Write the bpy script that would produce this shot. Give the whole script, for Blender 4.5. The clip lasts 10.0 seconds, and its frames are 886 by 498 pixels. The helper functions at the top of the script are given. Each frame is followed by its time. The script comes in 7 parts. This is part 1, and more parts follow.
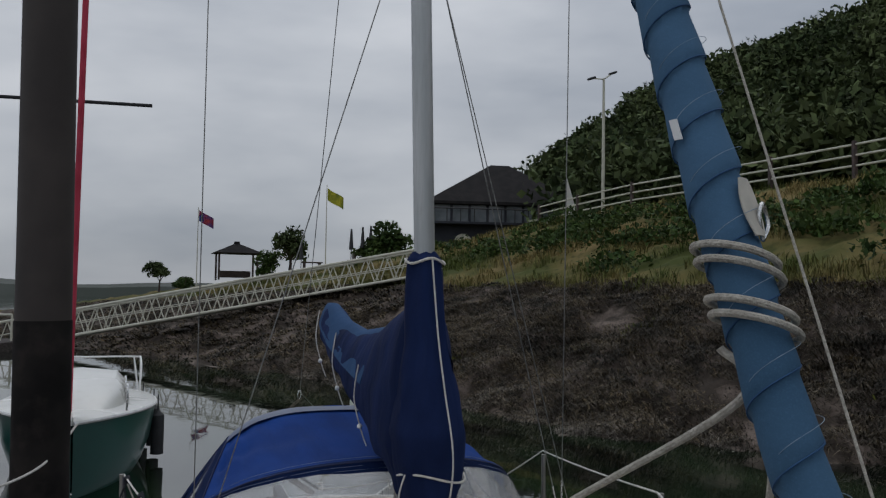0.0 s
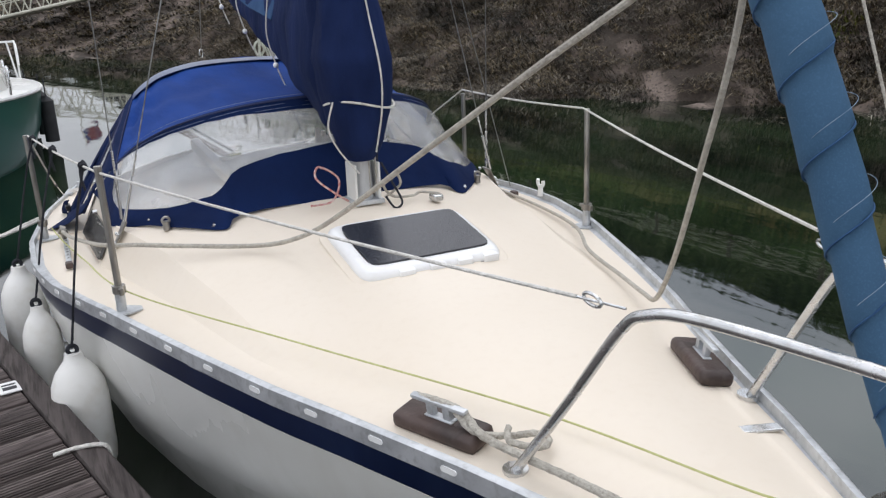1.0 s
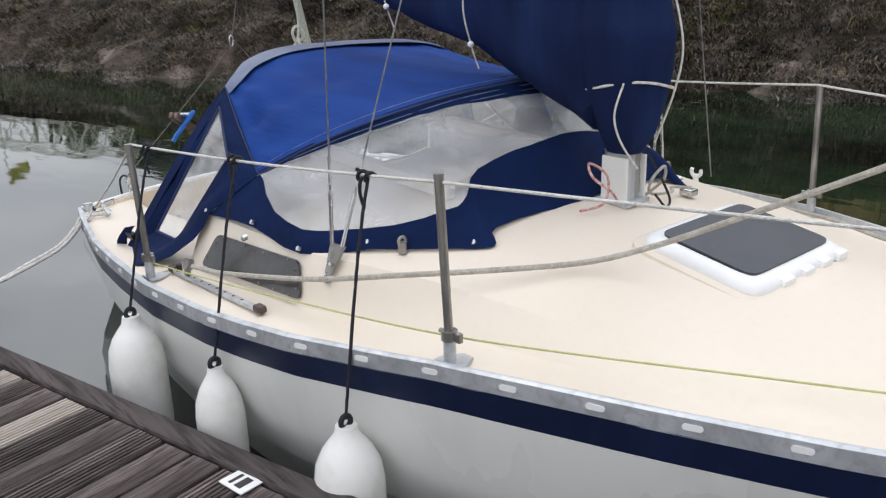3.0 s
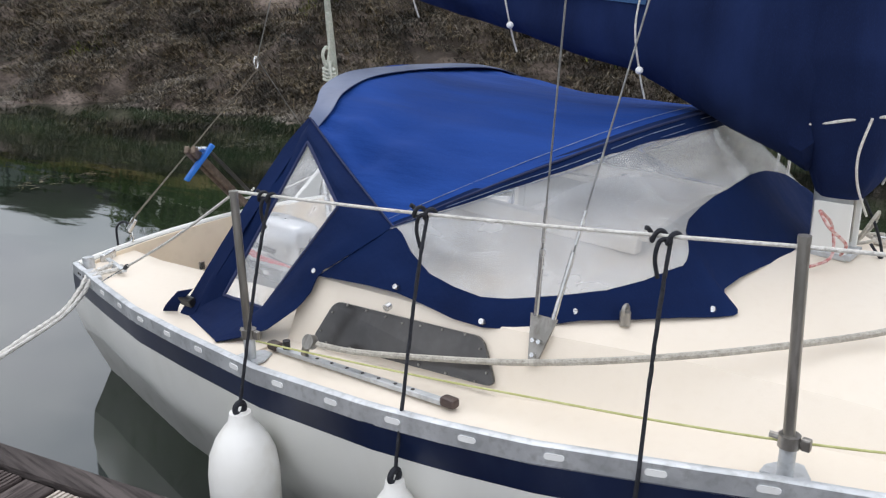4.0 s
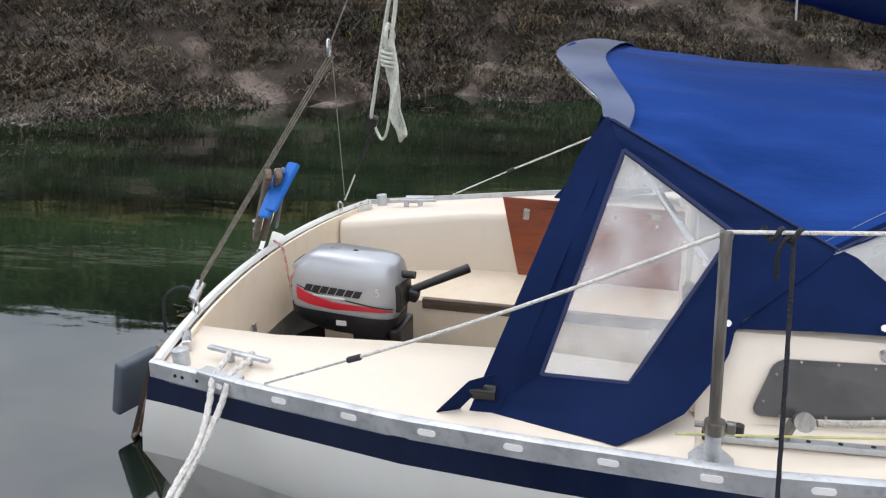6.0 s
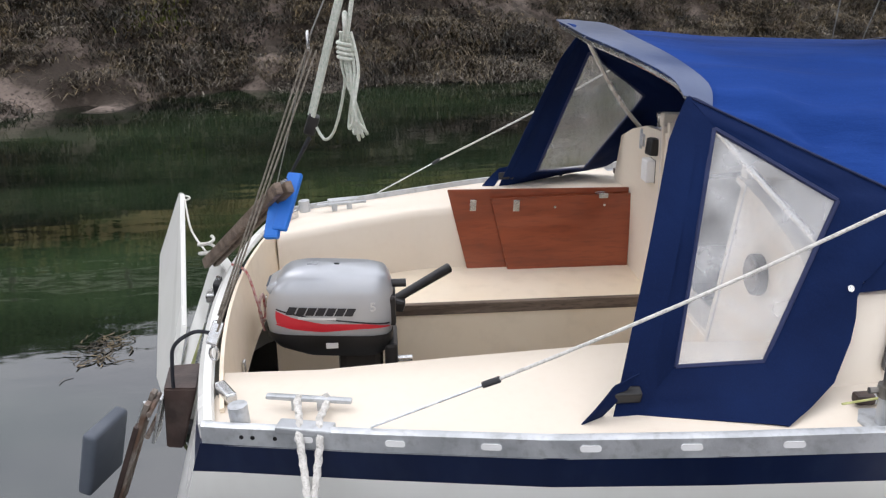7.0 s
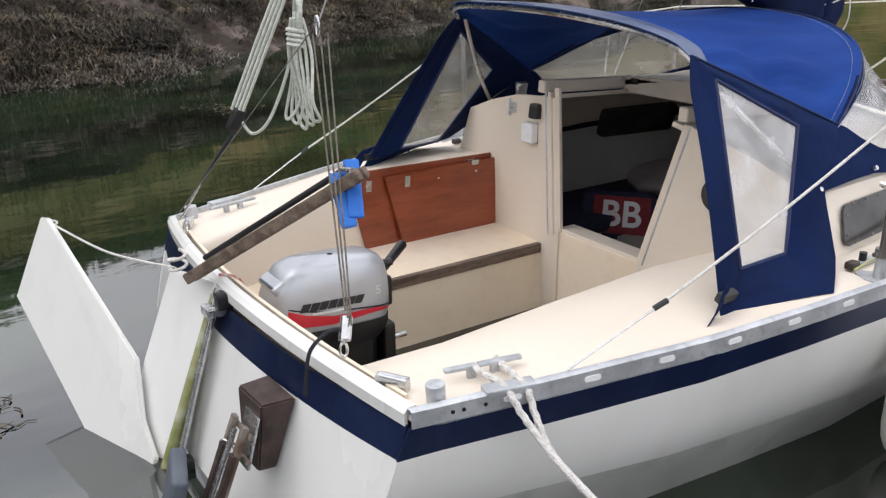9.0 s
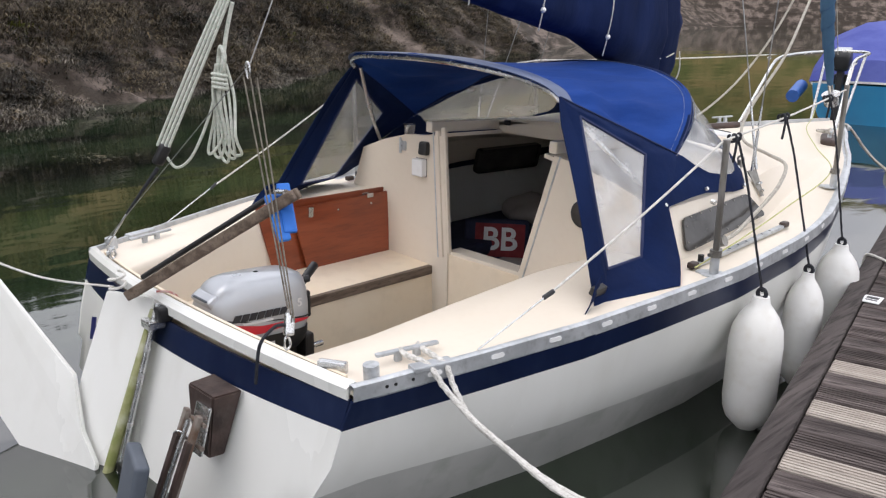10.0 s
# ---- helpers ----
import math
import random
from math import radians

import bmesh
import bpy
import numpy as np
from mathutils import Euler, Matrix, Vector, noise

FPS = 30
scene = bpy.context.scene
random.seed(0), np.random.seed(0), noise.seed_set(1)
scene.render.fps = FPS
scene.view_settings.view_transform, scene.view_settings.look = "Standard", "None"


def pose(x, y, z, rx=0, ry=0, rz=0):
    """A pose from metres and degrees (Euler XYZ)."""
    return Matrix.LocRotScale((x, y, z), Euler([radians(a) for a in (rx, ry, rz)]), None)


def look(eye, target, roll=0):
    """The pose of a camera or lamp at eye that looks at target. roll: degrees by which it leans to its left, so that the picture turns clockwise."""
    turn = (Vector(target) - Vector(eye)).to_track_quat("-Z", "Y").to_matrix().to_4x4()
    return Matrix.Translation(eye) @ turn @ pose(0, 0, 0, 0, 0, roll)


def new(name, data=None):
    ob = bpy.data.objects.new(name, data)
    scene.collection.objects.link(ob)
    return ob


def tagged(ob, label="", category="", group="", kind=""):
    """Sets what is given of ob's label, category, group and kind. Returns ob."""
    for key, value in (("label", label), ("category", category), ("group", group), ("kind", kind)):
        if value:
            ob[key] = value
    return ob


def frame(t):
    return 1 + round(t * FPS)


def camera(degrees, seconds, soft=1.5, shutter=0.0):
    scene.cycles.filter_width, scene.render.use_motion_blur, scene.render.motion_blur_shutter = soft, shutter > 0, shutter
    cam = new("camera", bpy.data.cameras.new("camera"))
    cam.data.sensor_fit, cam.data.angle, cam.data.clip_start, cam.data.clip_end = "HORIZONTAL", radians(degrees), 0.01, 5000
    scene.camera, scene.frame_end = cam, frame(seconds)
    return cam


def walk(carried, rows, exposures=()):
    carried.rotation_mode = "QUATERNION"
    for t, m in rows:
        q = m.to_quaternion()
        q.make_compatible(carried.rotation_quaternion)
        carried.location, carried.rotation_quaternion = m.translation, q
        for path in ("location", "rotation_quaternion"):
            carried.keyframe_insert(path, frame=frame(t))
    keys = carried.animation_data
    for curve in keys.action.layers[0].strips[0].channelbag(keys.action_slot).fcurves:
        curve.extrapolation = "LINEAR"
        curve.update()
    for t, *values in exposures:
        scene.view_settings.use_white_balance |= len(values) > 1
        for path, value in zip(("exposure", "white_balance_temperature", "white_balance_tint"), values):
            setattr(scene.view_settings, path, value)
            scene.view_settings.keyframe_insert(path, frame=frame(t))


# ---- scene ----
cam = camera(55.0, 10.0, soft=1.25)
METRES = 9.2
ROWS = [
    (0.0, 0.0, 0.0, 0.0, 0.0, 0.0, 0.0),
    (0.5, 0.0015, 0.0054, -0.0161, -2.11, -11.59, 0.73),
    (1.0, -0.0147, 0.0117, -0.0311, -7.36, -21.14, 2.23),
    (1.5, -0.0554, 0.0242, -0.0352, -12.23, -25.13, 2.44),
    (2.0, -0.1007, 0.0568, -0.0369, -14.71, -23.65, 1.38),
    (2.5, -0.1539, 0.0871, -0.0401, -17.82, -22.48, 1.46),
    (4.0, -0.2785, 0.2419, -0.0561, -30.99, -19.83, -0.97),
    (4.5, -0.3157, 0.2968, -0.0591, -35.6, -19.53, -2.03),
    (5.0, -0.3436, 0.3525, -0.0679, -41.25, -20.37, -2.44),
    (5.5, -0.3693, 0.4116, -0.0695, -47.09, -20.78, -2.24),
    (7.0, -0.4118, 0.574, -0.0799, -74.17, -20.84, -1.98),
    (7.5, -0.4179, 0.6283, -0.0873, -81.32, -21.16, -1.79),
    (8.0, -0.4309, 0.6746, -0.0891, -92.04, -20.9, -1.69),
    (8.5, -0.4361, 0.7126, -0.0899, -99.13, -20.73, -2.7),
    (9.0, -0.4323, 0.7434, -0.0904, -104.56, -19.9, -2.87),
    (9.5, -0.4497, 0.7701, -0.0907, -112.09, -18.25, -3.01),
    (10.0, -0.4775, 0.7809, -0.091, -114.06, -15.79, -4.04),
]

FIRST = pose(-1.236, 0.0, 2.27, 3.2, -0.8, -19.6)
EXPOSURES = [(0.0, -2.08, 6350, 9), (0.25, -1.9, 6350, 9), (0.5, -0.86, 6500, 9), (0.9, -0.93, 6550, 11), (1.5, -0.96, 6550, 11), (2.5, -0.93, 6550, 11), (5.0, -0.66, 6500, 10), (7.5, -0.64, 6650, 13), (10.0, -0.66, 6700, 13)]
walk(cam, [(t, FIRST @ pose(METRES * x, METRES * y, METRES * z, 90 + pitch, roll, yaw)) for t, x, y, z, yaw, pitch, roll in ROWS], EXPOSURES)

# ---- sky and sun: an overcast day ----
SUN_UP, SUN_ROUND = radians(58), radians(38)
world = bpy.data.worlds.new("overcast_sky")
scene.world = world
world.use_nodes = True
wn, wl = world.node_tree.nodes, world.node_tree.links
wn.clear()
sky = wn.new("ShaderNodeTexSky")
sky.sky_type, sky.sun_disc, sky.sun_elevation, sky.sun_rotation = "NISHITA", False, SUN_UP, SUN_ROUND
dim = wn.new("ShaderNodeVectorMath")
dim.operation = "SCALE"
dim.inputs["Scale"].default_value = 0.10
wl.new(sky.outputs[0], dim.inputs[0])
coords = wn.new("ShaderNodeTexCoord")
stretch = wn.new("ShaderNodeMapping")
stretch.inputs["Scale"].default_value = (1.6, 1.6, 5.0)
wl.new(coords.outputs["Generated"], stretch.inputs[0])
clouds = wn.new("ShaderNodeTexNoise")
clouds.inputs["Scale"].default_value, clouds.inputs["Detail"].default_value = 1.3, 5.0
wl.new(stretch.outputs[0], clouds.inputs["Vector"])
cloud_ramp = wn.new("ShaderNodeValToRGB")
cloud_ramp.color_ramp.elements[0].position, cloud_ramp.color_ramp.elements[0].color = 0.28, (0.58, 0.63, 0.72, 1)
cloud_ramp.color_ramp.elements[1].position, cloud_ramp.color_ramp.elements[1].color = 0.66, (1.20, 1.22, 1.27, 1)
wl.new(clouds.outputs["Fac"], cloud_ramp.inputs[0])
cover = wn.new("ShaderNodeMix")
cover.data_type = "RGBA"
cover.inputs[0].default_value = 0.9
wl.new(dim.outputs[0], cover.inputs[6])
wl.new(cloud_ramp.outputs[0], cover.inputs[7])
# an overcast sky is brighter overhead than at the horizon
height = wn.new("ShaderNodeSeparateXYZ")
wl.new(coords.outputs["Generated"], height.inputs[0])
rise = wn.new("ShaderNodeMapRange")
rise.inputs[1].default_value, rise.inputs[2].default_value, rise.inputs[3].default_value, rise.inputs[4].default_value = 0.0, 0.7, 1.8, 2.95
wl.new(height.outputs["Z"], rise.inputs[0])
graded = wn.new("ShaderNodeVectorMath")
graded.operation = "SCALE"
wl.new(cover.outputs[2], graded.inputs[0])
wl.new(rise.outputs[0], graded.inputs["Scale"])
back = wn.new("ShaderNodeBackground")
back.inputs["Strength"].default_value = 1.0
wl.new(graded.outputs[0], back.inputs["Color"])
wl.new(back.outputs[0], wn.new("ShaderNodeOutputWorld").inputs["Surface"])

sun = new("sun", bpy.data.lights.new("sun", "SUN"))
sun.data.energy, sun.data.angle, sun.data.color = 0.75, radians(30), (1.0, 0.97, 0.93)
sun.matrix_world = look((0, 0, 30), (-11.5, -14.7, 0))


# ---- materials ----
def surface(name, one, two, scale=3.0, rough=0.5, metal=0.0, bump=0.0, bump_scale=60.0, grain=None, grain_scale=80.0, grain_mix=0.25, stretch=(1, 1, 1), vary=0.0, low=0.38, high=0.62, coat=0.0, spec=0.5, island=0.0):
    """A material that drifts from one colour to another at two scales, with relief."""
    m = bpy.data.materials.new(name)
    m.use_nodes = True
    n, l = m.node_tree.nodes, m.node_tree.links
    b = n["Principled BSDF"]
    tc = n.new("ShaderNodeTexCoord")
    mp = n.new("ShaderNodeMapping")
    mp.inputs["Scale"].default_value = stretch
    l.new(tc.outputs["Object"], mp.inputs[0])
    big = n.new("ShaderNodeTexNoise")
    big.inputs["Scale"].default_value, big.inputs["Detail"].default_value = scale, 6.0
    l.new(mp.outputs[0], big.inputs["Vector"])
    rmp = n.new("ShaderNodeMapRange")
    rmp.inputs[1].default_value, rmp.inputs[2].default_value = low, high
    l.new(big.outputs["Fac"], rmp.inputs[0])
    mix = n.new("ShaderNodeMix")
    mix.data_type = "RGBA"
    mix.inputs[6].default_value, mix.inputs[7].default_value = (*one, 1), (*two, 1)
    l.new(rmp.outputs[0], mix.inputs[0])
    colour = mix.outputs[2]
    fine = n.new("ShaderNodeTexNoise")
    fine.inputs["Scale"].default_value, fine.inputs["Detail"].default_value = grain_scale, 4.0
    l.new(mp.outputs[0], fine.inputs["Vector"])
    if grain is not None:
        g = n.new("ShaderNodeMapRange")
        g.inputs[1].default_value, g.inputs[2].default_value, g.inputs[4].default_value = 0.5, 0.72, grain_mix
        l.new(fine.outputs["Fac"], g.inputs[0])
        mix2 = n.new("ShaderNodeMix")
        mix2.data_type = "RGBA"
        l.new(g.outputs[0], mix2.inputs[0])
        l.new(colour, mix2.inputs[6])
        mix2.inputs[7].default_value = (*grain, 1)
        colour = mix2.outputs[2]
    if vary:
        info = n.new("ShaderNodeObjectInfo")
        span = n.new("ShaderNodeMapRange")
        span.inputs[3].default_value, span.inputs[4].default_value = 1 - vary, 1 + vary
        l.new(info.outputs["Random"], span.inputs[0])
        tint = n.new("ShaderNodeVectorMath")
        tint.operation = "SCALE"
        l.new(colour, tint.inputs[0])
        l.new(span.outputs[0], tint.inputs["Scale"])
        colour = tint.outputs[0]
    if island:
        geo = n.new("ShaderNodeNewGeometry")
        each = n.new("ShaderNodeMapRange")
        each.inputs[3].default_value, each.inputs[4].default_value = 1 - island, 1 + island
        l.new(geo.outputs["Random Per Island"], each.inputs[0])
        shade = n.new("ShaderNodeVectorMath")
        shade.operation = "SCALE"
        l.new(colour, shade.inputs[0])
        l.new(each.outputs[0], shade.inputs["Scale"])
        colour = shade.outputs[0]
    l.new(colour, b.inputs["Base Color"])
    b.inputs["Metallic"].default_value = metal
    b.inputs["Coat Weight"].default_value = coat
    b.inputs["Specular IOR Level"].default_value = spec
    rr = n.new("ShaderNodeMapRange")
    rr.inputs[3].default_value, rr.inputs[4].default_value = max(0.02, rough - 0.08), min(1, rough + 0.10)
    l.new(big.outputs["Fac"], rr.inputs[0])
    l.new(rr.outputs[0], b.inputs["Roughness"])
    if bump:
        rel = n.new("ShaderNodeTexNoise")
        rel.inputs["Scale"].default_value, rel.inputs["Detail"].default_value = bump_scale, 5.0
        l.new(mp.outputs[0], rel.inputs["Vector"])
        bp = n.new("ShaderNodeBump")
        bp.inputs["Strength"].default_value, bp.inputs["Distance"].default_value = bump, 0.01
        l.new(rel.outputs["Fac"], bp.inputs["Height"])
        l.new(bp.outputs[0], b.inputs["Normal"])
    return m


def canvas(name, one, two, stretch=(1, 1, 1)):
    m = surface(name, one, two, 2.2, 0.85, bump=1.0, bump_scale=7.0, stretch=stretch, grain=tuple(min(1, c * 1.5) for c in two), grain_scale=240, grain_mix=0.2, spec=0.12)
    return m


CREAM = surface("cream_gelcoat", (0.735, 0.65, 0.54), (0.775, 0.695, 0.59), 1.3, 0.42, bump=0.05, bump_scale=180, grain=(0.62, 0.52, 0.40), grain_scale=30, grain_mix=0.10, low=0.3, high=0.7)
COCKPIT = surface("cream_cockpit", (0.83, 0.70, 0.53), (0.86, 0.75, 0.60), 1.8, 0.4, bump=0.05, bump_scale=150, grain=(0.5, 0.4, 0.27), grain_scale=12, grain_mix=0.16)
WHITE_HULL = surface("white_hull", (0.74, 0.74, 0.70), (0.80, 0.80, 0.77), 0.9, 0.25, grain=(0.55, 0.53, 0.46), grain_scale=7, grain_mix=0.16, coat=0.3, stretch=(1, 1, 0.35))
# Grey base paints in the shade under the chine; the grain is grime.
SHADED_BOTTOM = surface("shade_grey_bottom", (0.36, 0.36, 0.345), (0.46, 0.46, 0.44), 2.0, 0.45, grain=(0.16, 0.18, 0.13), grain_scale=9, grain_mix=0.3)
NAVY = surface("navy_band", (0.004, 0.009, 0.034), (0.008, 0.016, 0.052), 2.5, 0.3, grain=(0.04, 0.06, 0.11), grain_scale=16, grain_mix=0.14, stretch=(1, 1, 0.4), spec=0.3)
ALU = surface("dull_aluminium", (0.46, 0.48, 0.50), (0.60, 0.62, 0.64), 9.0, 0.45, metal=0.55, bump=0.12, bump_scale=90, grain=(0.30, 0.31, 0.31), grain_scale=40, grain_mix=0.5)
STEEL = surface("stainless_steel", (0.55, 0.56, 0.56), (0.68, 0.68, 0.68), 20.0, 0.25, metal=0.9, grain=(0.35, 0.30, 0.25), grain_scale=50, grain_mix=0.25)
PLASTIC_WHITE = surface("white_plastic", (0.80, 0.80, 0.80), (0.86, 0.86, 0.85), 5.0, 0.35, grain=(0.6, 0.58, 0.52), grain_scale=25, grain_mix=0.15)
FENDER = surface("scuffed_fender_vinyl", (0.78, 0.77, 0.73), (0.84, 0.83, 0.80), 5.0, 0.38, grain=(0.50, 0.44, 0.34), grain_scale=14, grain_mix=0.22)
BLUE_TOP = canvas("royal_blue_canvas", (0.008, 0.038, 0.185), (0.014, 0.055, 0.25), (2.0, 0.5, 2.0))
# Top's blue cloth again, with the shade of upright panels darkened into the colour.
BLUE_SHADED = canvas("shaded_blue_canvas", (0.0028, 0.0095, 0.043), (0.0048, 0.0155, 0.066))
COVER_BLUE = canvas("dark_navy_cover", (0.006, 0.013, 0.050), (0.013, 0.026, 0.092), (1.8, 1.8, 0.5))
COVER_FADED = canvas("faded_blue_cover", (0.028, 0.068, 0.155), (0.04, 0.09, 0.195))
SAIL_STRIP = canvas("denim_blue_strip", (0.050, 0.110, 0.19), (0.072, 0.148, 0.250))
SEAM = surface("dark_seam", (0.012, 0.02, 0.07), (0.02, 0.03, 0.09), 12, 0.8)
WEATHERED = surface("weathered_deck_plank", (0.052, 0.040, 0.038), (0.175, 0.145, 0.137), 3.0, 0.8, spec=0.25, bump=1.0, bump_scale=14, grain=(0.016, 0.011, 0.010), grain_scale=14, grain_mix=0.95, stretch=(0.5, 7, 7), vary=0.26)
NEW_PLANK = surface("pale_new_plank", (0.36, 0.31, 0.27), (0.46, 0.41, 0.36), 3.0, 0.75, bump=0.4, bump_scale=14, grain=(0.14, 0.12, 0.10), grain_scale=18, grain_mix=0.6, stretch=(0.5, 7, 7))
BEAM = surface("weathered_edge_beam", (0.038, 0.031, 0.030), (0.095, 0.080, 0.076), 2.5, 0.8, spec=0.25, bump=1.0, bump_scale=10, grain=(0.016, 0.012, 0.011), grain_scale=9, grain_mix=0.95, stretch=(7, 0.5, 7))
TEAK = surface("grey_teak", (0.10, 0.07, 0.05), (0.20, 0.15, 0.115), 6.0, 0.7, bump=0.3, bump_scale=30, grain=(0.05, 0.035, 0.025), grain_scale=30, grain_mix=0.6, stretch=(5, 0.8, 5))
DARK_WOOD = surface("dark_hardwood", (0.032, 0.020, 0.017), (0.070, 0.043, 0.036), 7.0, 0.5, bump=0.3, bump_scale=40, grain=(0.13, 0.10, 0.085), grain_scale=18, grain_mix=0.3)
MAHOGANY = surface("varnished_mahogany", (0.22, 0.045, 0.016), (0.30, 0.068, 0.026), 3.0, 0.35, bump=0.06, bump_scale=40, grain=(0.13, 0.026, 0.012), grain_scale=14, grain_mix=0.5, stretch=(2, 0.7, 5), coat=0.3)
SMOKED = surface("smoked_acrylic", (0.025, 0.024, 0.024), (0.06, 0.057, 0.055), 3.0, 0.16, grain=(0.12, 0.12, 0.12), grain_scale=22, grain_mix=0.15)
HATCH_GLASS = surface("dark_hatch_acrylic", (0.016, 0.018, 0.026), (0.024, 0.027, 0.036), 3.0, 0.22, grain=(0.14, 0.15, 0.17), grain_scale=160, grain_mix=0.35)
ROPE_WHITE = surface("white_rope", (0.62, 0.60, 0.56), (0.75, 0.73, 0.69), 40.0, 0.8, bump=0.8, bump_scale=140, grain=(0.35, 0.33, 0.29), grain_scale=110, grain_mix=0.5)
ROPE_GREY = surface("grey_beige_rope", (0.40, 0.37, 0.32), (0.52, 0.49, 0.43), 40.0, 0.85, bump=0.8, bump_scale=140, grain=(0.22, 0.20, 0.16), grain_scale=110, grain_mix=0.5)
ROPE_GREEN = surface("pale_green_fleck_rope", (0.58, 0.60, 0.53), (0.72, 0.73, 0.67), 60.0, 0.8, bump=0.8, bump_scale=140, grain=(0.20, 0.36, 0.27), grain_scale=120, grain_mix=0.6)
ROPE_YELLOW = surface("yellow_green_cord", (0.42, 0.42, 0.16), (0.52, 0.52, 0.24), 40.0, 0.8)
ROPE_DARK = surface("dark_wire_rope", (0.10, 0.085, 0.065), (0.19, 0.165, 0.135), 60.0, 0.8, bump=0.6, bump_scale=140)
POST = surface("tarnished_steel_post", (0.22, 0.21, 0.19), (0.38, 0.365, 0.34), 7.0, 0.34, metal=0.75, grain=(0.14, 0.12, 0.10), grain_scale=26, grain_mix=0.5, stretch=(3, 3, 0.6))
ROPE_BLACK = surface("black_rope", (0.008, 0.009, 0.014), (0.02, 0.022, 0.03), 60.0, 0.8, bump=0.6, bump_scale=140)
ROPE_RED = surface("red_fleck_rope", (0.40, 0.10, 0.09), (0.6, 0.45, 0.42), 60.0, 0.8)
WIRE = surface("dull_wire", (0.20, 0.20, 0.20), (0.32, 0.32, 0.31), 30.0, 0.4, metal=0.8)
BLACK = surface("black_plastic", (0.008, 0.008, 0.009), (0.018, 0.018, 0.02), 8.0, 0.4)
RUBBER = surface("dark_rubber", (0.02, 0.021, 0.024), (0.035, 0.036, 0.04), 8.0, 0.7)
GREY_PAD = surface("grey_blue_pad", (0.07, 0.085, 0.11), (0.10, 0.115, 0.14), 5.0, 0.6)
SILVER = surface("silver_paint", (0.40, 0.42, 0.45), (0.46, 0.48, 0.51), 3.0, 0.28, metal=0.35, coat=0.4)
RED = surface("red_decal", (0.55, 0.02, 0.035), (0.62, 0.03, 0.05), 8.0, 0.3)
BLUE_FOAM = surface("bright_blue_foam", (0.012, 0.14, 0.55), (0.02, 0.18, 0.62), 12.0, 0.6)
INK = surface("dark_ink", (0.012, 0.012, 0.016), (0.02, 0.02, 0.025), 8.0, 0.5)
NAVY_INK = surface("navy_ink", (0.01, 0.015, 0.10), (0.015, 0.02, 0.12), 8.0, 0.4)
MAST_ALU = surface("pale_mast_aluminium", (0.42, 0.44, 0.45), (0.54, 0.55, 0.56), 4.0, 0.42, metal=0.45, grain=(0.30, 0.30, 0.30), grain_scale=20, grain_mix=0.3, stretch=(4, 4, 0.4))
ALGAE = surface("green_algae", (0.20, 0.22, 0.07), (0.34, 0.34, 0.18), 14.0, 0.8, grain=(0.6, 0.6, 0.5), grain_scale=12, grain_mix=0.6)
PILE_STEEL = surface("tarred_pile", (0.010, 0.009, 0.009), (0.022, 0.019, 0.018), 2.0, 0.8, spec=0.15, bump=0.3, bump_scale=8, grain=(0.05, 0.04, 0.036), grain_scale=5, grain_mix=0.4)
CABIN = surface("cabin_lining", (0.26, 0.24, 0.22), (0.36, 0.33, 0.30), 3.0, 0.8)
CUSHION_RED = surface("red_cloth", (0.17, 0.02, 0.025), (0.23, 0.03, 0.035), 20.0, 0.9)
CUSHION_NAVY = surface("navy_cloth", (0.012, 0.016, 0.04), (0.02, 0.024, 0.055), 20.0, 0.9)
PALE_CLOTH = surface("pale_cloth", (0.62, 0.62, 0.62), (0.74, 0.74, 0.74), 8.0, 0.9)


def vinyl():
    m = surface("milky_clear_vinyl", (0.62, 0.64, 0.66), (0.80, 0.80, 0.80), 3.0, 0.14, bump=0.12, bump_scale=5.0, coat=0.3)
    n, l = m.node_tree.nodes, m.node_tree.links
    haze = n.new("ShaderNodeTexNoise")
    haze.inputs["Scale"].default_value, haze.inputs["Detail"].default_value = 4.0, 5.0
    span = n.new("ShaderNodeMapRange")
    span.inputs[1].default_value, span.inputs[2].default_value = 0.3, 0.7
    span.inputs[3].default_value, span.inputs[4].default_value = 0.12, 0.36
    l.new(haze.outputs["Fac"], span.inputs[0])
    l.new(span.outputs[0], n["Principled BSDF"].inputs["Alpha"])
    return m


VINYL = vinyl()


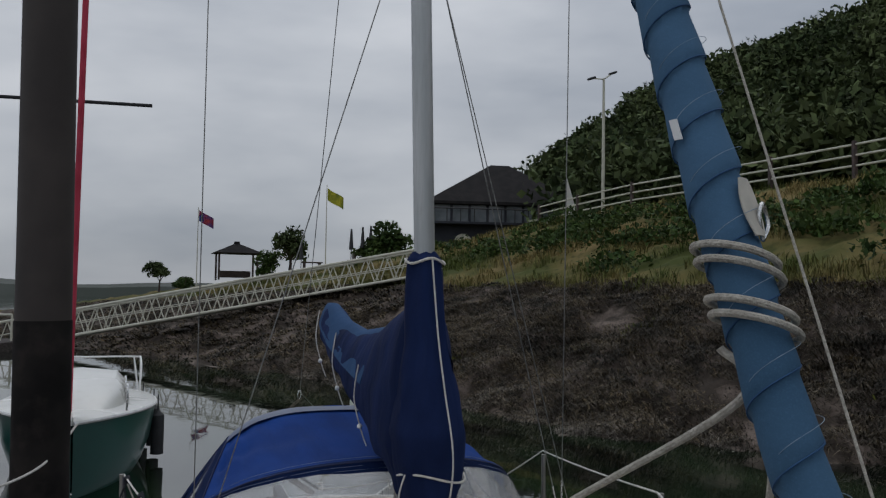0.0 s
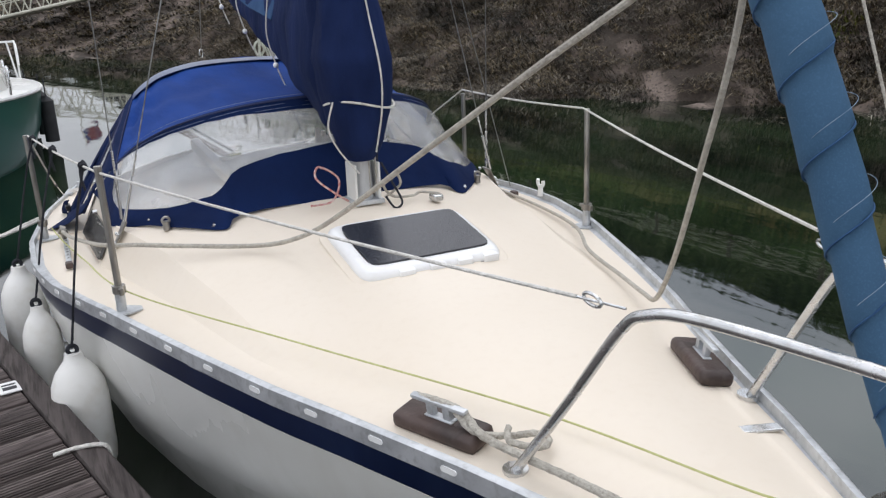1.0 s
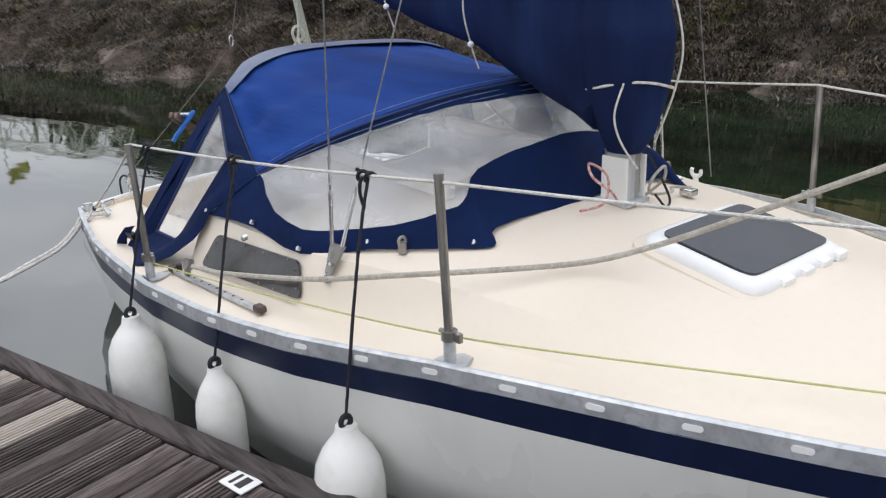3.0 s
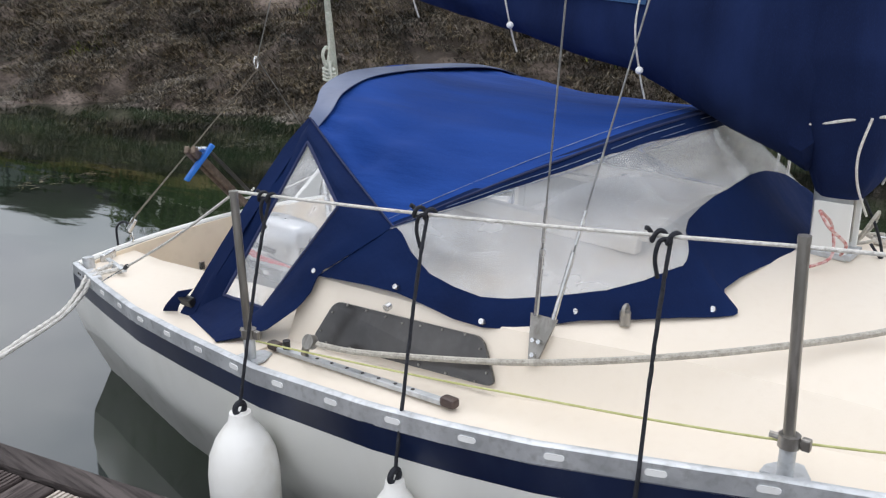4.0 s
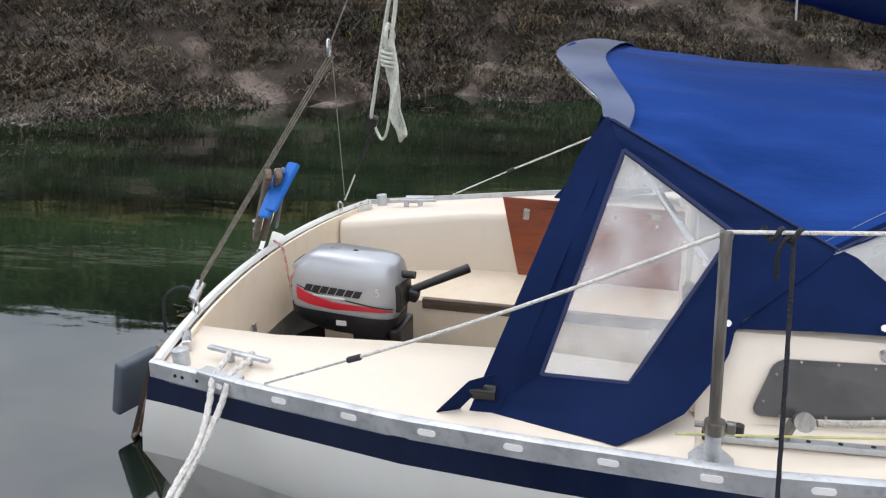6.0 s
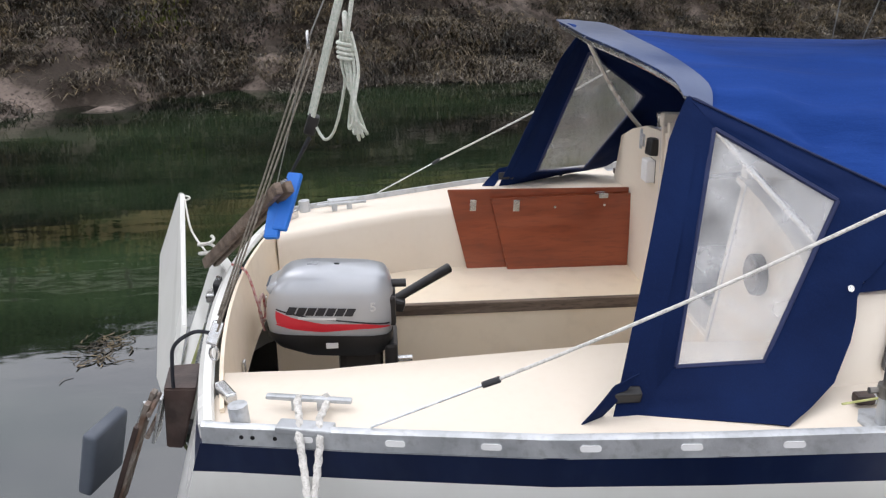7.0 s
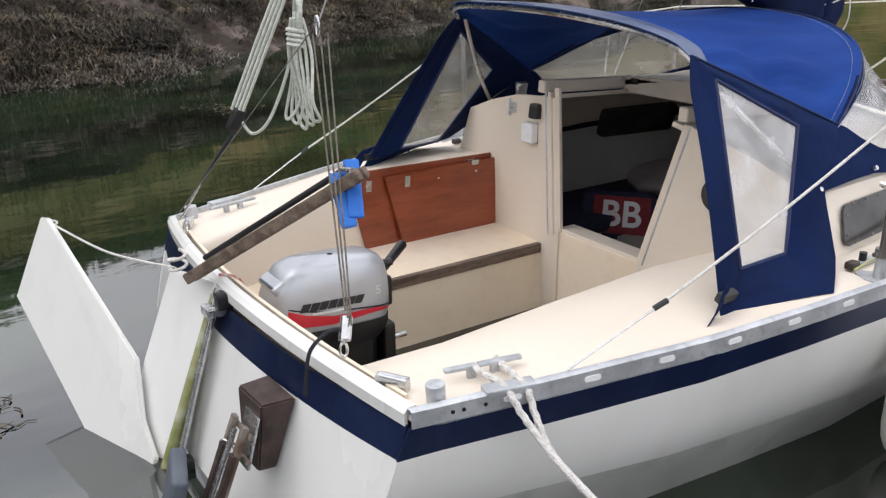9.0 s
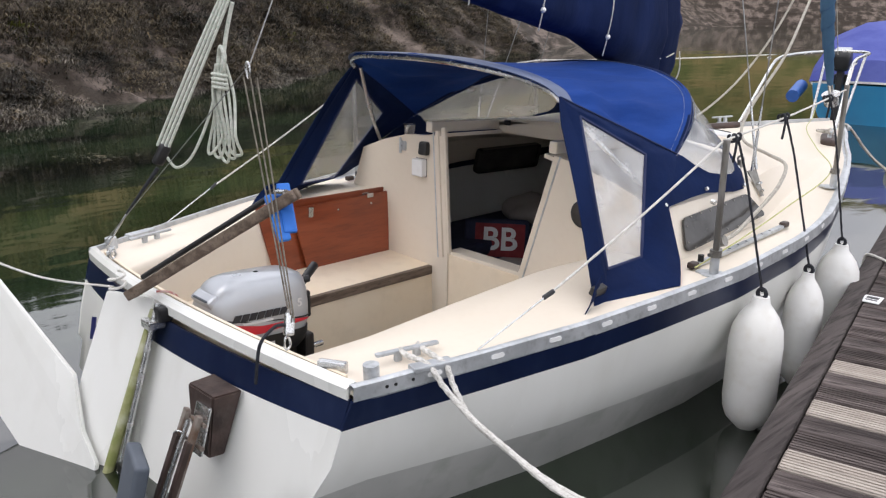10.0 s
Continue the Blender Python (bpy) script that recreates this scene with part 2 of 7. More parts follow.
def water():
    m = bpy.data.materials.new("murky_green_water")
    m.use_nodes = True
    n, l = m.node_tree.nodes, m.node_tree.links
    b = n["Principled BSDF"]
    tc = n.new("ShaderNodeTexCoord")
    murk = n.new("ShaderNodeTexNoise")
    murk.inputs["Scale"].default_value, murk.inputs["Detail"].default_value = 0.5, 5.0
    mp = n.new("ShaderNodeMapping")
    mp.inputs["Rotation"].default_value, mp.inputs["Scale"].default_value = (0, 0, radians(-22)), (1.5, 0.55, 1)
    l.new(tc.outputs["Object"], mp.inputs[0])
    l.new(mp.outputs[0], murk.inputs["Vector"])
    rp = n.new("ShaderNodeValToRGB")
    rp.color_ramp.elements[0].position, rp.color_ramp.elements[0].color = 0.38, (0.002, 0.004, 0.003, 1)
    rp.color_ramp.elements[1].position, rp.color_ramp.elements[1].color = 0.68, (0.022, 0.038, 0.018, 1)
    l.new(murk.outputs["Fac"], rp.inputs[0])
    l.new(rp.outputs[0], b.inputs["Base Color"])
    b.inputs["Roughness"].default_value, b.inputs["IOR"].default_value = 0.035, 2.1
    waves = []
    for scale, strength in ((0.7, 0.016), (4.0, 0.0016)):
        w = n.new("ShaderNodeTexNoise")
        w.inputs["Scale"].default_value, w.inputs["Detail"].default_value = scale, 3.0
        l.new(mp.outputs[0], w.inputs["Vector"])
        k = n.new("ShaderNodeMath")
        k.operation = "MULTIPLY"
        k.inputs[1].default_value = strength
        l.new(w.outputs["Fac"], k.inputs[0])
        waves.append(k)
    add = n.new("ShaderNodeMath")
    l.new(waves[0].outputs[0], add.inputs[0])
    l.new(waves[1].outputs[0], add.inputs[1])
    bp = n.new("ShaderNodeBump")
    bp.inputs["Strength"].default_value, bp.inputs["Distance"].default_value = 0.55, 1.0
    l.new(add.outputs[0], bp.inputs["Height"])
    l.new(bp.outputs[0], b.inputs["Normal"])
    return m


WATER = water()


# ---- mesh helpers ----
def placed(ob):
    here = ob.matrix_parent_inverse @ ob.matrix_basis
    return placed(ob.parent) @ here if ob.parent else ob.matrix_basis.copy()


def thing(name, x, y, z, label, category, group="", kind=""):
    ob = new(name)
    ob.empty_display_size = 0.1
    ob.location = (x, y, z)
    return tagged(ob, label, category, group, kind)


def link(name, me, material, parent=None, label="", smooth=True):
    if material is not None and not me.materials:
        me.materials.append(material)
    if smooth:
        me.shade_smooth()
        me.set_sharp_from_angle(angle=radians(38))
    ob = new(name, me)
    if parent is not None:
        ob.parent = parent
        ob.matrix_parent_inverse = placed(parent).inverted()
    if label:
        ob["label"] = label
    return ob


def part(name, bm, material, parent, label="", smooth=False):
    bmesh.ops.recalc_face_normals(bm, faces=bm.faces)
    me = bpy.data.meshes.new(name)
    bm.to_mesh(me)
    bm.free()
    return link(name, me, material, parent, label, smooth)


def raw(name, verts, faces, material, parent=None, label="", smooth=True):
    me = bpy.data.meshes.new(name)
    me.from_pydata([tuple(v) for v in verts], [], faces)
    return link(name, me, material, parent, label, smooth)


def box(bm, size, m, bevel=0.0, segments=2):
    made = bmesh.ops.create_cube(bm, size=1, matrix=m @ Matrix.Diagonal((*size, 1)))["verts"]
    if bevel:
        edges = list({e for v in made for e in v.link_edges})
        bmesh.ops.bevel(bm, geom=edges, offset=bevel, segments=segments, affect="EDGES", profile=0.6)
    return bm


def block(name, size, m, material, parent, bevel=0.004, label=""):
    return part(name, box(bmesh.new(), size, m, bevel), material, parent, label)


def rod(bm, a, b, r, r2=None, sides=12, caps=True):
    a, b = Vector(a), Vector(b)
    m = Matrix.Translation((a + b) / 2) @ (b - a).to_track_quat("Z", "Y").to_matrix().to_4x4()
    bmesh.ops.create_cone(bm, cap_ends=caps, segments=sides, radius1=r, radius2=r if r2 is None else r2, depth=(b - a).length, matrix=m)
    return bm


def bar(name, a, b, r, material, parent, r2=None, sides=12, label=""):
    return part(name, rod(bmesh.new(), a, b, r, r2, sides), material, parent, label, True)


def glide(points, steps=8):
    """A smooth line through points."""
    p = [Vector(q) for q in points]
    if len(p) < 3:
        return p
    out = []
    for i in range(len(p) - 1):
        p0, p1, p2, p3 = p[max(i - 1, 0)], p[i], p[i + 1], p[min(i + 2, len(p) - 1)]
        for k in range(steps):
            t = k / steps
            out.append(0.5 * (2 * p1 + (p2 - p0) * t + (2 * p0 - 5 * p1 + 4 * p2 - p3) * t * t + (3 * p1 - p0 - 3 * p2 + p3) * t ** 3))
    return out + [p[-1]]


def tube_data(line, r, sides=8, lay=0.0):
    """Verts and faces of a hose along a line; lay twists its strands."""
    line = [Vector(q) for q in line]
    verts, faces = [], []
    up = Vector((0.13, 0.21, 1)).normalized()
    run = 0.0
    for i, q in enumerate(line):
        d = (line[min(i + 1, len(line) - 1)] - line[max(i - 1, 0)]).normalized()
        side = d.cross(up)
        if side.length < 0.05:
            side = d.cross(Vector((1, 0.2, 0)))
        side.normalize()
        up = side.cross(d).normalized()
        if i:
            run += (q - line[i - 1]).length
        for k in range(sides):
            a = 2 * math.pi * k / sides
            rr = r * (1 + 0.16 * math.cos(3 * (a + run * lay))) if lay else r
            verts.append(q + (side * math.cos(a) + up * math.sin(a)) * rr)
    for i in range(len(line) - 1):
        for k in range(sides):
            j = (k + 1) % sides
            faces.append((i * sides + k, i * sides + j, (i + 1) * sides + j, (i + 1) * sides + k))
    faces.append(tuple(range(sides))[::-1])
    faces.append(tuple(range((len(line) - 1) * sides, len(line) * sides)))
    return verts, faces


def hose(name, points, r, material, parent=None, label="", steps=8, sides=8, lay=0.0):
    v, f = tube_data(glide(points, steps), r, sides, lay)
    return raw(name, v, f, material, parent, label)


def rope(name, points, r, material, label, steps=8, lay=0.0, sides=8):
    ob = hose(name, points, r, material, None, label, steps, sides, lay)
    return tagged(ob, label, "rope")


def sheet(rows_of_points):
    """Verts and faces of a grid of points."""
    nv = len(rows_of_points[0])
    verts = [p for row in rows_of_points for p in row]
    faces = [(i * nv + j, i * nv + j + 1, (i + 1) * nv + j + 1, (i + 1) * nv + j) for i in range(len(rows_of_points) - 1) for j in range(nv - 1)]
    return verts, faces


def thick(name, verts, faces, t, material, parent=None, label="", smooth=True):
    """A sheet with a thickness, by its vertex normals."""
    me = bpy.data.meshes.new(name + "_tmp")
    me.from_pydata([tuple(v) for v in verts], [], faces)
    me.update()
    n = len(verts)
    out = [Vector(v) - t * me.vertices[i].normal for i, v in enumerate(verts)]
    edges = {}
    for f in faces:
        for a, b in zip(f, f[1:] + f[:1]):
            edges[(a, b)] = True
    rim = [(a, b) for a, b in edges if (b, a) not in edges]
    both = list(faces) + [tuple(n + i for i in f)[::-1] for f in faces] + [(b, a, n + a, n + b) for a, b in rim]
    bpy.data.meshes.remove(me)
    return raw(name, list(verts) + out, both, material, parent, label, smooth)


def plate(name, outline, t, material, parent, label="", bevel=0.0):
    """A flat board from its outline (points in one plane), thickened along its normal."""
    bm = bmesh.new()
    f = bm.faces.new([bm.verts.new(p) for p in outline])
    f.normal_update()
    nrm = f.normal.copy()
    ext = bmesh.ops.extrude_face_region(bm, geom=[f])["geom"]
    bmesh.ops.translate(bm, vec=nrm * t, verts=[g for g in ext if isinstance(g, bmesh.types.BMVert)])
    if bevel:
        bmesh.ops.bevel(bm, geom=list(bm.edges), offset=bevel, segments=2, affect="EDGES")
    return part(name, bm, material, parent, label)


def knots(x, xs, ys):
    return float(np.interp(x, xs, ys))


# ---- the creek: water, bank, hill ----
BANK_Y = [-90, -75, -60, -40, -25, -12, -4, 2, 4.5, 7.5, 10, 12.5, 14.5, 20, 26, 36, 60, 90]
BANK_X = [-34, 10, 33, 28, 21, 16.2, 14.4, 11.2, 10.0, 9.2, 8.0, 6.7, 5.3, 4.2, 2.2, -3, -12, -20]


def shore(y):
    return knots(y, BANK_Y, BANK_X) + 0.35 * math.sin(y * 0.9) + 0.22 * math.sin(y * 2.3 + 1)


def bank_top(y):
    """Where the slope ends, and how high."""
    return knots(y, [-90, -75, -60, -40, -25, -12, 0, 12, 20, 35, 45, 60, 75, 90], [-16, 28, 47, 40, 32, 26.5, 24, 20.5, 19.3, 17.8, 15.5, 9.0, -1, -12]), knots(y, [-90, 12, 20, 33, 40, 50, 60, 72, 82], [5.6, 6.2, 6.0, 6.0, 5.5, 4.5, 3.7, 2.3, 0.4])


def ridge_height(x, y):
    """The hill's skyline, which lies some hundred metres off, by bearing."""
    bearing = math.degrees(math.atan2(x + 1, y - 2))
    rise = knots(bearing, [19, 22, 25, 30, 33, 37, 40, 43, 46, 50, 54, 67, 75, 90, 98, 120, 150], [0, 5, 9.6, 12.8, 14.7, 16.6, 17.6, 18.2, 19.2, 20, 21.5, 22.5, 21, 21, 19, 17, 14])
    return math.hypot(x + 1, y - 2) * math.tan(radians(rise))


def bank_height(x, y):
    xs, (xt, h) = shore(y), bank_top(y)
    f = (x - xs) / (xt - xs)
    z = h * knots(f, [-0.8, -0.12, 0.0, 0.10, 0.30, 0.42, 0.7, 0.95, 1.05], [-0.5, -0.045, 0.0, 0.10, 0.33, 0.43, 0.72, 0.98, 1.0])
    rough = 0.27 if f < 0.4 else 0.18
    if f > -0.1:
        z += rough * min(1, (f + 0.1) * 8) * (noise.noise((x * 0.9, y * 0.9, 0)) + 0.6 * noise.noise((x * 2.3, y * 2.3, 3)) + 0.35 * noise.noise((x * 6, y * 6, 5))) * (1.0 if f < 1 else 0.3)
    if f > 1:
        far = math.hypot(x + 1, y - 2)
        climb = max(0.0, min(1.0, (far - 44) / 52))
        z += max(0.0, ridge_height(x, y) - 4.0 - z) * climb * (2 - climb) * min(1.0, (f - 1) * 1.5)
    return z


MUD = surface("brown_mud", (0.045, 0.034, 0.026), (0.19, 0.15, 0.127), 1.5, 0.8, bump=1.0, bump_scale=26, grain=(0.022, 0.018, 0.013), grain_scale=22, grain_mix=0.95, low=0.46, high=0.62, spec=0.25)
TURF = surface("rough_turf", (0.065, 0.078, 0.022), (0.20, 0.15, 0.065), 0.35, 0.9, spec=0.1, bump=0.8, bump_scale=4, grain=(0.03, 0.04, 0.012), grain_scale=4, grain_mix=0.7)
WRACK = surface("dark_seaweed", (0.016, 0.014, 0.010), (0.125, 0.100, 0.066), 1.0, 0.6, spec=0.25, island=0.95, grain=(0.12, 0.08, 0.028), grain_scale=4, grain_mix=0.6)
FRINGE = surface("bleached_seaweed", (0.065, 0.057, 0.047), (0.22, 0.195, 0.165), 2.0, 0.8, spec=0.2, island=0.6)
GREEN_WEED = surface("green_weed", (0.06, 0.075, 0.014), (0.12, 0.125, 0.025), 2.0, 0.7, spec=0.2, island=0.5)
GRASS = surface("long_grass", (0.085, 0.105, 0.028), (0.25, 0.195, 0.085), 0.35, 0.8, spec=0.1, island=0.5, grain=(0.045, 0.075, 0.018), grain_scale=1.5, grain_mix=0.8)
BRAMBLE = surface("bramble_leaves", (0.025, 0.05, 0.014), (0.055, 0.09, 0.022), 0.8, 0.7, spec=0.15, island=0.5, grain=(0.09, 0.11, 0.03), grain_scale=3, grain_mix=0.5)
WOODS = surface("dark_leaves", (0.034, 0.052, 0.022), (0.085, 0.105, 0.045), 0.25, 0.8, spec=0.1, island=0.6, grain=(0.05, 0.075, 0.022), grain_scale=0.8, grain_mix=0.5)

ys = np.concatenate([np.linspace(-90, -12.5, 60), np.linspace(-12, 26, 260), np.linspace(26.5, 92, 90)])
fs = np.concatenate([np.linspace(-0.8, -0.06, 8), np.linspace(-0.04, 0.42, 70), np.linspace(0.44, 1.1, 34), np.array([1.2, 1.35, 1.5, 1.7, 1.95, 2.2, 2.5, 2.8, 3.2, 3.6, 4.0, 4.6, 5.4, 6.4, 8.0, 10.5, 14.0])])
grid = []
for y in ys:
    xs, (xt, h) = shore(y), bank_top(y)
    grid.append([(xs + f * (xt - xs), y, bank_height(xs + f * (xt - xs), y)) for f in fs])
v, f = sheet(grid)
bank = raw("ground", v, f, MUD)
bank.data.materials.append(TURF)
nf = len(fs) - 1
for i, p in enumerate(bank.data.polygons):
    if fs[i % nf] + 0.04 * noise.noise((v[f[i][0]][1] * 0.7, 0, 0)) > 0.40:
        p.material_index = 1
tagged(bank, "sloping creek bank of brown mud below rough grass", "ground", kind="structure")
far_water = raw("water", [(-900, -900, 0), (900, -900, 0), (900, 1500, 0), (-900, 1500, 0)], [(0, 1, 2, 3)], WATER)
tagged(far_water, "still murky green creek water reflecting sky and bank", "water", kind="structure")
bed = raw("creek_bed", [(-900, -900, -2.5), (900, -900, -2.5), (900, 1500, -2.5), (-900, 1500, -2.5)], [(0, 1, 2, 3)], MUD)
tagged(bed, "dark mud bed under the creek water", "ground", kind="structure")
rng = np.random.default_rng(4)


def blades(name, spots, count, length, width, lean, material, label, category, down=0.0):
    """Tufts of bent blades on spots, one mesh of stuff."""
    verts, faces = [], []
    for (x, y, z) in spots:
        size = rng.uniform(0.6, 1.3)
        for _ in range(count):
            a = rng.uniform(0, 2 * math.pi)
            L, w = length * size * rng.uniform(0.5, 1.2), width * rng.uniform(0.6, 1.4)
            dx, dy = math.cos(a), math.sin(a)
            px, py = x + rng.normal(0, 0.06) * size * 2, y + rng.normal(0, 0.06) * size * 2
            out = L * lean * rng.uniform(0.4, 1.2)
            k = len(verts)
            sx, sy = -dy * w, dx * w
            mz = z + (L * (1 - lean) * 0.6 + 0.02)
            mx, my = px + dx * out * 0.5 - down * L * 0.4, py + dy * out * 0.5
            ex, ey, ez = px + dx * out - down * L, py + dy * out, z + 0.02 + L * (1 - lean) - down * L * 0.40
            verts += [(px - sx, py - sy, z - 0.03), (px + sx, py + sy, z - 0.03), (mx - sx, my - sy, mz), (mx + sx, my + sy, mz), (ex, ey, ez)]
            faces += [(k, k + 1, k + 3, k + 2), (k + 2, k + 3, k + 4)]
    ob = raw(name, verts, faces, material, None, "", False)
    return tagged(ob, label, category, kind="stuff")


def bank_spots(n, y0, y1, f0, f1, patch=0.0):
    out = []
    while len(out) < n:
        y, ff = rng.uniform(y0, y1), rng.uniform(f0, f1)
        xs, (xt, h) = shore(y), bank_top(y)
        x = xs + ff * (xt - xs)
        if noise.noise((x * 0.55, y * 0.55, 7)) + 0.5 * noise.noise((x * 1.7, y * 1.7, 2)) > patch:
            out.append((x, y, bank_height(x, y)))
    return out


blades("seaweed", bank_spots(30000, -16, 27, 0.0, 0.43, -0.42), 10, 0.25, 0.0062, 0.90, WRACK, "dark brown bladder wrack draped over the mud bank", "seaweed", 0.62)
blades("seaweed_clumps", bank_spots(3000, -12, 24, 0.02, 0.43, 0.05), 24, 0.34, 0.008, 0.72, WRACK, "thick hanging clumps of dark wrack on the mud bank", "seaweed", 0.35)
blades("pale_seaweed", bank_spots(12000, -14, 24, 0.0, 0.43, -0.2), 7, 0.20, 0.0058, 0.85, FRINGE, "thin sun-bleached strands of seaweed over the dark wrack", "seaweed", 0.4)
blades("green_seaweed", bank_spots(420, -10, 22, 0.10, 0.42, 0.52), 12, 0.12, 0.010, 0.75, GREEN_WEED, "patches of yellow-green weed on the mud bank", "seaweed", 0.3)
blades("far_seaweed", bank_spots(7000, 26, 62, 0.0, 0.43, -0.8), 8, 0.34, 0.022, 0.80, WRACK, "dark wrack on the far stretch of mud bank", "seaweed", 0.45)
blades("seaweed_fringe", bank_spots(5200, -10, 24, -0.035, 0.05, -0.10), 10, 0.15, 0.007, 0.97, FRINGE, "loose seaweed lying along the water's edge", "seaweed", 0.2)
blades("grass", bank_spots(9000, -10, 50, 0.40, 1.04), 6, 0.42, 0.012, 0.45, GRASS, "long green and straw-coloured grass on the bank", "grass")


def leaf_cloud(balls, per, leaf):
    """Small turned leaf clumps over the skins of uneven balls: centre, radii."""
    verts, faces = [], []
    for (cx, cy, cz, rx, ry, rz) in balls:
        for _ in range(per):
            d = rng.normal(0, 1, 3)
            d /= np.linalg.norm(d)
            if d[2] < -0.5:
                d[2] *= -0.6
            r = rng.uniform(0.62, 1.12)
            c = np.array((cx + d[0] * rx * r, cy + d[1] * ry * r, cz + d[2] * rz * r))
            a, b = rng.normal(0, 1, 3), rng.normal(0, 1, 3)
            a = a / np.linalg.norm(a) * leaf * rng.uniform(0.5, 1.3)
            b = b / np.linalg.norm(b) * leaf * rng.uniform(0.5, 1.3)
            k = len(verts)
            verts += [tuple(c - a), tuple(c + b), tuple(c + a), tuple(c - b * 0.7)]
            faces.append((k, k + 1, k + 2, k + 3))
    return verts, faces


balls = []
for _ in range(75):
    y, ff = rng.uniform(8, 42), rng.uniform(0.48, 0.90)
    if rng.uniform() < 0.5:
        y, ff = rng.uniform(15, 34), rng.uniform(0.60, 0.85)
    xs, (xt, h) = shore(y), bank_top(y)
    x = xs + ff * (xt - xs)
    s = rng.uniform(0.35, 0.9)
    balls.append((x, y, bank_height(x, y) + 0.1, s * 1.3, s * 1.5, s * 0.7))
v, f = leaf_cloud(balls, 190, 0.09)
tagged(raw("brambles", v, f, BRAMBLE, None, "", False), "low green bramble scrub on the grassy bank", "shrubs", kind="stuff")
balls = []
while len(balls) < 760:
    bearing, far = radians(rng.uniform(22, 128) if len(balls) % 3 else rng.uniform(24, 60)), rng.uniform(40, 106)
    x, y = far * math.sin(bearing) - 1, far * math.cos(bearing) + 2
    xt, h = bank_top(y) if y < 91 else (0, 0)
    if y > 91 or x < xt + (7 if y > 0 else 2) or (abs(x - 20.2) < 8 and abs(y - 50) < 6) or (abs(x - 19) < 4 and y < 42 and y > 0):
        continue
    s = rng.uniform(1.7, 3.6)
    top = ridge_height(x, y) * (1 - 0.05 * abs(noise.noise((bearing * 25, 1, 0)))) - s * 0.95
    z = min(bank_height(x, y) + s * 0.7, top)
    if z > bank_height(x, y) - s * 0.5:
        balls.append((x, y, z, s * 1.15, s * 1.15, s * rng.uniform(0.8, 1.1)))
v, f = leaf_cloud(balls, 620, 0.30)
tagged(raw("hillside_woods", v, f, WOODS, None, "", False), "dense dark green woods on the hillside above the bank", "woods", kind="stuff")


# ---- the dock ----
DOCK_AT, DOCK_TOP, DOCK_W, PITCH = Vector((-1.70, 5.2, 0)), 0.362, 2.5, 0.150
along = Vector((-0.2306, 0.973, 0)).normalized()
across = Vector((-along.y, along.x, 0))
turn = Matrix(((across.x, along.x, 0, 0), (across.y, along.y, 0, 0), (0, 0, 1, 0), (0, 0, 0, 1)))


def dock_m(a, c, z):
    """A pose on the dock: metres along its edge, metres in from it, height."""
    return Matrix.Translation(DOCK_AT + along * a + across * c + Vector((0, 0, z))) @ turn


dock = tagged(new("dock"), "floating timber pontoon of weathered grey-brown planks", "dock", kind="structure")
dock.matrix_basis = dock_m(0, 0, 0)
block("edge_beam", (0.095, 21.0, 0.20), dock_m(0, 0.048, DOCK_TOP - 0.085), BEAM, dock, 0.012, "weathered grey edge timber")
block("edge_beam", (0.095, 21.0, 0.20), dock_m(0, DOCK_W - 0.048, DOCK_TOP - 0.085), BEAM, dock, 0.012, "weathered grey edge timber")
block("float_tank", (DOCK_W - 0.4, 20.6, 0.45), dock_m(0, DOCK_W / 2, -0.06), RUBBER, dock, 0.02)


# ---- the yacht ----
HULL_Y = [0.80, 0.95, 1.155, 1.36, 1.57, 1.79, 2.0, 2.22, 2.45, 2.85, 3.37, 3.6, 4.0, 4.25, 4.5, 5.0, 5.5, 5.9, 6.35, 6.80]
HULL_X = [0.015, 0.095, 0.20, 0.295, 0.39, 0.475, 0.565, 0.66, 0.765, 0.92, 1.105, 1.18, 1.295, 1.335, 1.36, 1.36, 1.30, 1.24, 1.13, 1.01]


def beam(y):
    return knots(y, HULL_Y, HULL_X)


def sheer(y):
    """Height of the toe rail's top."""
    return knots(y, [0.5, 1.74, 3.46, 5.1, 6.78], [0.85, 0.835, 0.815, 0.71, 0.615])


def stern(x, z):
    """The raked, bowed transom."""
    foot = max(z, knots(abs(x), [0.0, 0.5, 0.8, 0.94, 1.1], [-0.10, -0.04, 0.09, 0.235, 0.25]))
    return 6.79 + 0.11 * (1 - min(1, abs(x) / 1.01) ** 2) + (0.61 - foot) * 0.30 - 0.80 * (foot - z)


SIDE_FOOT = ([0.8, 2.0, 2.5, 2.76, 3.18, 3.5, 4.0, 4.27, 5.15], [0.04, 0.45, 0.665, 0.755, 0.845, 0.915, 1.02, 1.085, 1.10])
SIDE_TOP = ([0.8, 2.0, 2.5, 2.74, 3.18, 3.5, 3.79, 4.12, 4.27, 5.15], [0.02, 0.43, 0.63, 0.68, 0.742, 0.808, 0.852, 0.94, 0.985, 1.0])


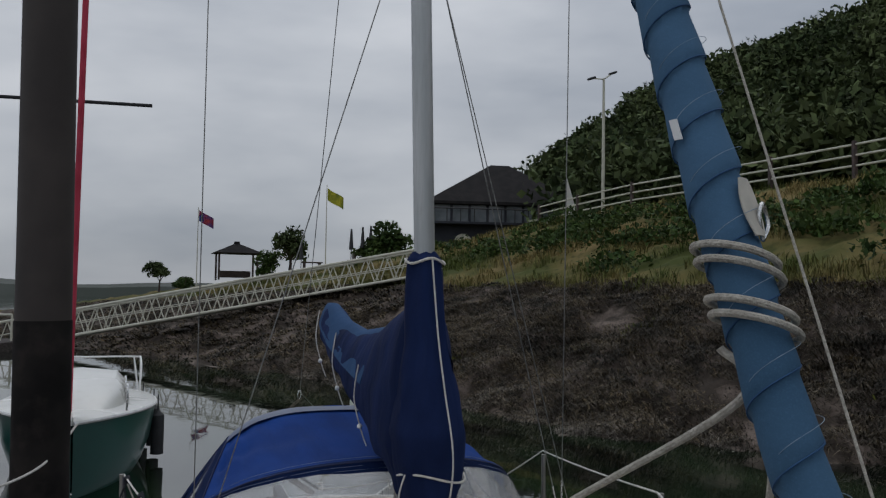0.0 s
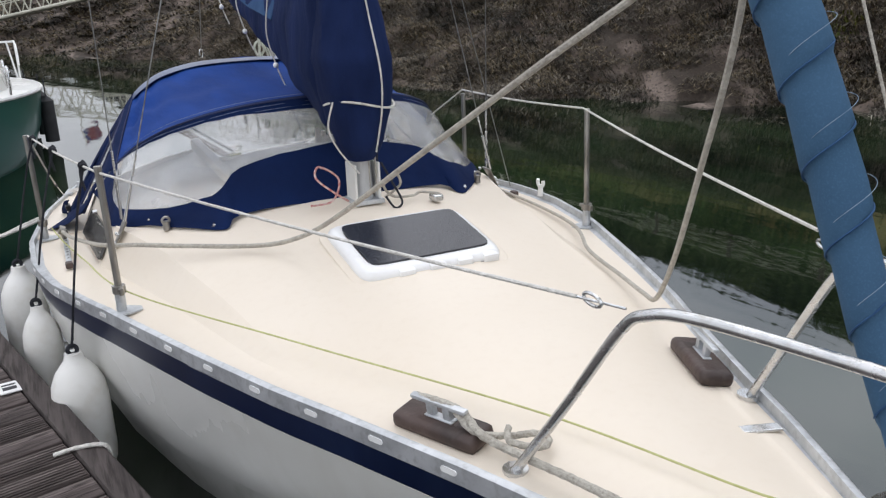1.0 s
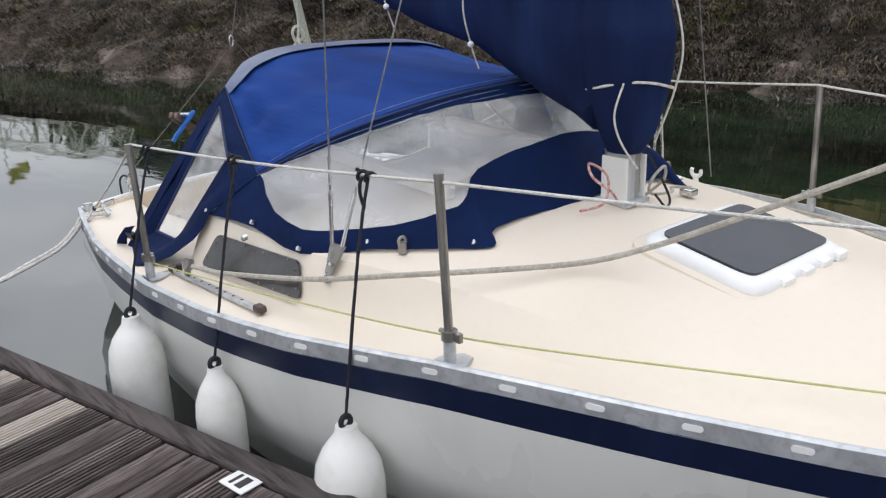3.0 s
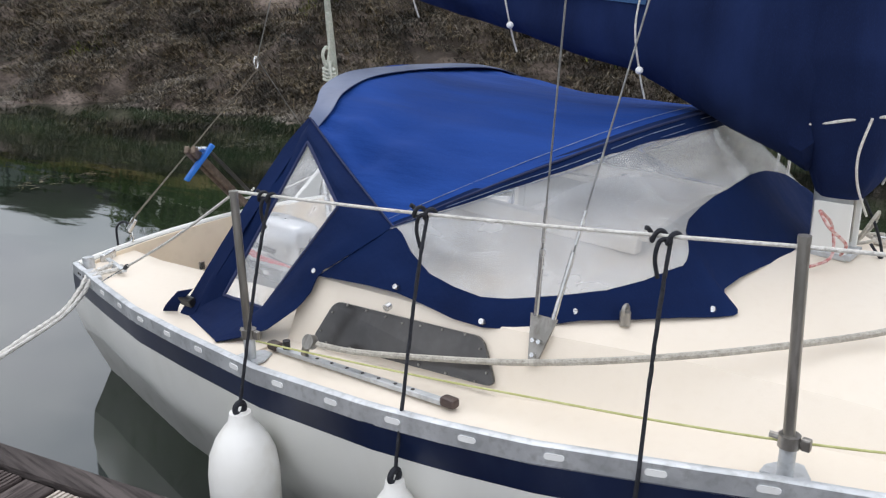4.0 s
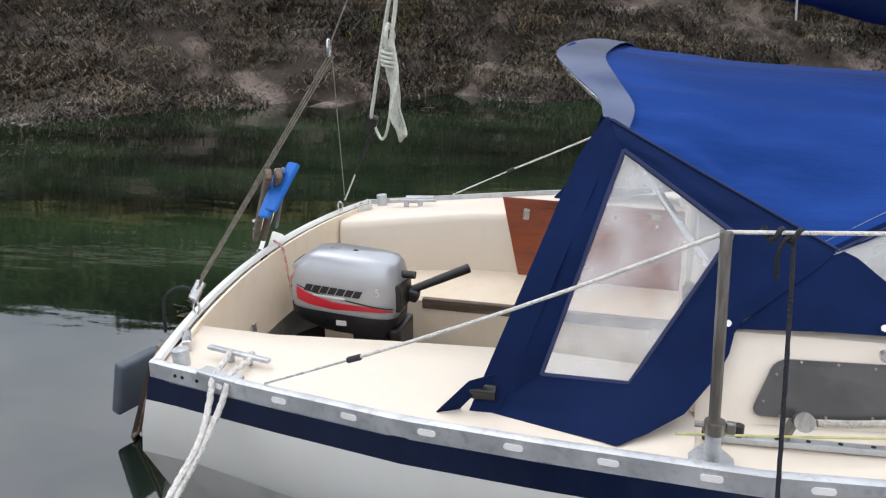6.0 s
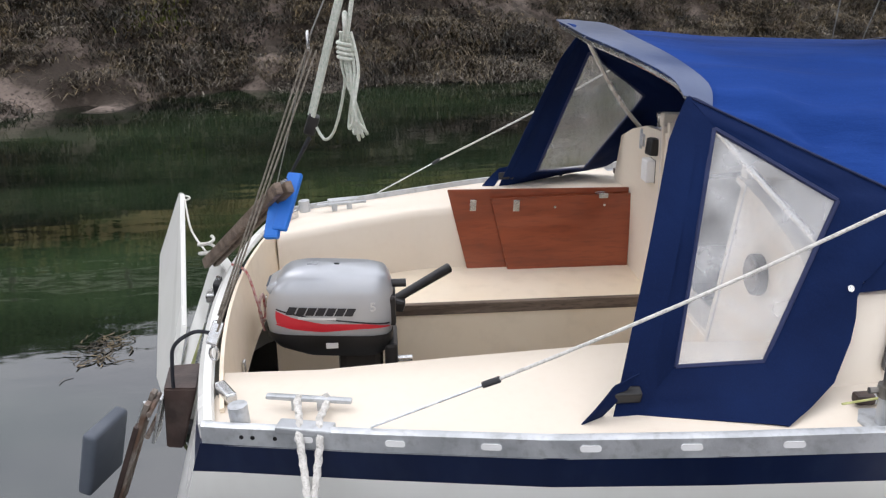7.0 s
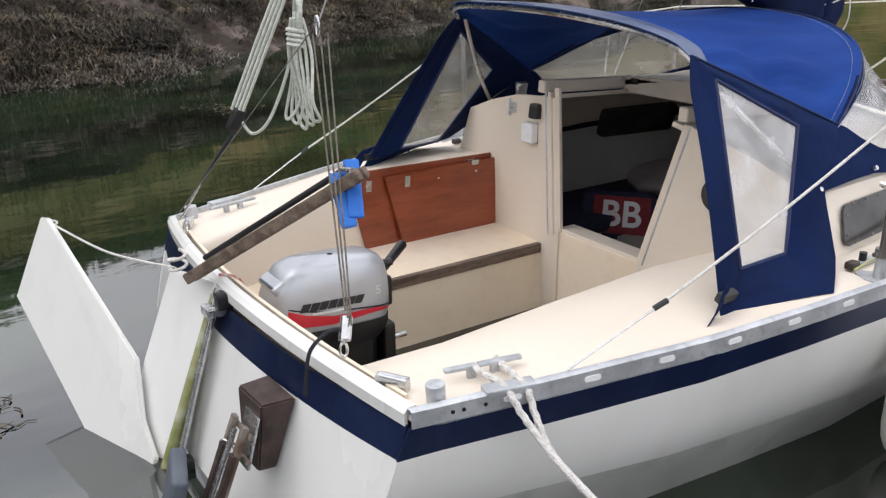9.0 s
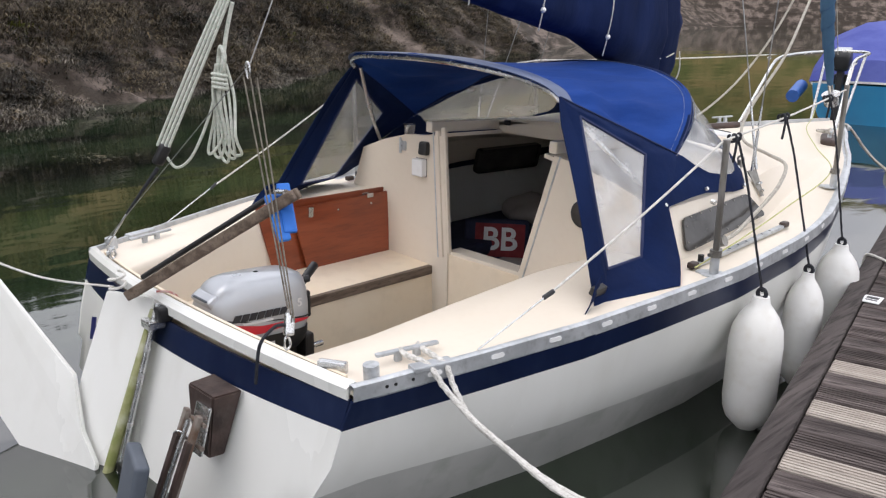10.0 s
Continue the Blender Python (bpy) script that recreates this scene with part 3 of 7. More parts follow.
def deck_z(x, y):
    """Deck, cabin sides and coachroof."""
    hb, zs = beam(y), sheer(y) - 0.035
    xi = knots(y, *SIDE_FOOT)
    xt = knots(y, *SIDE_TOP)
    zi = zs + 0.014
    zt = zi + knots(y, [2.0, 2.5, 2.74, 3.18, 3.5, 3.79, 4.12, 4.27, 5.15], [0.0, 0.006, 0.022, 0.066, 0.099, 0.128, 0.158, 0.168, 0.215])
    zc = knots(y, [0.8, 2.0, 2.5, 2.98, 3.4, 3.7, 4.27, 5.15], [0.83, 0.865, 0.885, 0.915, 0.985, 1.015, 1.065, 1.115])
    a = abs(x)
    if a >= xi:
        return zs + (zi - zs) * (hb - a) / max(hb - xi, 1e-3)
    if a >= xt:
        return zt + (zi - zt) * (a - xt) / max(xi - xt, 1e-3)
    return zt + max(0.0, zc - zt) * (1 - 1.2 * (a / max(xt, 1e-3)) ** 2 + 0.2 * (a / max(xt, 1e-3)) ** 6)


yacht = thing("sailing_yacht", 0, 3.8, 0, "small cream-decked sailing yacht with white hull and navy band", "sailing yacht")
stations = [0.80 + 6.0 * (i / 60) for i in range(61)]


def hull_point(side, y, k):
    """k: 0 rail foot, 1 foot of the navy band, 2 mid topside, 3 chine, 4 below water, 5 keel."""
    hb, zs = beam(y), sheer(y)
    zc = knots(y, [0.8, 1.4, 2.2, 3.2, 4.2, 6.8], [0.52, 0.40, 0.28, 0.20, 0.185, 0.235])
    xc = hb * knots(y, [0.8, 2.0, 3.4, 5.0, 6.8], [0.5, 0.74, 0.86, 0.895, 0.925])
    zn = zs - 0.145
    x, z = ((hb, zs - 0.05), (hb * 0.988 - 0.004, zn), ((hb + xc) / 2 + 0.012 * hb, (zn + zc) / 2), (xc, zc), (xc * 0.90, -0.08), (0.0, -0.45))[k]
    bow = max(0.0, 1 - (y - 0.8) / 2.2) ** 1.5
    if y > 6.79:
        y = stern(x, z)
    return (side * x, y + bow * (zs - z) * 0.75, z)


def hull_strip(name, k0, k1, material, label=""):
    for side in (-1, 1):
        ks = range(k0, k1 + 1)
        v, f = sheet([[hull_point(side, y, k) for k in ks] for y in stations])
        thick(name, v, f if side < 0 else [q[::-1] for q in f], 0.012, material, yacht, label, smooth=True)


hull_strip("navy_band", 0, 1, NAVY, "dark navy painted band")
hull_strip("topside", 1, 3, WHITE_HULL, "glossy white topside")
hull_strip("bottom", 3, 5, SHADED_BOTTOM, "lower hull below the chine, greyed for shade")


def transom_rows(zs, width):
    return [[(s * width(z), stern(s * width(z), z), z) for s in np.linspace(-1, 1, 25)] for z in zs]


def transom_half(z):
    return knots(z, [-0.45, -0.08, 0.235, 0.35, 0.465, 0.60], [0.0, 0.84, 0.938, 0.985, 0.997, 1.009])


v, f = sheet(transom_rows([0.57, 0.52, 0.47], transom_half))
thick("transom_band", v, f, 0.012, NAVY, yacht, "navy band across the transom")
v, f = sheet(transom_rows([0.47, 0.41, 0.35, 0.29, 0.235, 0.18, 0.12, 0.06, 0.0, -0.08, -0.25, -0.45], transom_half))
thick("transom", v, f, 0.012, WHITE_HULL, yacht, "raked white transom")
v, f = sheet([[(s, stern(s, 0.60) - q[0], q[1] + 0.035 * (1 - (s / 1.01) ** 2)) for q in ((-0.014, 0.565), (-0.016, 0.603), (0.0, 0.618), (0.022, 0.618), (0.030, 0.606))] for s in np.linspace(-1.0, 1.0, 41)])
thick("transom_capping", v, f, 0.012, WHITE_HULL, yacht, "chipped white capping along the transom")


v, f = sheet([[(s, stern(s, 0.60) - 0.056 - 0.02 * k, 0.608 - 0.30 * k + 0.035 * (1 - (s / 1.01) ** 2)) for k in (0, 0.5, 1)] for s in np.linspace(-0.93, 0.93, 31)])
thick("transom_lining", v, f, 0.012, COCKPIT, yacht, "cream inner face of the transom")


def deck_row(y):
    """Points across the deck, with rows along the foot and the top of the cabin side."""
    hb = beam(y)
    foot_x = min(knots(y, *SIDE_FOOT), hb - 0.012)
    top_x = min(knots(y, *SIDE_TOP), foot_x - 0.008)
    half = list(np.linspace(hb, foot_x, 9)) + list(np.linspace(foot_x, top_x, 9))[1:] + list(np.linspace(top_x, 0.0, 27))[1:]
    return [(-x, y, deck_z(-x, y)) for x in half] + [(x, y, deck_z(x, y)) for x in half[-2::-1]]


v, f = sheet([deck_row(y) for y in list(np.linspace(0.80, 0.98, 4)) + list(np.linspace(1.0, 5.15, 126))])
keep = []
for q in f:
    c = sum((Vector(v[i]) for i in q), Vector()) / 4
    if not (abs(c.x) < 0.40 and c.y > 4.55):
        keep.append(q)
thick("deck", v, keep, 0.02, CREAM, yacht, "smooth cream deck and low coachroof").data.set_sharp_from_angle(angle=radians(10))
for side in (-1, 1):
    grid = []
    for y in np.linspace(5.15, 6.795, 40):
        hb = beam(min(y, 6.8))
        zd = sheer(min(y, 6.8)) - 0.035
        inner = knots(y, [5.15, 6.15, 6.45, 6.84], [0.88, 0.84, 0.76, 0.62]) if side > 0 else knots(y, [5.15, 5.6, 6.1, 6.5, 6.84], [0.84, 0.755, 0.745, 0.745, 0.70])
        grid.append([(side * (hb + (inner - hb) * k), y, zd + 0.012 * k) for k in np.linspace(0, 1, 5)] + [(side * (inner - 0.012), y, zd + 0.006), (side * (inner - 0.022), y, zd - 0.015), (side * (inner - 0.03), y, 0.335)])
    v, f = sheet(grid)
    thick("side_deck", v, f if side > 0 else [q[::-1] for q in f], 0.014, CREAM, yacht, "cream side deck and cockpit coaming")
    v, f = sheet([[(side * x, y, z) for x, z in ((0.86, 0.338), (0.41, 0.328), (0.40, 0.32), (0.385, 0.0), (0.37, -0.06), (0.0, -0.07))] for y in (5.15, 5.6, 6.1, 6.5, 6.80)])
    thick("cockpit_seat", v, f, 0.015, COCKPIT, yacht, "cream moulded cockpit seat and footwell")
    block("seat_edge", (0.035, 1.15, 0.05), pose(side * 0.395, 5.735, 0.316), TEAK, yacht, 0.006, "weathered teak seat edging")

# bulkhead with the open companionway
BY = 5.135
for side in (-1, 1):
    lean = 0.31 if side > 0 else 0.46
    outline = [(0.26, 0.43), (lean, 1.075), (0.60, 1.052), (0.80, 1.00), (0.985, 0.93), (1.08, 0.70), (0.90, 0.66), (0.86, 0.34), (0.41, 0.32), (0.37, -0.06), (0.26, -0.06)]
    plate("bulkhead", [(side * x, BY, z) for x, z in outline], 0.025 * side, CREAM, yacht, "cream cabin bulkhead")
    a, b = Vector((side * 0.262, BY + 0.012, 0.43)), Vector((side * (lean + 0.002), BY + 0.012, 1.12 if side > 0 else 1.075))
    m = Matrix.Translation((a + b) / 2) @ (b - a).to_track_quat("Z", "Y").to_matrix().to_4x4()
    block("door_jamb", (0.022, 0.03, (b - a).length), m, CREAM, yacht, 0.006, "cream companionway jamb")
    off = Vector((0.072, 0.010, -0.03)) if side > 0 else Vector((-0.024, 0.010, 0))
    if side > 0:
        block("door_jamb", (0.045, 0.022, (b - a).length), Matrix.Translation((0.036, 0.002, -0.02)) @ m, CREAM, yacht, 0.005, "cream board beside the companionway")
    bar("runner", a + off, b + off, 0.006, ALU, yacht, label="aluminium washboard runner")
block("bridge_deck", (0.53, 0.03, 0.49), pose(0, BY, 0.185), COCKPIT, yacht, 0.004, "cream bridge deck face")
block("door_sill", (0.55, 0.10, 0.025), pose(0, BY - 0.04, 0.435), CREAM, yacht, 0.006)
hatch_rows = [[(x, y, 1.085 + 0.052 * (1 - (x / 0.46) ** 2) + 0.02 * (4.62 - y) * (y < 4.3)) for x in np.linspace(-0.44, 0.44, 17)] for y in (4.14, 4.3, 4.5, 4.615)]
v, f = sheet(hatch_rows)
thick("sliding_hatch", v, f, 0.022, CREAM, yacht, "cream sliding hatch pushed forward")
block("hatch_latch", (0.035, 0.02, 0.03), pose(0.33, 4.628, 1.10), BLACK, yacht, 0.005, "black hatch latch")
for side in (-1, 1):
    block("hatch_rail", (0.05, 0.98, 0.06), pose(side * 0.43, 4.66, 1.085, 3), CREAM, yacht, 0.01)
block("head_beam", (0.84, 0.03, 0.085), pose(0, 4.60, 1.077), CREAM, yacht, 0.01, "cream aft face of the sliding hatch")

# dark cabin inside
block("cabin_sole", (1.2, 2.2, 0.03), pose(0, 4.0, -0.05), CABIN, yacht, 0.003)
block("cabin_partition", (1.3, 0.03, 0.80), pose(0, 3.45, 0.40), CABIN, yacht, 0.003)
for side in (-1, 1):
    block("bunk", (0.40, 1.60, 0.35), pose(side * 0.60, 4.25, 0.14), CABIN, yacht, 0.02)
    block("bunk_cushion", (0.50, 1.60, 0.09), pose(side * 0.62, 4.25, 0.355), CUSHION_NAVY, yacht, 0.03)

# toe rail with its slots
for side in (-1, 1):
    prof = ((0.012, -0.055), (0.012, -0.002), (0.004, 0.002), (-0.012, 0.002), (-0.014, -0.03), (-0.055, -0.034), (-0.055, -0.04))
    grid = []
    for y in np.linspace(0.86, 6.80, 90):
        hb, zs = beam(y), sheer(y)
        grid.append([(side * (hb + a), y, zs + b) for a, b in prof])
    v, f = sheet(grid)
    rail = thick("toe_rail", v, f if side < 0 else [q[::-1] for q in f], 0.003, ALU, yacht, "dull perforated aluminium toe rail")
    y = 1.12
    while y < 6.7:
        hb, zs = beam(y) + 0.0135, sheer(y)
        slope = math.degrees(math.atan2(beam(y + 0.05) - beam(y - 0.05), 0.1))
        drop = math.degrees(math.atan2(sheer(y + 0.05) - sheer(y - 0.05), 0.1))
        m = pose(side * (hb - 0.001), y, zs - 0.025, drop, 0, -side * slope)
        bm = bmesh.new()
        fc = bm.faces.new([bm.verts.new(m @ Vector((0, (0.017 if math.cos(a) > 0 else -0.017) + 0.009 * math.cos(a), 0.009 * math.sin(a)))) for a in np.linspace(0.15, 2 * math.pi + 0.15, 14, endpoint=False)])
        ext = bmesh.ops.extrude_face_region(bm, geom=[fc])["geom"]
        bmesh.ops.translate(bm, vec=Vector((side * 0.0025, 0, 0)), verts=[g for g in ext if isinstance(g, bmesh.types.BMVert)])
        part("slot", bm, PLASTIC_WHITE if side < 0 else BLACK, rail)
        y += 0.235

# forehatch
def lying(x, y, lift=0.0, dx=0.1, dy=0.1):
    """A pose on the deck that leans with it."""
    z = deck_z(x, y)
    rx = math.degrees(math.atan2(deck_z(x, y + dy) - deck_z(x, y - dy), 2 * dy))
    ry = -math.degrees(math.atan2(deck_z(x + dx, y) - deck_z(x - dx, y), 2 * dx))
    return pose(x, y, z + lift, rx, ry)


hm = pose(0.034, 3.185, 0.935, 10.8)
v, f = sheet([[hm @ Vector((w * math.copysign(abs(math.cos(a)) ** 0.28, math.cos(a)), l * math.copysign(abs(math.sin(a)) ** 0.28, math.sin(a)), z)) for a in np.linspace(0.0, 2 * math.pi, 49)] for w, l, z in ((0.345, 0.275, -0.05), (0.335, 0.265, 0.004), (0.322, 0.252, 0.010), (0.30, 0.23, 0.011))])
hatch = raw("deck_hatch", v, f, CREAM, yacht, "low cream moulding round the hatch")
v, f = sheet([[hm @ Vector((w * math.copysign(abs(math.cos(a)) ** 0.24, math.cos(a)), l * math.copysign(abs(math.sin(a)) ** 0.24, math.sin(a)), z)) for a in np.linspace(0.0, 2 * math.pi, 65)] for w, l, z in ((0.305, 0.232, 0.006), (0.305, 0.232, 0.020), (0.298, 0.226, 0.034), (0.284, 0.212, 0.043), (0.268, 0.196, 0.046), (0.255, 0.17, 0.046), (0.25, 0.16, 0.03))])
raw("hatch_frame", v, f, PLASTIC_WHITE, hatch, "rounded white plastic hatch frame")
bm = bmesh.new()
fc = bm.faces.new([bm.verts.new(hm @ Vector((0.008 + 0.258 * math.copysign(abs(math.cos(a)) ** 0.16, math.cos(a)), 0.004 + 0.178 * math.copysign(abs(math.sin(a)) ** 0.16, math.sin(a)), 0.044))) for a in np.linspace(0.0, 2 * math.pi, 40, endpoint=False)])
ext = bmesh.ops.extrude_face_region(bm, geom=[fc])["geom"]
bmesh.ops.translate(bm, vec=(0, 0, 0.010), verts=[g for g in ext if isinstance(g, bmesh.types.BMVert)])
part("hatch_lid", bm, HATCH_GLASS, hatch, "dark speckled acrylic lid")
for x in (-0.13, 0.0, 0.12, 0.235):
    block("hinge", (0.072, 0.045, 0.042), hm @ pose(x, -0.222, 0.022), PLASTIC_WHITE, hatch, 0.015, "white plastic hinge lug")
for x in (-0.19, -0.065, 0.06, 0.18):
    block("hinge_gap", (0.045, 0.02, 0.012), hm @ pose(x, -0.232, 0.008), BLACK, hatch, 0.003)

# cabin windows
for side in (-1, 1):
    def on_side(y, k):
        """A point of the cabin side: k from its foot 0 to its top 1."""
        zi = sheer(y) - 0.035 + 0.014
        xi = knots(y, [3.46, 4.27, 5.15], [0.88, 1.085, 1.10])
        xt = knots(y, [3.46, 4.27, 5.15], [0.79, 0.985, 1.0])
        zt = zi + knots(y, [3.46, 4.27, 5.15], [0.085, 0.165, 0.215])
        return Vector((side * (xi + (xt - xi) * k + 0.008), y, zi + (zt - zi) * k + 0.004))
    quad = [on_side(4.965, 0.74), on_side(4.36, 0.80), on_side(4.265, 0.12), on_side(5.02, 0.10)]
    bm = bmesh.new()
    fc = bm.faces.new([bm.verts.new(q) for q in quad])
    bmesh.ops.bevel(bm, geom=list(bm.verts), offset=0.03, segments=4, affect="VERTICES", profile=0.5)
    for fc in list(bm.faces):
        ext = bmesh.ops.extrude_face_region(bm, geom=[fc])["geom"]
        bmesh.ops.translate(bm, vec=Vector((side * 0.010, 0, 0.003)), verts=[g for g in ext if isinstance(g, bmesh.types.BMVert)])
    window = part("cabin_window", bm, SMOKED, yacht, "smoked acrylic cabin window with screw heads")
    for i in range(4):
        a, b = quad[i], quad[(i + 1) % 4]
        mid = sum(quad, Vector()) / 4
        n = 7 if i % 2 == 0 else 2
        for k in range(n):
            q = a.lerp(b, (k + 0.5) / n)
            q = q + (mid - q).normalized() * 0.018 + Vector((side * 0.010, 0, 0.003))
            bar("screw", q, q + Vector((side * 0.004, 0, 0.001)), 0.0036, POST, window, sides=8)

# ---- the sprayhood ----
hood = thing("sprayhood", 0, 4.8, 1.0, "royal blue canvas sprayhood with clear vinyl windows", "sprayhood")


def mirrored(pts, steps=6):
    return glide(pts + [(-x, y, z) for x, y, z in pts[-2::-1]], steps)


AFT = glide([(-0.685, 5.443, 1.386), (-0.625, 5.465, 1.43), (-0.50, 5.555, 1.482), (-0.28, 5.635, 1.518), (0, 5.635, 1.526), (0.28, 5.61, 1.52), (0.50, 5.575, 1.508), (0.645, 5.51, 1.475), (0.70, 5.45, 1.44)], 6)
FORE = mirrored([(-0.893, 4.83, 1.106), (-0.80, 4.58, 1.235), (-0.64, 4.36, 1.345), (-0.36, 4.22, 1.42), (0, 4.17, 1.445)])
FOOT = mirrored([(-1.015, 5.07, 0.915), (-1.0, 4.72, 0.928), (-1.005, 4.37, 0.898), (-0.86, 4.13, 0.935), (-0.63, 3.82, 0.955), (-0.565, 3.785, 0.965), (-0.50, 3.855, 1.0), (-0.152, 3.81, 1.02), (0, 3.80, 1.03)], 3)
COUNT = len(AFT)


def lerp_rows(one, two, n, sag=0.0, bulge=0.0):
    out = []
    for i in range(n + 1):
        t = i / n
        row = []
        for k, (a, b) in enumerate(zip(one, two)):
            q = a.lerp(b, t)
            mid = 1 - abs(2 * k / (COUNT - 1) - 1)
            crease = 0.014 * noise.noise((q.x * 2.5, q.y * 3, q.z * 12)) + 0.030 * abs(2 * k / (COUNT - 1) - 1) * math.sin(9 * t + 6 * noise.noise((q.x, q.y * 2, 3)))* 4 * t * (1 - t) * 0.5
            s = abs(2 * k / (COUNT - 1) - 1)
            crease += 0.020 * s * 4 * t * (1 - t) * math.sin(26 * s + 3 * t + 3 * noise.noise((q.x * 2, q.y * 1.5, 9)))
            edge = min(1.0, (1 - s) * 7)
            crease += 0.010 * math.sin(17 * t + 5 * s + 4 * noise.noise((q.x * 1.5, q.y, 2))) * s * 4 * t * (1 - t)
            row.append(q + Vector((0, 0, edge * (crease - sag * 4 * t * (1 - t) * (0.4 + mid)))))
        out.append(row)
    return out


v, f = sheet(lerp_rows(AFT, FORE, 30, 0.024))
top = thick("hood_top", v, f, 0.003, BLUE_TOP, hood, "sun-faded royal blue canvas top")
# the front: blue at the foot and middle, vinyl round both sides
def front_strip(t0, t1, n):
    """A strip of the front between two shares of the way from hoop to foot."""
    out = []
    for i in range(n + 1):
        row = []
        for k, (a, b) in enumerate(zip(FORE, FOOT)):
            s = abs(2 * k / (COUNT - 1) - 1)
            q = a.lerp(b, t0(s) + (t1(s) - t0(s)) * i / n)
            fold = 0.009 * noise.noise((q.x * 5, q.y * 7, q.z * 11)) + 0.004 * noise.noise((q.x * 14, q.y * 14, q.z * 22))
            fold *= min(1.0, (1 - s) * 8)
            row.append(q + Vector((0.6 * fold * math.copysign(1, q.x), 0, fold)))
        out.append(row)
    return sheet(out)


def low_edge(s):
    return knots(s, [0.0, 0.10, 0.15, 0.20, 0.27, 0.45, 0.51, 0.56, 0.60, 0.67, 0.74, 0.80, 0.85, 0.875, 0.90, 0.948], [0.48, 0.49, 0.505, 0.54, 0.60, 0.70, 0.72, 0.79, 0.825, 0.815, 0.785, 0.735, 0.67, 0.50, 0.30, 0.075])


def high_edge(s):
    return knots(s, [0.0, 0.2, 0.4, 1.0], [0.12, 0.095, 0.06, 0.05])


v, f = front_strip(lambda s: 0.0, high_edge, 3)
thick("hood_brow", v, f, 0.003, BLUE_SHADED, hood, "blue canvas brow above the windscreen, darkened for shade")
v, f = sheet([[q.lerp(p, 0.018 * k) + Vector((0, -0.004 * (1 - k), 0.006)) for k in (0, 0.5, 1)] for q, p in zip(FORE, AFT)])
thick("brow_fold", v, [q[::-1] for q in f], 0.003, BLUE_SHADED, hood, "shade-darkened blue fold where the brow meets the top")
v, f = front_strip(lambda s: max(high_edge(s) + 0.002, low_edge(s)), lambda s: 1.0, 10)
thick("hood_front", v, f, 0.003, BLUE_SHADED, hood, "blue canvas skirt, darkened for shade")
v, f = front_strip(high_edge, lambda s: max(high_edge(s) + 0.002, low_edge(s)), 16)
pane = thick("front_window", v, f, 0.0015, VINYL, hood, "clear vinyl windscreen, a little milky")
pane.visible_shadow = False
for side in (-1, 1):
    lift = 0.054 if side > 0 else 0.0
    ca, xp = Vector((side * 0.685, 5.443, 1.386 + lift)), Vector((side * 0.893, 4.83, 1.106))
    foot_a, sn, corner = Vector((side * 1.135, 5.70, 0.655)), Vector((side * 1.012, 5.07, 0.925)), Vector((side * 1.262, 5.34, 0.680))
    edge_a = glide([ca, ca.lerp(foot_a, 0.5) + Vector((side * 0.015, 0, 0)), foot_a], 14)
    edge_f = glide([xp, xp.lerp(sn, 0.3), xp.lerp(sn, 0.6), xp.lerp(sn, 0.85), sn, Vector((side * 1.06, 5.095, 0.835)), Vector((side * 1.16, 5.185, 0.735)), corner], 4)
    edge_f = [q + Vector((side * 0.005, -0.006, 0)) for q in edge_f]
    quad = [Vector((side * 0.754, 5.387, 1.311 + 0.8 * lift)), Vector((side * 1.061, 5.554, 0.748)), Vector((side * 1.064, 5.318, 0.753)), Vector((side * 0.893, 5.086, 1.135))]
    down, up = edge_a, edge_f[::-1]
    outer = [down[i * 28 // 12] for i in range(12)] + [foot_a.lerp(corner, i / 12) for i in range(12)] + [up[i * 28 // 12] for i in range(12)] + [xp.lerp(ca, i / 12) for i in range(12)]
    inner = [quad[i].lerp(quad[(i + 1) % 4], k / 12) for i in range(4) for k in range(12)]
    rings = [[o.lerp(n, t / 8) + Vector((side * math.sin(math.pi * t / 8) * (0.012 + 0.016 * noise.noise((o.x * 6, o.y * 9, o.z * 9 + t * 0.35)) + 0.007 * noise.noise((o.x * 15, o.y * 24, o.z * 20))), 0, 0)) for o, n in zip(outer + outer[:1], inner + inner[:1])] for t in range(9)]
    v, f = sheet(rings)
    thick("hood_side", v, f if side > 0 else [q[::-1] for q in f], 0.003, BLUE_SHADED, hood, "blue canvas side panel, darkened for shade")
    v, f = sheet([[quad[0].lerp(quad[1], i / 6).lerp(quad[3].lerp(quad[2], i / 6), k / 6) for k in range(7)] for i in range(7)])
    pane = thick("side_window", v, f if side > 0 else [q[::-1] for q in f], 0.0015, VINYL, hood, "milky clear vinyl side window")
    pane.visible_shadow = False
    for i in range(4):
        hose("binding", [quad[i] + Vector((side * 0.003, 0, 0)), quad[(i + 1) % 4] + Vector((side * 0.003, 0, 0))], 0.007, SEAM, hood, sides=6)
    # aft strap and hoop leg
    a = glide([foot_a + Vector((0, 0, 0.10)), foot_a + Vector((side * 0.02, 0.06, 0.035)), Vector((side * 1.15, 5.80, 0.640))], 6)
    rows_s = [[q + Vector((-0.012 * side, -0.035, 0.01)), q + Vector((0.012 * side, 0.035, -0.01))] for q in a]
    v, f = sheet(rows_s)
    thick("strap", v, f, 0.004, BLUE_SHADED, hood, "blue webbing strap, darkened for shade")
    block("buckle", (0.03, 0.075, 0.035), pose(side * 1.13, 5.70, 0.71, 0, 20 * side), BLACK, hood, 0.006)
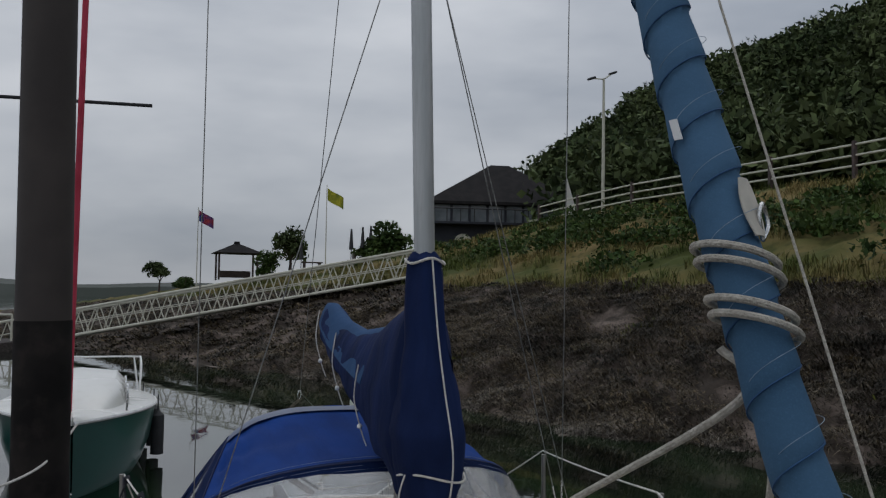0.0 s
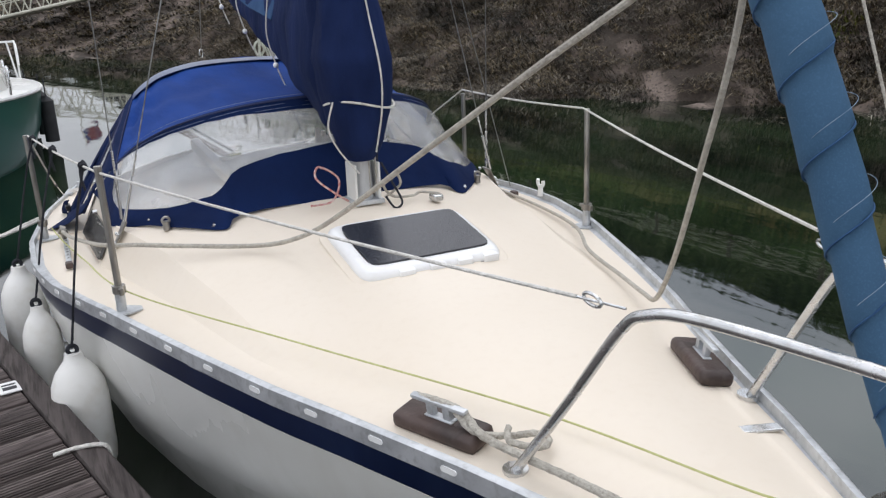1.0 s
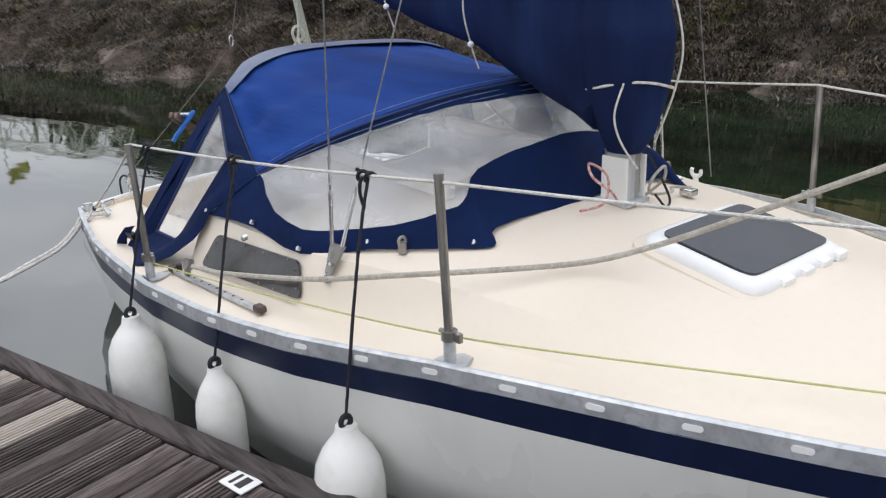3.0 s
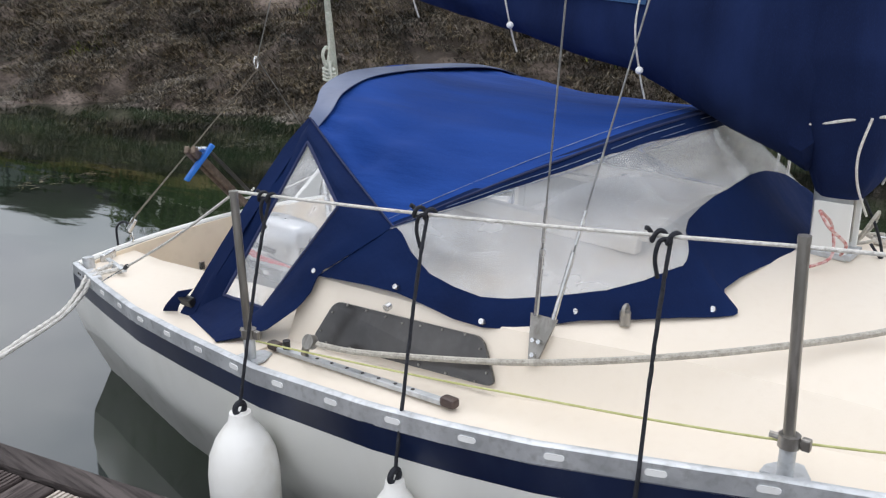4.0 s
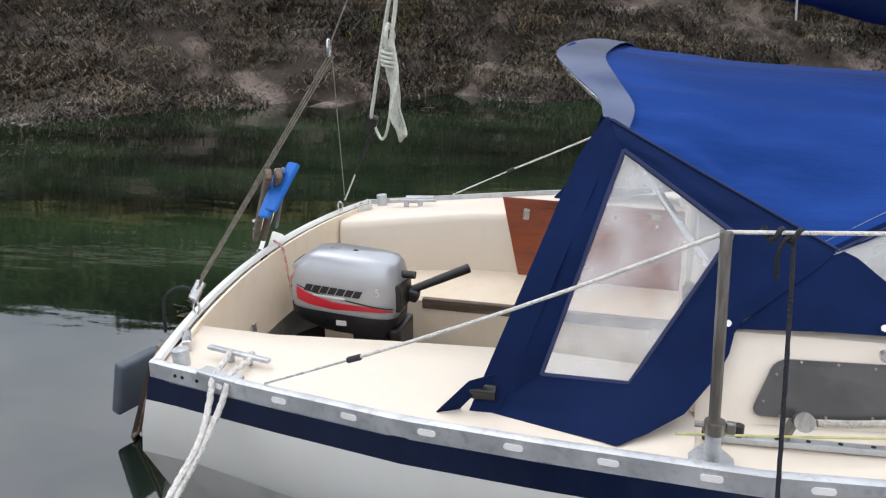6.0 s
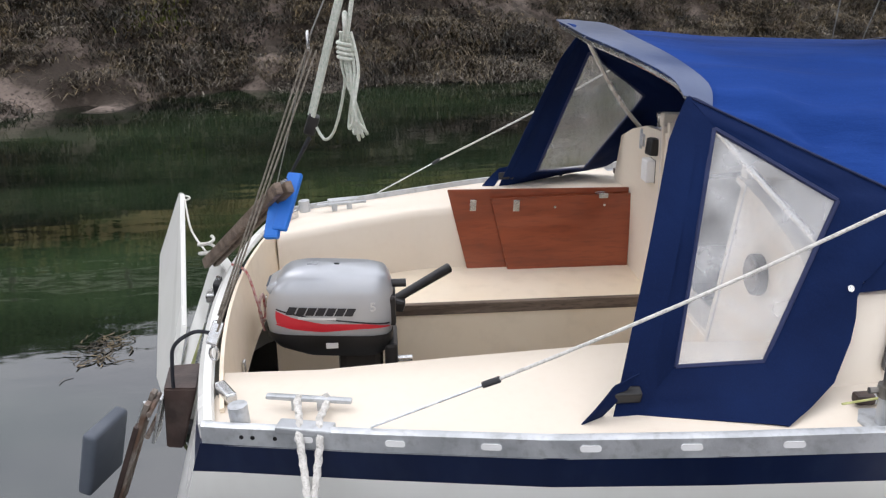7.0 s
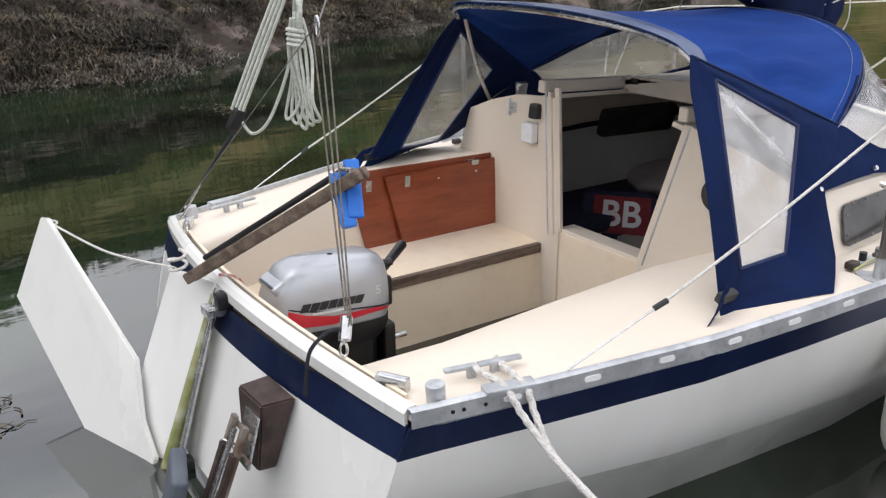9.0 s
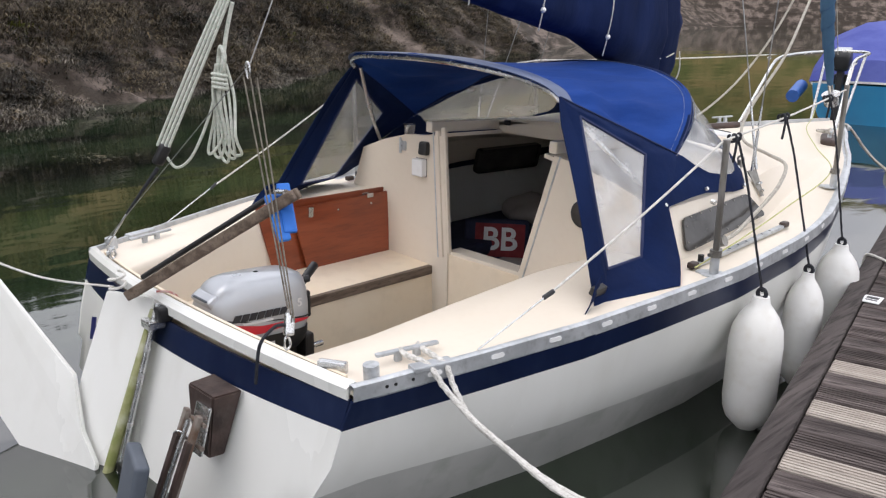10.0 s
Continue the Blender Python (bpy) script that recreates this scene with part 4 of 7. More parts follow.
    rows_b = [[q + Vector((side * 0.006, 0.034 * min(1, (i + 1) / 6), 0)), q + Vector((side * 0.010, -0.045 * min(1, (i + 1) / 6), 0))] for i, q in enumerate(edge_a)]
    v, f = sheet(rows_b)
    thick("aft_band", v, f if side < 0 else [q[::-1] for q in f], 0.004, BLUE_SHADED, hood, "doubled blue canvas edge band, darkened for shade")
    for q in ((1.014, 5.087, 0.927), (1.0, 4.721, 0.947), (1.006, 4.373, 0.917), (1.225, 5.40, 0.668), (0.62, 3.834, 0.972), (0.85, 4.15, 0.956)):
        bar("snap", (side * q[0], q[1], q[2]), (side * (q[0] + 0.010), q[1], q[2] + 0.006), 0.009, STEEL, hood, label="steel snap fastener")
    hose("hoop", [(side * 0.675, 5.42, 1.37 + lift), (side * 0.81, 5.24, 1.15), (side * 0.93, 5.07, 0.96)], 0.011, STEEL, hood, "bare steel hoop leg")
    seam = glide([ca, ca.lerp(xp, 0.5) + Vector((side * 0.006, 0, 0)), xp], 8)
    hose("seam", [q + Vector((side * 0.005, 0, 0.004)) for q in seam], 0.0035, SEAM, hood, steps=1, sides=6)
hose("seam", [q + Vector((0, -0.004, 0.003)) for q in FORE], 0.0045, SEAM, hood, steps=1, sides=6)
THREAD = surface("pale_thread", (0.16, 0.19, 0.27), (0.24, 0.27, 0.34), 30, 0.9)
for o in (0.045, 0.085):
    hose("stitching", [q.lerp(p, o) + Vector((0, 0, 0.006)) for q, p in zip(FORE, FOOT)], 0.0011, THREAD, hood, steps=1, sides=4)
hose("stitching", [q.lerp(p, 0.05) + Vector((0, 0, 0.006)) for q, p in zip(FORE, AFT)], 0.0011, THREAD, hood, steps=1, sides=4)
hose("hoop", [q + Vector((0, -0.01, -0.015)) for q in AFT], 0.011, STEEL, hood, "steel hoop", steps=1)
# grey chafe strip along the aft top edge
v, f = sheet([[q + Vector((0, 0.012, 0.004)), q.lerp(p, 0.035) + Vector((0, 0, 0.008)), q.lerp(p, 0.07) + Vector((0, 0, 0.007)), q.lerp(p, 0.105) + Vector((0, 0, 0.006))] for q, p in zip(AFT, FORE)])
thick("chafe_strip", v, [q[::-1] for q in f], 0.003, surface("grey_vinyl_strip", (0.060, 0.085, 0.17), (0.10, 0.13, 0.22), 4.0, 0.35, bump=0.3, bump_scale=9, spec=0.4), hood, "greyed vinyl strip along the aft edge")


# ---- rig and deck gear ----
def up_mast(z):
    return Vector((0.035 - 0.026 * (z - 1.0), 3.715 + 0.008 * (z - 1), z))


bm = bmesh.new()
ring = []
for z in (1.02, 7.5):
    c = up_mast(z)
    ring.append([bm.verts.new(c + Vector((0.047 * math.cos(a), 0.062 * math.sin(a), 0))) for a in np.linspace(0, 2 * math.pi, 20, endpoint=False)])
for i in range(20):
    j = (i + 1) % 20
    bm.faces.new((ring[0][i], ring[0][j], ring[1][j], ring[1][i]))
bm.faces.new(ring[1])
mast = part("mast", bm, MAST_ALU, yacht, "pale aluminium mast", True)
for x in (-0.056, 0.056):
    block("mast_step", (0.010, 0.12, 0.20), pose(0.035 + x, 3.70, 1.10), WHITE_HULL, mast, 0.004, "white tabernacle cheek")
block("mast_foot", (0.14, 0.15, 0.02), pose(0.035, 3.70, 1.025), ALU, mast, 0.004)
bar("spreader", up_mast(4.3), (-0.95, 3.95, 4.35), 0.016, MAST_ALU, mast)
bar("spreader", up_mast(4.3), (0.85, 3.95, 4.35), 0.016, MAST_ALU, mast)
bar("boom", (0.03, 3.80, 1.75), (0.03, 5.92, 2.10), 0.038, MAST_ALU, yacht, label="aluminium boom")

# the sail in its cover on the boom
stack = thing("sail_cover", 0, 4.6, 1.9, "dark navy sail cover laced over the boom and mast foot", "sail cover")
secs = []
for y, zb, zt, w in ((3.62, 1.50, 2.10, 0.10), (3.80, 1.29, 2.28, 0.165), (4.05, 1.40, 2.20, 0.175), (4.4, 1.55, 2.09, 0.16), (4.9, 1.68, 2.05, 0.135), (5.4, 1.80, 2.10, 0.115), (5.75, 1.89, 2.20, 0.10), (5.93, 1.95, 2.20, 0.06)):
    row = []
    for a in np.linspace(0, 2 * math.pi, 33):
        ca, sa = math.cos(a), math.sin(a)
        belly = 1 + 0.18 * -sa
        x = 0.03 + w * abs(ca) ** 0.8 * math.copysign(1, ca) * belly
        z = (zb + zt) / 2 + (zt - zb) / 2 * sa
        n = 0.022 * noise.noise((x * 5, y * 4, z * 5)) + 0.012 * noise.noise((x * 12, y * 5, z * 14))
        row.append((x + n, y, z + n))
    secs.append(row)
v, f = sheet([[q for q in r] for r in [[tuple(np.array(a) * (1 - t) + np.array(b) * t) for a, b in zip(p, q)] for p, q in zip(secs, secs[1:]) for t in np.arange(10) / 10] + [secs[-1]]])
v = [Vector(q) + Vector((1, 0, 0.6)) * (0.016 * noise.noise((q[0] * 7, q[1] * 4 + q[2] * 3, q[2] * 7 - q[1] * 2)) + 0.007 * noise.noise((q[0] * 16, q[1] * 9, q[2] * 20))) for q in v]
raw("boom_cover", v, f, COVER_BLUE, stack, "navy cover along the boom")
v, f = sheet([[(0.03 + w * k, y, zt - 0.5 * abs(k) * (zt - zb) * abs(k) + 0.012) for k in np.linspace(-1.05, 1.05, 13)] for y, zb, zt, w in ((4.35, 1.55, 2.10, 0.165), (4.9, 1.68, 2.055, 0.135), (5.4, 1.80, 2.105, 0.12), (5.75, 1.89, 2.205, 0.10), (5.94, 1.95, 2.205, 0.07))])
thick("cover_top", v, f, 0.004, COVER_FADED, stack, "faded blue-grey top of the cover")
rows_m = []
for z, rx, ry, cy in ((1.215, 0.06, 0.07, 3.70), (1.30, 0.10, 0.115, 3.69), (1.42, 0.135, 0.15, 3.69), (1.52, 0.155, 0.18, 3.70), (1.66, 0.165, 0.20, 3.71), (1.82, 0.135, 0.17, 3.72), (2.05, 0.10, 0.125, 3.72), (2.30, 0.088, 0.10, 3.725), (2.44, 0.078, 0.085, 3.725), (2.475, 0.05, 0.06, 3.725)):
    c = up_mast(z)
    row = []
    for a in np.linspace(0, 2 * math.pi, 37):
        fold = 1 + 0.05 * math.sin(6 * a + z * 3) + 0.05 * noise.noise((math.cos(a) * 2, math.sin(a) * 2, z * 4))
        row.append((c.x + rx * fold * math.cos(a), cy + ry * fold * math.sin(a), z))
    rows_m.append(row)
v, f = sheet([[tuple(np.array(a) * (1 - t) + np.array(b) * t) for a, b in zip(p, q)] for p, q in zip(rows_m, rows_m[1:]) for t in np.arange(6) / 6] + [rows_m[-1]])
v = [Vector(q) + Vector((1, 0.8, 0)) * (0.014 * noise.noise((q[0] * 9, q[1] * 9, q[2] * 3)) + 0.008 * noise.noise((q[0] * 20, q[1] * 20, q[2] * 9))) for q in v]
raw("mast_cover", v, f, COVER_BLUE, stack, "navy cover round the mast foot")
hose("lacing", [(0.0, 3.62, 2.44), (0.02, 3.585, 2.1), (0.04, 3.54, 1.85), (0.06, 3.49, 1.62), (0.07, 3.52, 1.45), (0.06, 3.585, 1.26)], 0.004, ROPE_WHITE, stack, "white lacing line")
tie = [(0.035 + 0.152 * math.cos(a), 3.70 + 0.172 * math.sin(a), 1.47 + 0.02 * math.sin(a * 2)) for a in np.linspace(0, 2 * math.pi, 20)]
hose("tie", tie, 0.005, ROPE_WHITE, stack, "white tie cord", steps=2)
hose("tie", [(-0.12, 3.60, 1.49), (-0.14, 3.62, 1.38), (-0.10, 3.62, 1.28), (-0.02, 3.60, 1.17)], 0.004, ROPE_WHITE, stack)
collar = [(0.0 + 0.09 * math.cos(a), 3.725 + 0.10 * math.sin(a), 2.43 + 0.012 * math.sin(3 * a)) for a in np.linspace(0, 4 * math.pi, 40)]
hose("tie", collar, 0.006, ROPE_WHITE, stack, steps=2)
for y, z in ((4.35, 1.56), (4.9, 1.70), (5.4, 1.82)):
    hose("reef_line", [(-0.15, y, z + 0.35), (-0.165, y + 0.02, z + 0.18), (-0.13, y + 0.01, z + 0.02), (-0.10, y, z - 0.07)], 0.0035, ROPE_WHITE, stack)
    bm = bmesh.new()
    bmesh.ops.create_icosphere(bm, subdivisions=2, radius=0.014, matrix=Matrix.Translation((-0.135, y + 0.01, z + 0.03)))
    part("bobble", bm, PLASTIC_WHITE, stack, "white toggle bobble", True)

# forestay with the furled genoa
LOW, HIGH = Vector((0.005, 0.905, 0.90)), Vector((0.0, 3.72, 7.42))


def stay(z):
    sway = knots(z, [0.9, 1.2, 1.6, 1.8, 2.0, 2.8, 7.4], [0.0, 0.008, 0.008, 0.0, -0.017, -0.017, 0.0])
    return LOW.lerp(HIGH, (z - LOW.z) / (HIGH.z - LOW.z)) + Vector((sway, 0, 0))


genoa = thing("furled_genoa", *stay(1.1), "furled genoa wrapped in a denim-blue sun strip", "furled sail")
line = [stay(z) for z in np.linspace(1.14, 6.7, 330)]
rows_g = []
for q in line:
    z = q.z
    r = knots(z, [1.14, 1.3, 1.45, 1.6, 2.0, 2.6, 4.5, 6.7], [0.024, 0.037, 0.044, 0.051, 0.060, 0.066, 0.054, 0.028])
    row = []
    for k in range(25):
        a = 2 * math.pi * k / 24
        ph = (a - z * 44) % (2 * math.pi) / (2 * math.pi)
        rr = r * (0.88 + 0.16 * ph)
        row.append(q + Vector((rr * math.cos(a), rr * math.sin(a), -0.4 * rr * math.sin(a))))
    rows_g.append(row)
v, f = sheet(rows_g)
raw("rolled_sail", v, f, SAIL_STRIP, genoa, "denim-blue rolled sail cloth")
STITCH = surface("faded_thread", (0.20, 0.28, 0.38), (0.30, 0.38, 0.47), 30, 0.9)
GIRTH = ([1.2, 1.45, 1.6, 2.0, 2.6, 4.5], [0.031, 0.044, 0.051, 0.060, 0.066, 0.054])
helix = [stay(z) + Vector((1.01 * knots(z, *GIRTH) * math.cos(44 * z), 1.01 * knots(z, *GIRTH) * math.sin(44 * z), -0.4 * knots(z, *GIRTH) * math.sin(44 * z))) for z in np.linspace(1.2, 4.4, 700)]
hose("stitching", [q + Vector((0, 0, 0.045)) for q in helix], 0.0007, STITCH, genoa, steps=1, sides=4)
# Thin dark cord that draws the shadow along each wrap's overlapping edge.
hose("seam", helix, 0.0022, surface("wrap_shadow_line", (0.02, 0.07, 0.17), (0.03, 0.09, 0.2), 9, 0.9), genoa, steps=1, sides=5)
bar("foil", stay(0.98), stay(7.3), 0.010, WIRE, genoa)
bar("drum", stay(0.97), stay(1.05), 0.06, STEEL, genoa, label="steel furling drum")
bar("drum_plate", stay(1.05), stay(1.06), 0.075, STEEL, genoa)
bar("drum_neck", stay(1.06), stay(1.15), 0.022, STEEL, genoa)
for z0 in (2.195, 2.31):
    wrap = [stay(z0 + 0.070 - 0.032 * a / (2 * math.pi)) + Vector((0.081 * math.cos(a + 0.9), 0.095 * math.sin(a + 0.9), 0.020 * math.cos(a + 3.15) - 0.014 * math.cos(a + 1.58))) for a in np.linspace(0, 4.1 * math.pi, 44)]
    hose("sheet_wrap", wrap, 0.0085, ROPE_GREY, genoa, "thick grey sheet wound round the sail", steps=2)
patch = []
for k in range(9):
    z = 2.38 + 0.13 * k / 8
    w = 0.35 + 0.5 * math.sin(math.pi * k / 8)
    patch.append([stay(z) + Vector((0.070 * math.cos(a), 0.074 * math.sin(a), -0.028 * math.sin(a))) for a in np.linspace(-1.45 - w * 0.35, -1.45 + w * 0.7, 7)])
v, f = sheet(patch)
thick("clew_patch", v, f, -0.004, surface("cream_patch", (0.44, 0.42, 0.37), (0.54, 0.51, 0.45), 20, 0.9), genoa, "white clew patch")
hose("clew_shackle", [stay(2.42) + Vector((0.03, -0.078, -0.02)), stay(2.435) + Vector((0.06, -0.066, 0.0)), stay(2.46) + Vector((0.045, -0.078, 0.02)), stay(2.435) + Vector((0.02, -0.085, 0.02)), stay(2.42) + Vector((0.03, -0.078, -0.02))], 0.005, STEEL, genoa)
v, f = sheet([[stay(z) + Vector((0.076 * math.cos(a), 0.076 * math.sin(a), 0)) for a in np.linspace(-3.05, -2.75, 4)] for z in (2.635, 2.655, 2.685)])
thick("label_patch", v, f, -0.003, PALE_CLOTH, genoa, "white cloth tab")

# sheets of the genoa
rope("genoa_sheet", [stay(2.19) + Vector((-0.06, 0.05, -0.02)), (-0.03, 1.50, 2.06), (-0.15, 2.0, 1.75), (-0.27, 2.5, 1.445), (-0.335, 3.0, 1.17), (-0.40, 3.26, 1.035), (-0.52, 3.43, 0.972), (-0.76, 3.63, 0.956), (-0.95, 3.81, 0.945), (-1.045, 4.05, 0.895), (-1.10, 4.3, 0.845), (-1.175, 4.7, 0.785), (-1.205, 4.88, 0.775)], 0.0095, ROPE_GREY, "thick grey-beige genoa sheet led along the cabin side", 10)
rope("genoa_sheet", [stay(2.22) + Vector((0.08, 0.02, -0.03)), (0.13, 1.60, 1.83), (0.22, 1.78, 1.48), (0.35, 2.0, 1.16), (0.50, 2.24, 0.93), (0.60, 2.42, 0.868), (0.68, 2.65, 0.85), (0.78, 3.0, 0.842), (0.98, 3.4, 0.825), (1.16, 4.1, 0.765), (1.22, 4.9, 0.735)], 0.0085, ROPE_GREY, "grey-beige genoa sheet hanging to the deck", 10)
rope("furling_line", [(0.10, 1.0, 0.98), (0.02, 1.25, 0.885), (-0.20, 1.85, 0.872), (-0.62, 2.64, 0.868), (-1.045, 3.43, 0.872), (-1.15, 4.2, 0.80), (-1.215, 4.75, 0.76), (-1.25, 5.2, 0.725)], 0.0032, ROPE_YELLOW, "thin yellow-green furling line along the deck")

# shrouds and backstay
def turnbuckle(a, b, parent):
    a, b = Vector(a), Vector(b)
    d = (b - a).normalized()
    bar("toggle", a, a + d * 0.05, 0.008, STEEL, parent)
    bar("turnbuckle", a + d * 0.05, a + d * 0.20, 0.0075, STEEL, parent, label="steel bottlescrew")
    bar("terminal", a + d * 0.22, a + d * 0.32, 0.0055, STEEL, parent)


rig = thing("standing_rigging", 0, 3.72, 1.0, "grey wire shrouds and stays of the yacht", "rigging")
for side in (-1, 1):
    foot_c = Vector((side * 0.965, 4.19, 0.965))
    chain = plate("chainplate", [(side * 0.955, 4.15, 0.965), (side * 0.955, 4.24, 0.965), (side * 1.025, 4.20, 0.84), (side * 1.025, 4.175, 0.84)], 0.006 * side, POST, yacht, "triangular steel chainplate")
    for y, z in ((4.188, 0.865), (4.18, 0.90), (4.20, 0.90)):
        q = Vector((side * (1.025 - (z - 0.84) * 0.56), y, z))
        bar("bolt", q, q + Vector((side * 0.014, 0, 0.006)), 0.007, STEEL, chain, sides=8)
    cap, low = up_mast(7.3), up_mast(4.25)
    one, two = foot_c + Vector((0, 0.025, 0)), foot_c + Vector((side * -0.005, -0.03, 0))
    bar("shroud", one, (up_mast(4.35) + Vector((side * 0.93, 0.24, 0))), 0.003, WIRE, rig, sides=6)
    bar("shroud", (up_mast(4.35) + Vector((side * 0.93, 0.24, 0))), cap, 0.003, WIRE, rig, sides=6)
    bar("shroud", two, low, 0.003, WIRE, rig, sides=6)
    turnbuckle(one, up_mast(4.35) + Vector((side * 0.93, 0.24, 0)), rig)
    turnbuckle(two, low, rig)
    bar("shroud", (side * 0.90, 3.85, 0.935), up_mast(4.2), 0.003, WIRE, rig, sides=6) if side > 0 else None
RING = Vector((-0.06, 6.53, 1.526))
bar("backstay", RING, up_mast(7.4), 0.003, WIRE, rig, sides=6)
for a in np.linspace(-0.018, 0.018, 3):
    bar("bridle", RING + Vector((a, a, -0.05)), Vector((-0.69 + a, 6.80, 0.76 + a)), 0.0032, ROPE_DARK, rig, sides=6)
bar("bridle", RING, (0.765, 6.825, 0.70), 0.0025, WIRE, rig, sides=6)
hose("shackle", [RING + Vector((0.012 * math.cos(a), 0.01, 0.03 * math.sin(a) - 0.02)) for a in np.linspace(0, 6.28, 12)], 0.005, STEEL, rig, steps=2)
block("bridle_block", (0.022, 0.035, 0.075), pose(-0.69, 6.81, 0.73, 20, 25), STEEL, rig, 0.008, "steel bridle block")
for side in (-1, 1):
    hose("eye_bolt", [(side * 0.69, 6.82 + 0.012 * math.cos(a), 0.665 + 0.022 * math.sin(a)) for a in np.linspace(0, 6.28, 12)], 0.0045, STEEL, yacht, steps=2)
hose("bridle_tail", [(-0.69, 6.82, 0.73), (-0.70, 6.87, 0.74), (-0.705, 6.93, 0.70), (-0.70, 6.945, 0.62), (-0.695, 6.95, 0.56)], 0.006, ROPE_BLACK, rig)
pads = thing("foam_pads", -0.34, 6.62, 1.05, "two bright blue foam strips clamped on the bridle lines", "foam strip")
mid = Vector((-0.391, 6.627, 1.03))
slope = Vector((-0.63, 0.27, -0.80)).normalized().to_track_quat("Z", "Y").to_matrix().to_4x4()
block("strip", (0.05, 0.022, 0.20), Matrix.Translation(mid + Vector((0.0, -0.02, 0.01))) @ slope, BLUE_FOAM, pads, 0.008)
block("strip", (0.05, 0.022, 0.19), Matrix.Translation(mid + Vector((0.0, 0.02, -0.02))) @ slope @ pose(0, 0, 0, 0, 8), BLUE_FOAM, pads, 0.008)

# mainsheet with its coiled tail
tackle = thing("mainsheet", 0.4, 6.45, 1.3, "pale green-flecked mainsheet tackle with a coiled tail", "rope tackle")
top_b, low_b = Vector((0.27, 6.35, 1.90)), Vector((0.57, 6.59, 1.14))
for k in range(4):
    o = Vector((-0.03 + 0.02 * k, 0.008 * k, 0))
    hose("fall", [top_b + o * 0.6, top_b.lerp(low_b, 0.5) + o, low_b + o], 0.0065, ROPE_GREEN, tackle)
bar("hanger", top_b, (0.03, 5.90, 2.05), 0.007, ROPE_WHITE, tackle)
block("cam_block", (0.035, 0.05, 0.10), pose(0.585, 6.605, 1.10, 20, -22), BLACK, tackle, 0.012, "black cam block")
bar("becket", (0.60, 6.62, 1.04), (0.70, 6.74, 0.83), 0.010, ROPE_BLACK, tackle, 0.005)
bar("strop", (0.70, 6.74, 0.83), (0.755, 6.82, 0.68), 0.005, STEEL, tackle)
for k in range(5):
    o = 0.016 * (k - 2)
    loop = [(0.335 + o * 0.2, 6.43 + o * 0.6, 1.50), (0.345 + o, 6.42 + o, 1.36), (0.355 + 1.7 * o - 0.02, 6.41, 1.20), (0.375 + 2.0 * o, 6.40 + o, 1.075 + 0.02 * abs(k - 2)), (0.425 + 1.3 * o, 6.41 + o, 1.12), (0.40 + o, 6.42, 1.28), (0.355 + 0.5 * o, 6.44, 1.46)]
    hose("coil_loop", loop, 0.0065, ROPE_GREEN, tackle)
for k in range(4):
    hose("coil_knot", [(0.345 + 0.03 * math.cos(a), 6.435 + 0.028 * math.sin(a), 1.40 + 0.018 * k + 0.006 * math.sin(a)) for a in np.linspace(0, 6.28, 12)], 0.0075, ROPE_GREEN, tackle, steps=2)
hose("coil_hitch", [(0.34, 6.44, 1.46), (0.37, 6.42, 1.52), (0.33, 6.43, 1.57), (0.30, 6.43, 1.53), (0.33, 6.43, 1.47), (0.33, 6.40, 1.62), (0.30, 6.38, 1.75)], 0.009, ROPE_GREEN, tackle)
hose("tail", [(0.58, 6.59, 1.10), (0.56, 6.55, 1.04), (0.50, 6.50, 1.10), (0.42, 6.45, 1.28), (0.36, 6.44, 1.42)], 0.0065, ROPE_GREEN, tackle)

# stanchions, pulpit, guard wires
for x, y in ((-1.08, 3.46), (-1.29, 5.115), (1.10, 3.46), (1.25, 5.0)):
    z0, s = sheer(y) - 0.03, math.copysign(1, x)
    st = bar("stanchion", (x, y, z0 + 0.06), (x + s * 0.006, y + 0.02, z0 + 0.565), 0.0135, POST, yacht, label="tarnished steel stanchion")
    bar("stanchion_cap", (x + s * 0.006, y + 0.02, z0 + 0.56), (x + s * 0.006, y + 0.02, z0 + 0.575), 0.0148, POST, st)
    bar("socket", (x, y, z0), (x, y, z0 + 0.085), 0.019, ALU, st, label="cast aluminium socket")
    bar("collar", (x, y, z0 + 0.085), (x, y, z0 + 0.115), 0.025, POST, st)
    bar("clamp_bolt", (x - s * 0.005, y - 0.045, z0 + 0.10), (x - s * 0.005, y + 0.045, z0 + 0.10), 0.008, POST, st, sides=8)
    block("clamp_lug", (0.018, 0.022, 0.03), pose(x - s * 0.004, y - 0.036, z0 + 0.10), POST, st, 0.005)
    plate("foot", [(x - s * 0.075, y - 0.02, z0 + 0.004), (x - s * 0.075, y + 0.02, z0 + 0.004), (x - s * 0.02, y + 0.052, z0 + 0.006), (x + s * 0.018, y + 0.052, z0 + 0.006), (x + s * 0.018, y - 0.052, z0 + 0.006), (x - s * 0.02, y - 0.052, z0 + 0.006)], 0.007, ALU, st, "", 0.002)
pulpit = hose("pulpit", [(-0.36, 1.742, 0.81), (-0.325, 1.57, 1.07), (-0.298, 1.43, 1.29), (-0.288, 1.36, 1.345), (-0.265, 1.25, 1.37), (-0.215, 0.98, 1.385), (-0.17, 0.76, 1.39), (-0.10, 0.665, 1.395), (0.0, 0.64, 1.395), (0.10, 0.665, 1.395), (0.17, 0.76, 1.39), (0.235, 0.98, 1.385), (0.285, 1.25, 1.37), (0.315, 1.36, 1.345), (0.33, 1.43, 1.29), (0.37, 1.57, 1.07), (0.42, 1.735, 0.81)], 0.0125, STEEL, yacht, "polished steel pulpit", steps=6, sides=12)
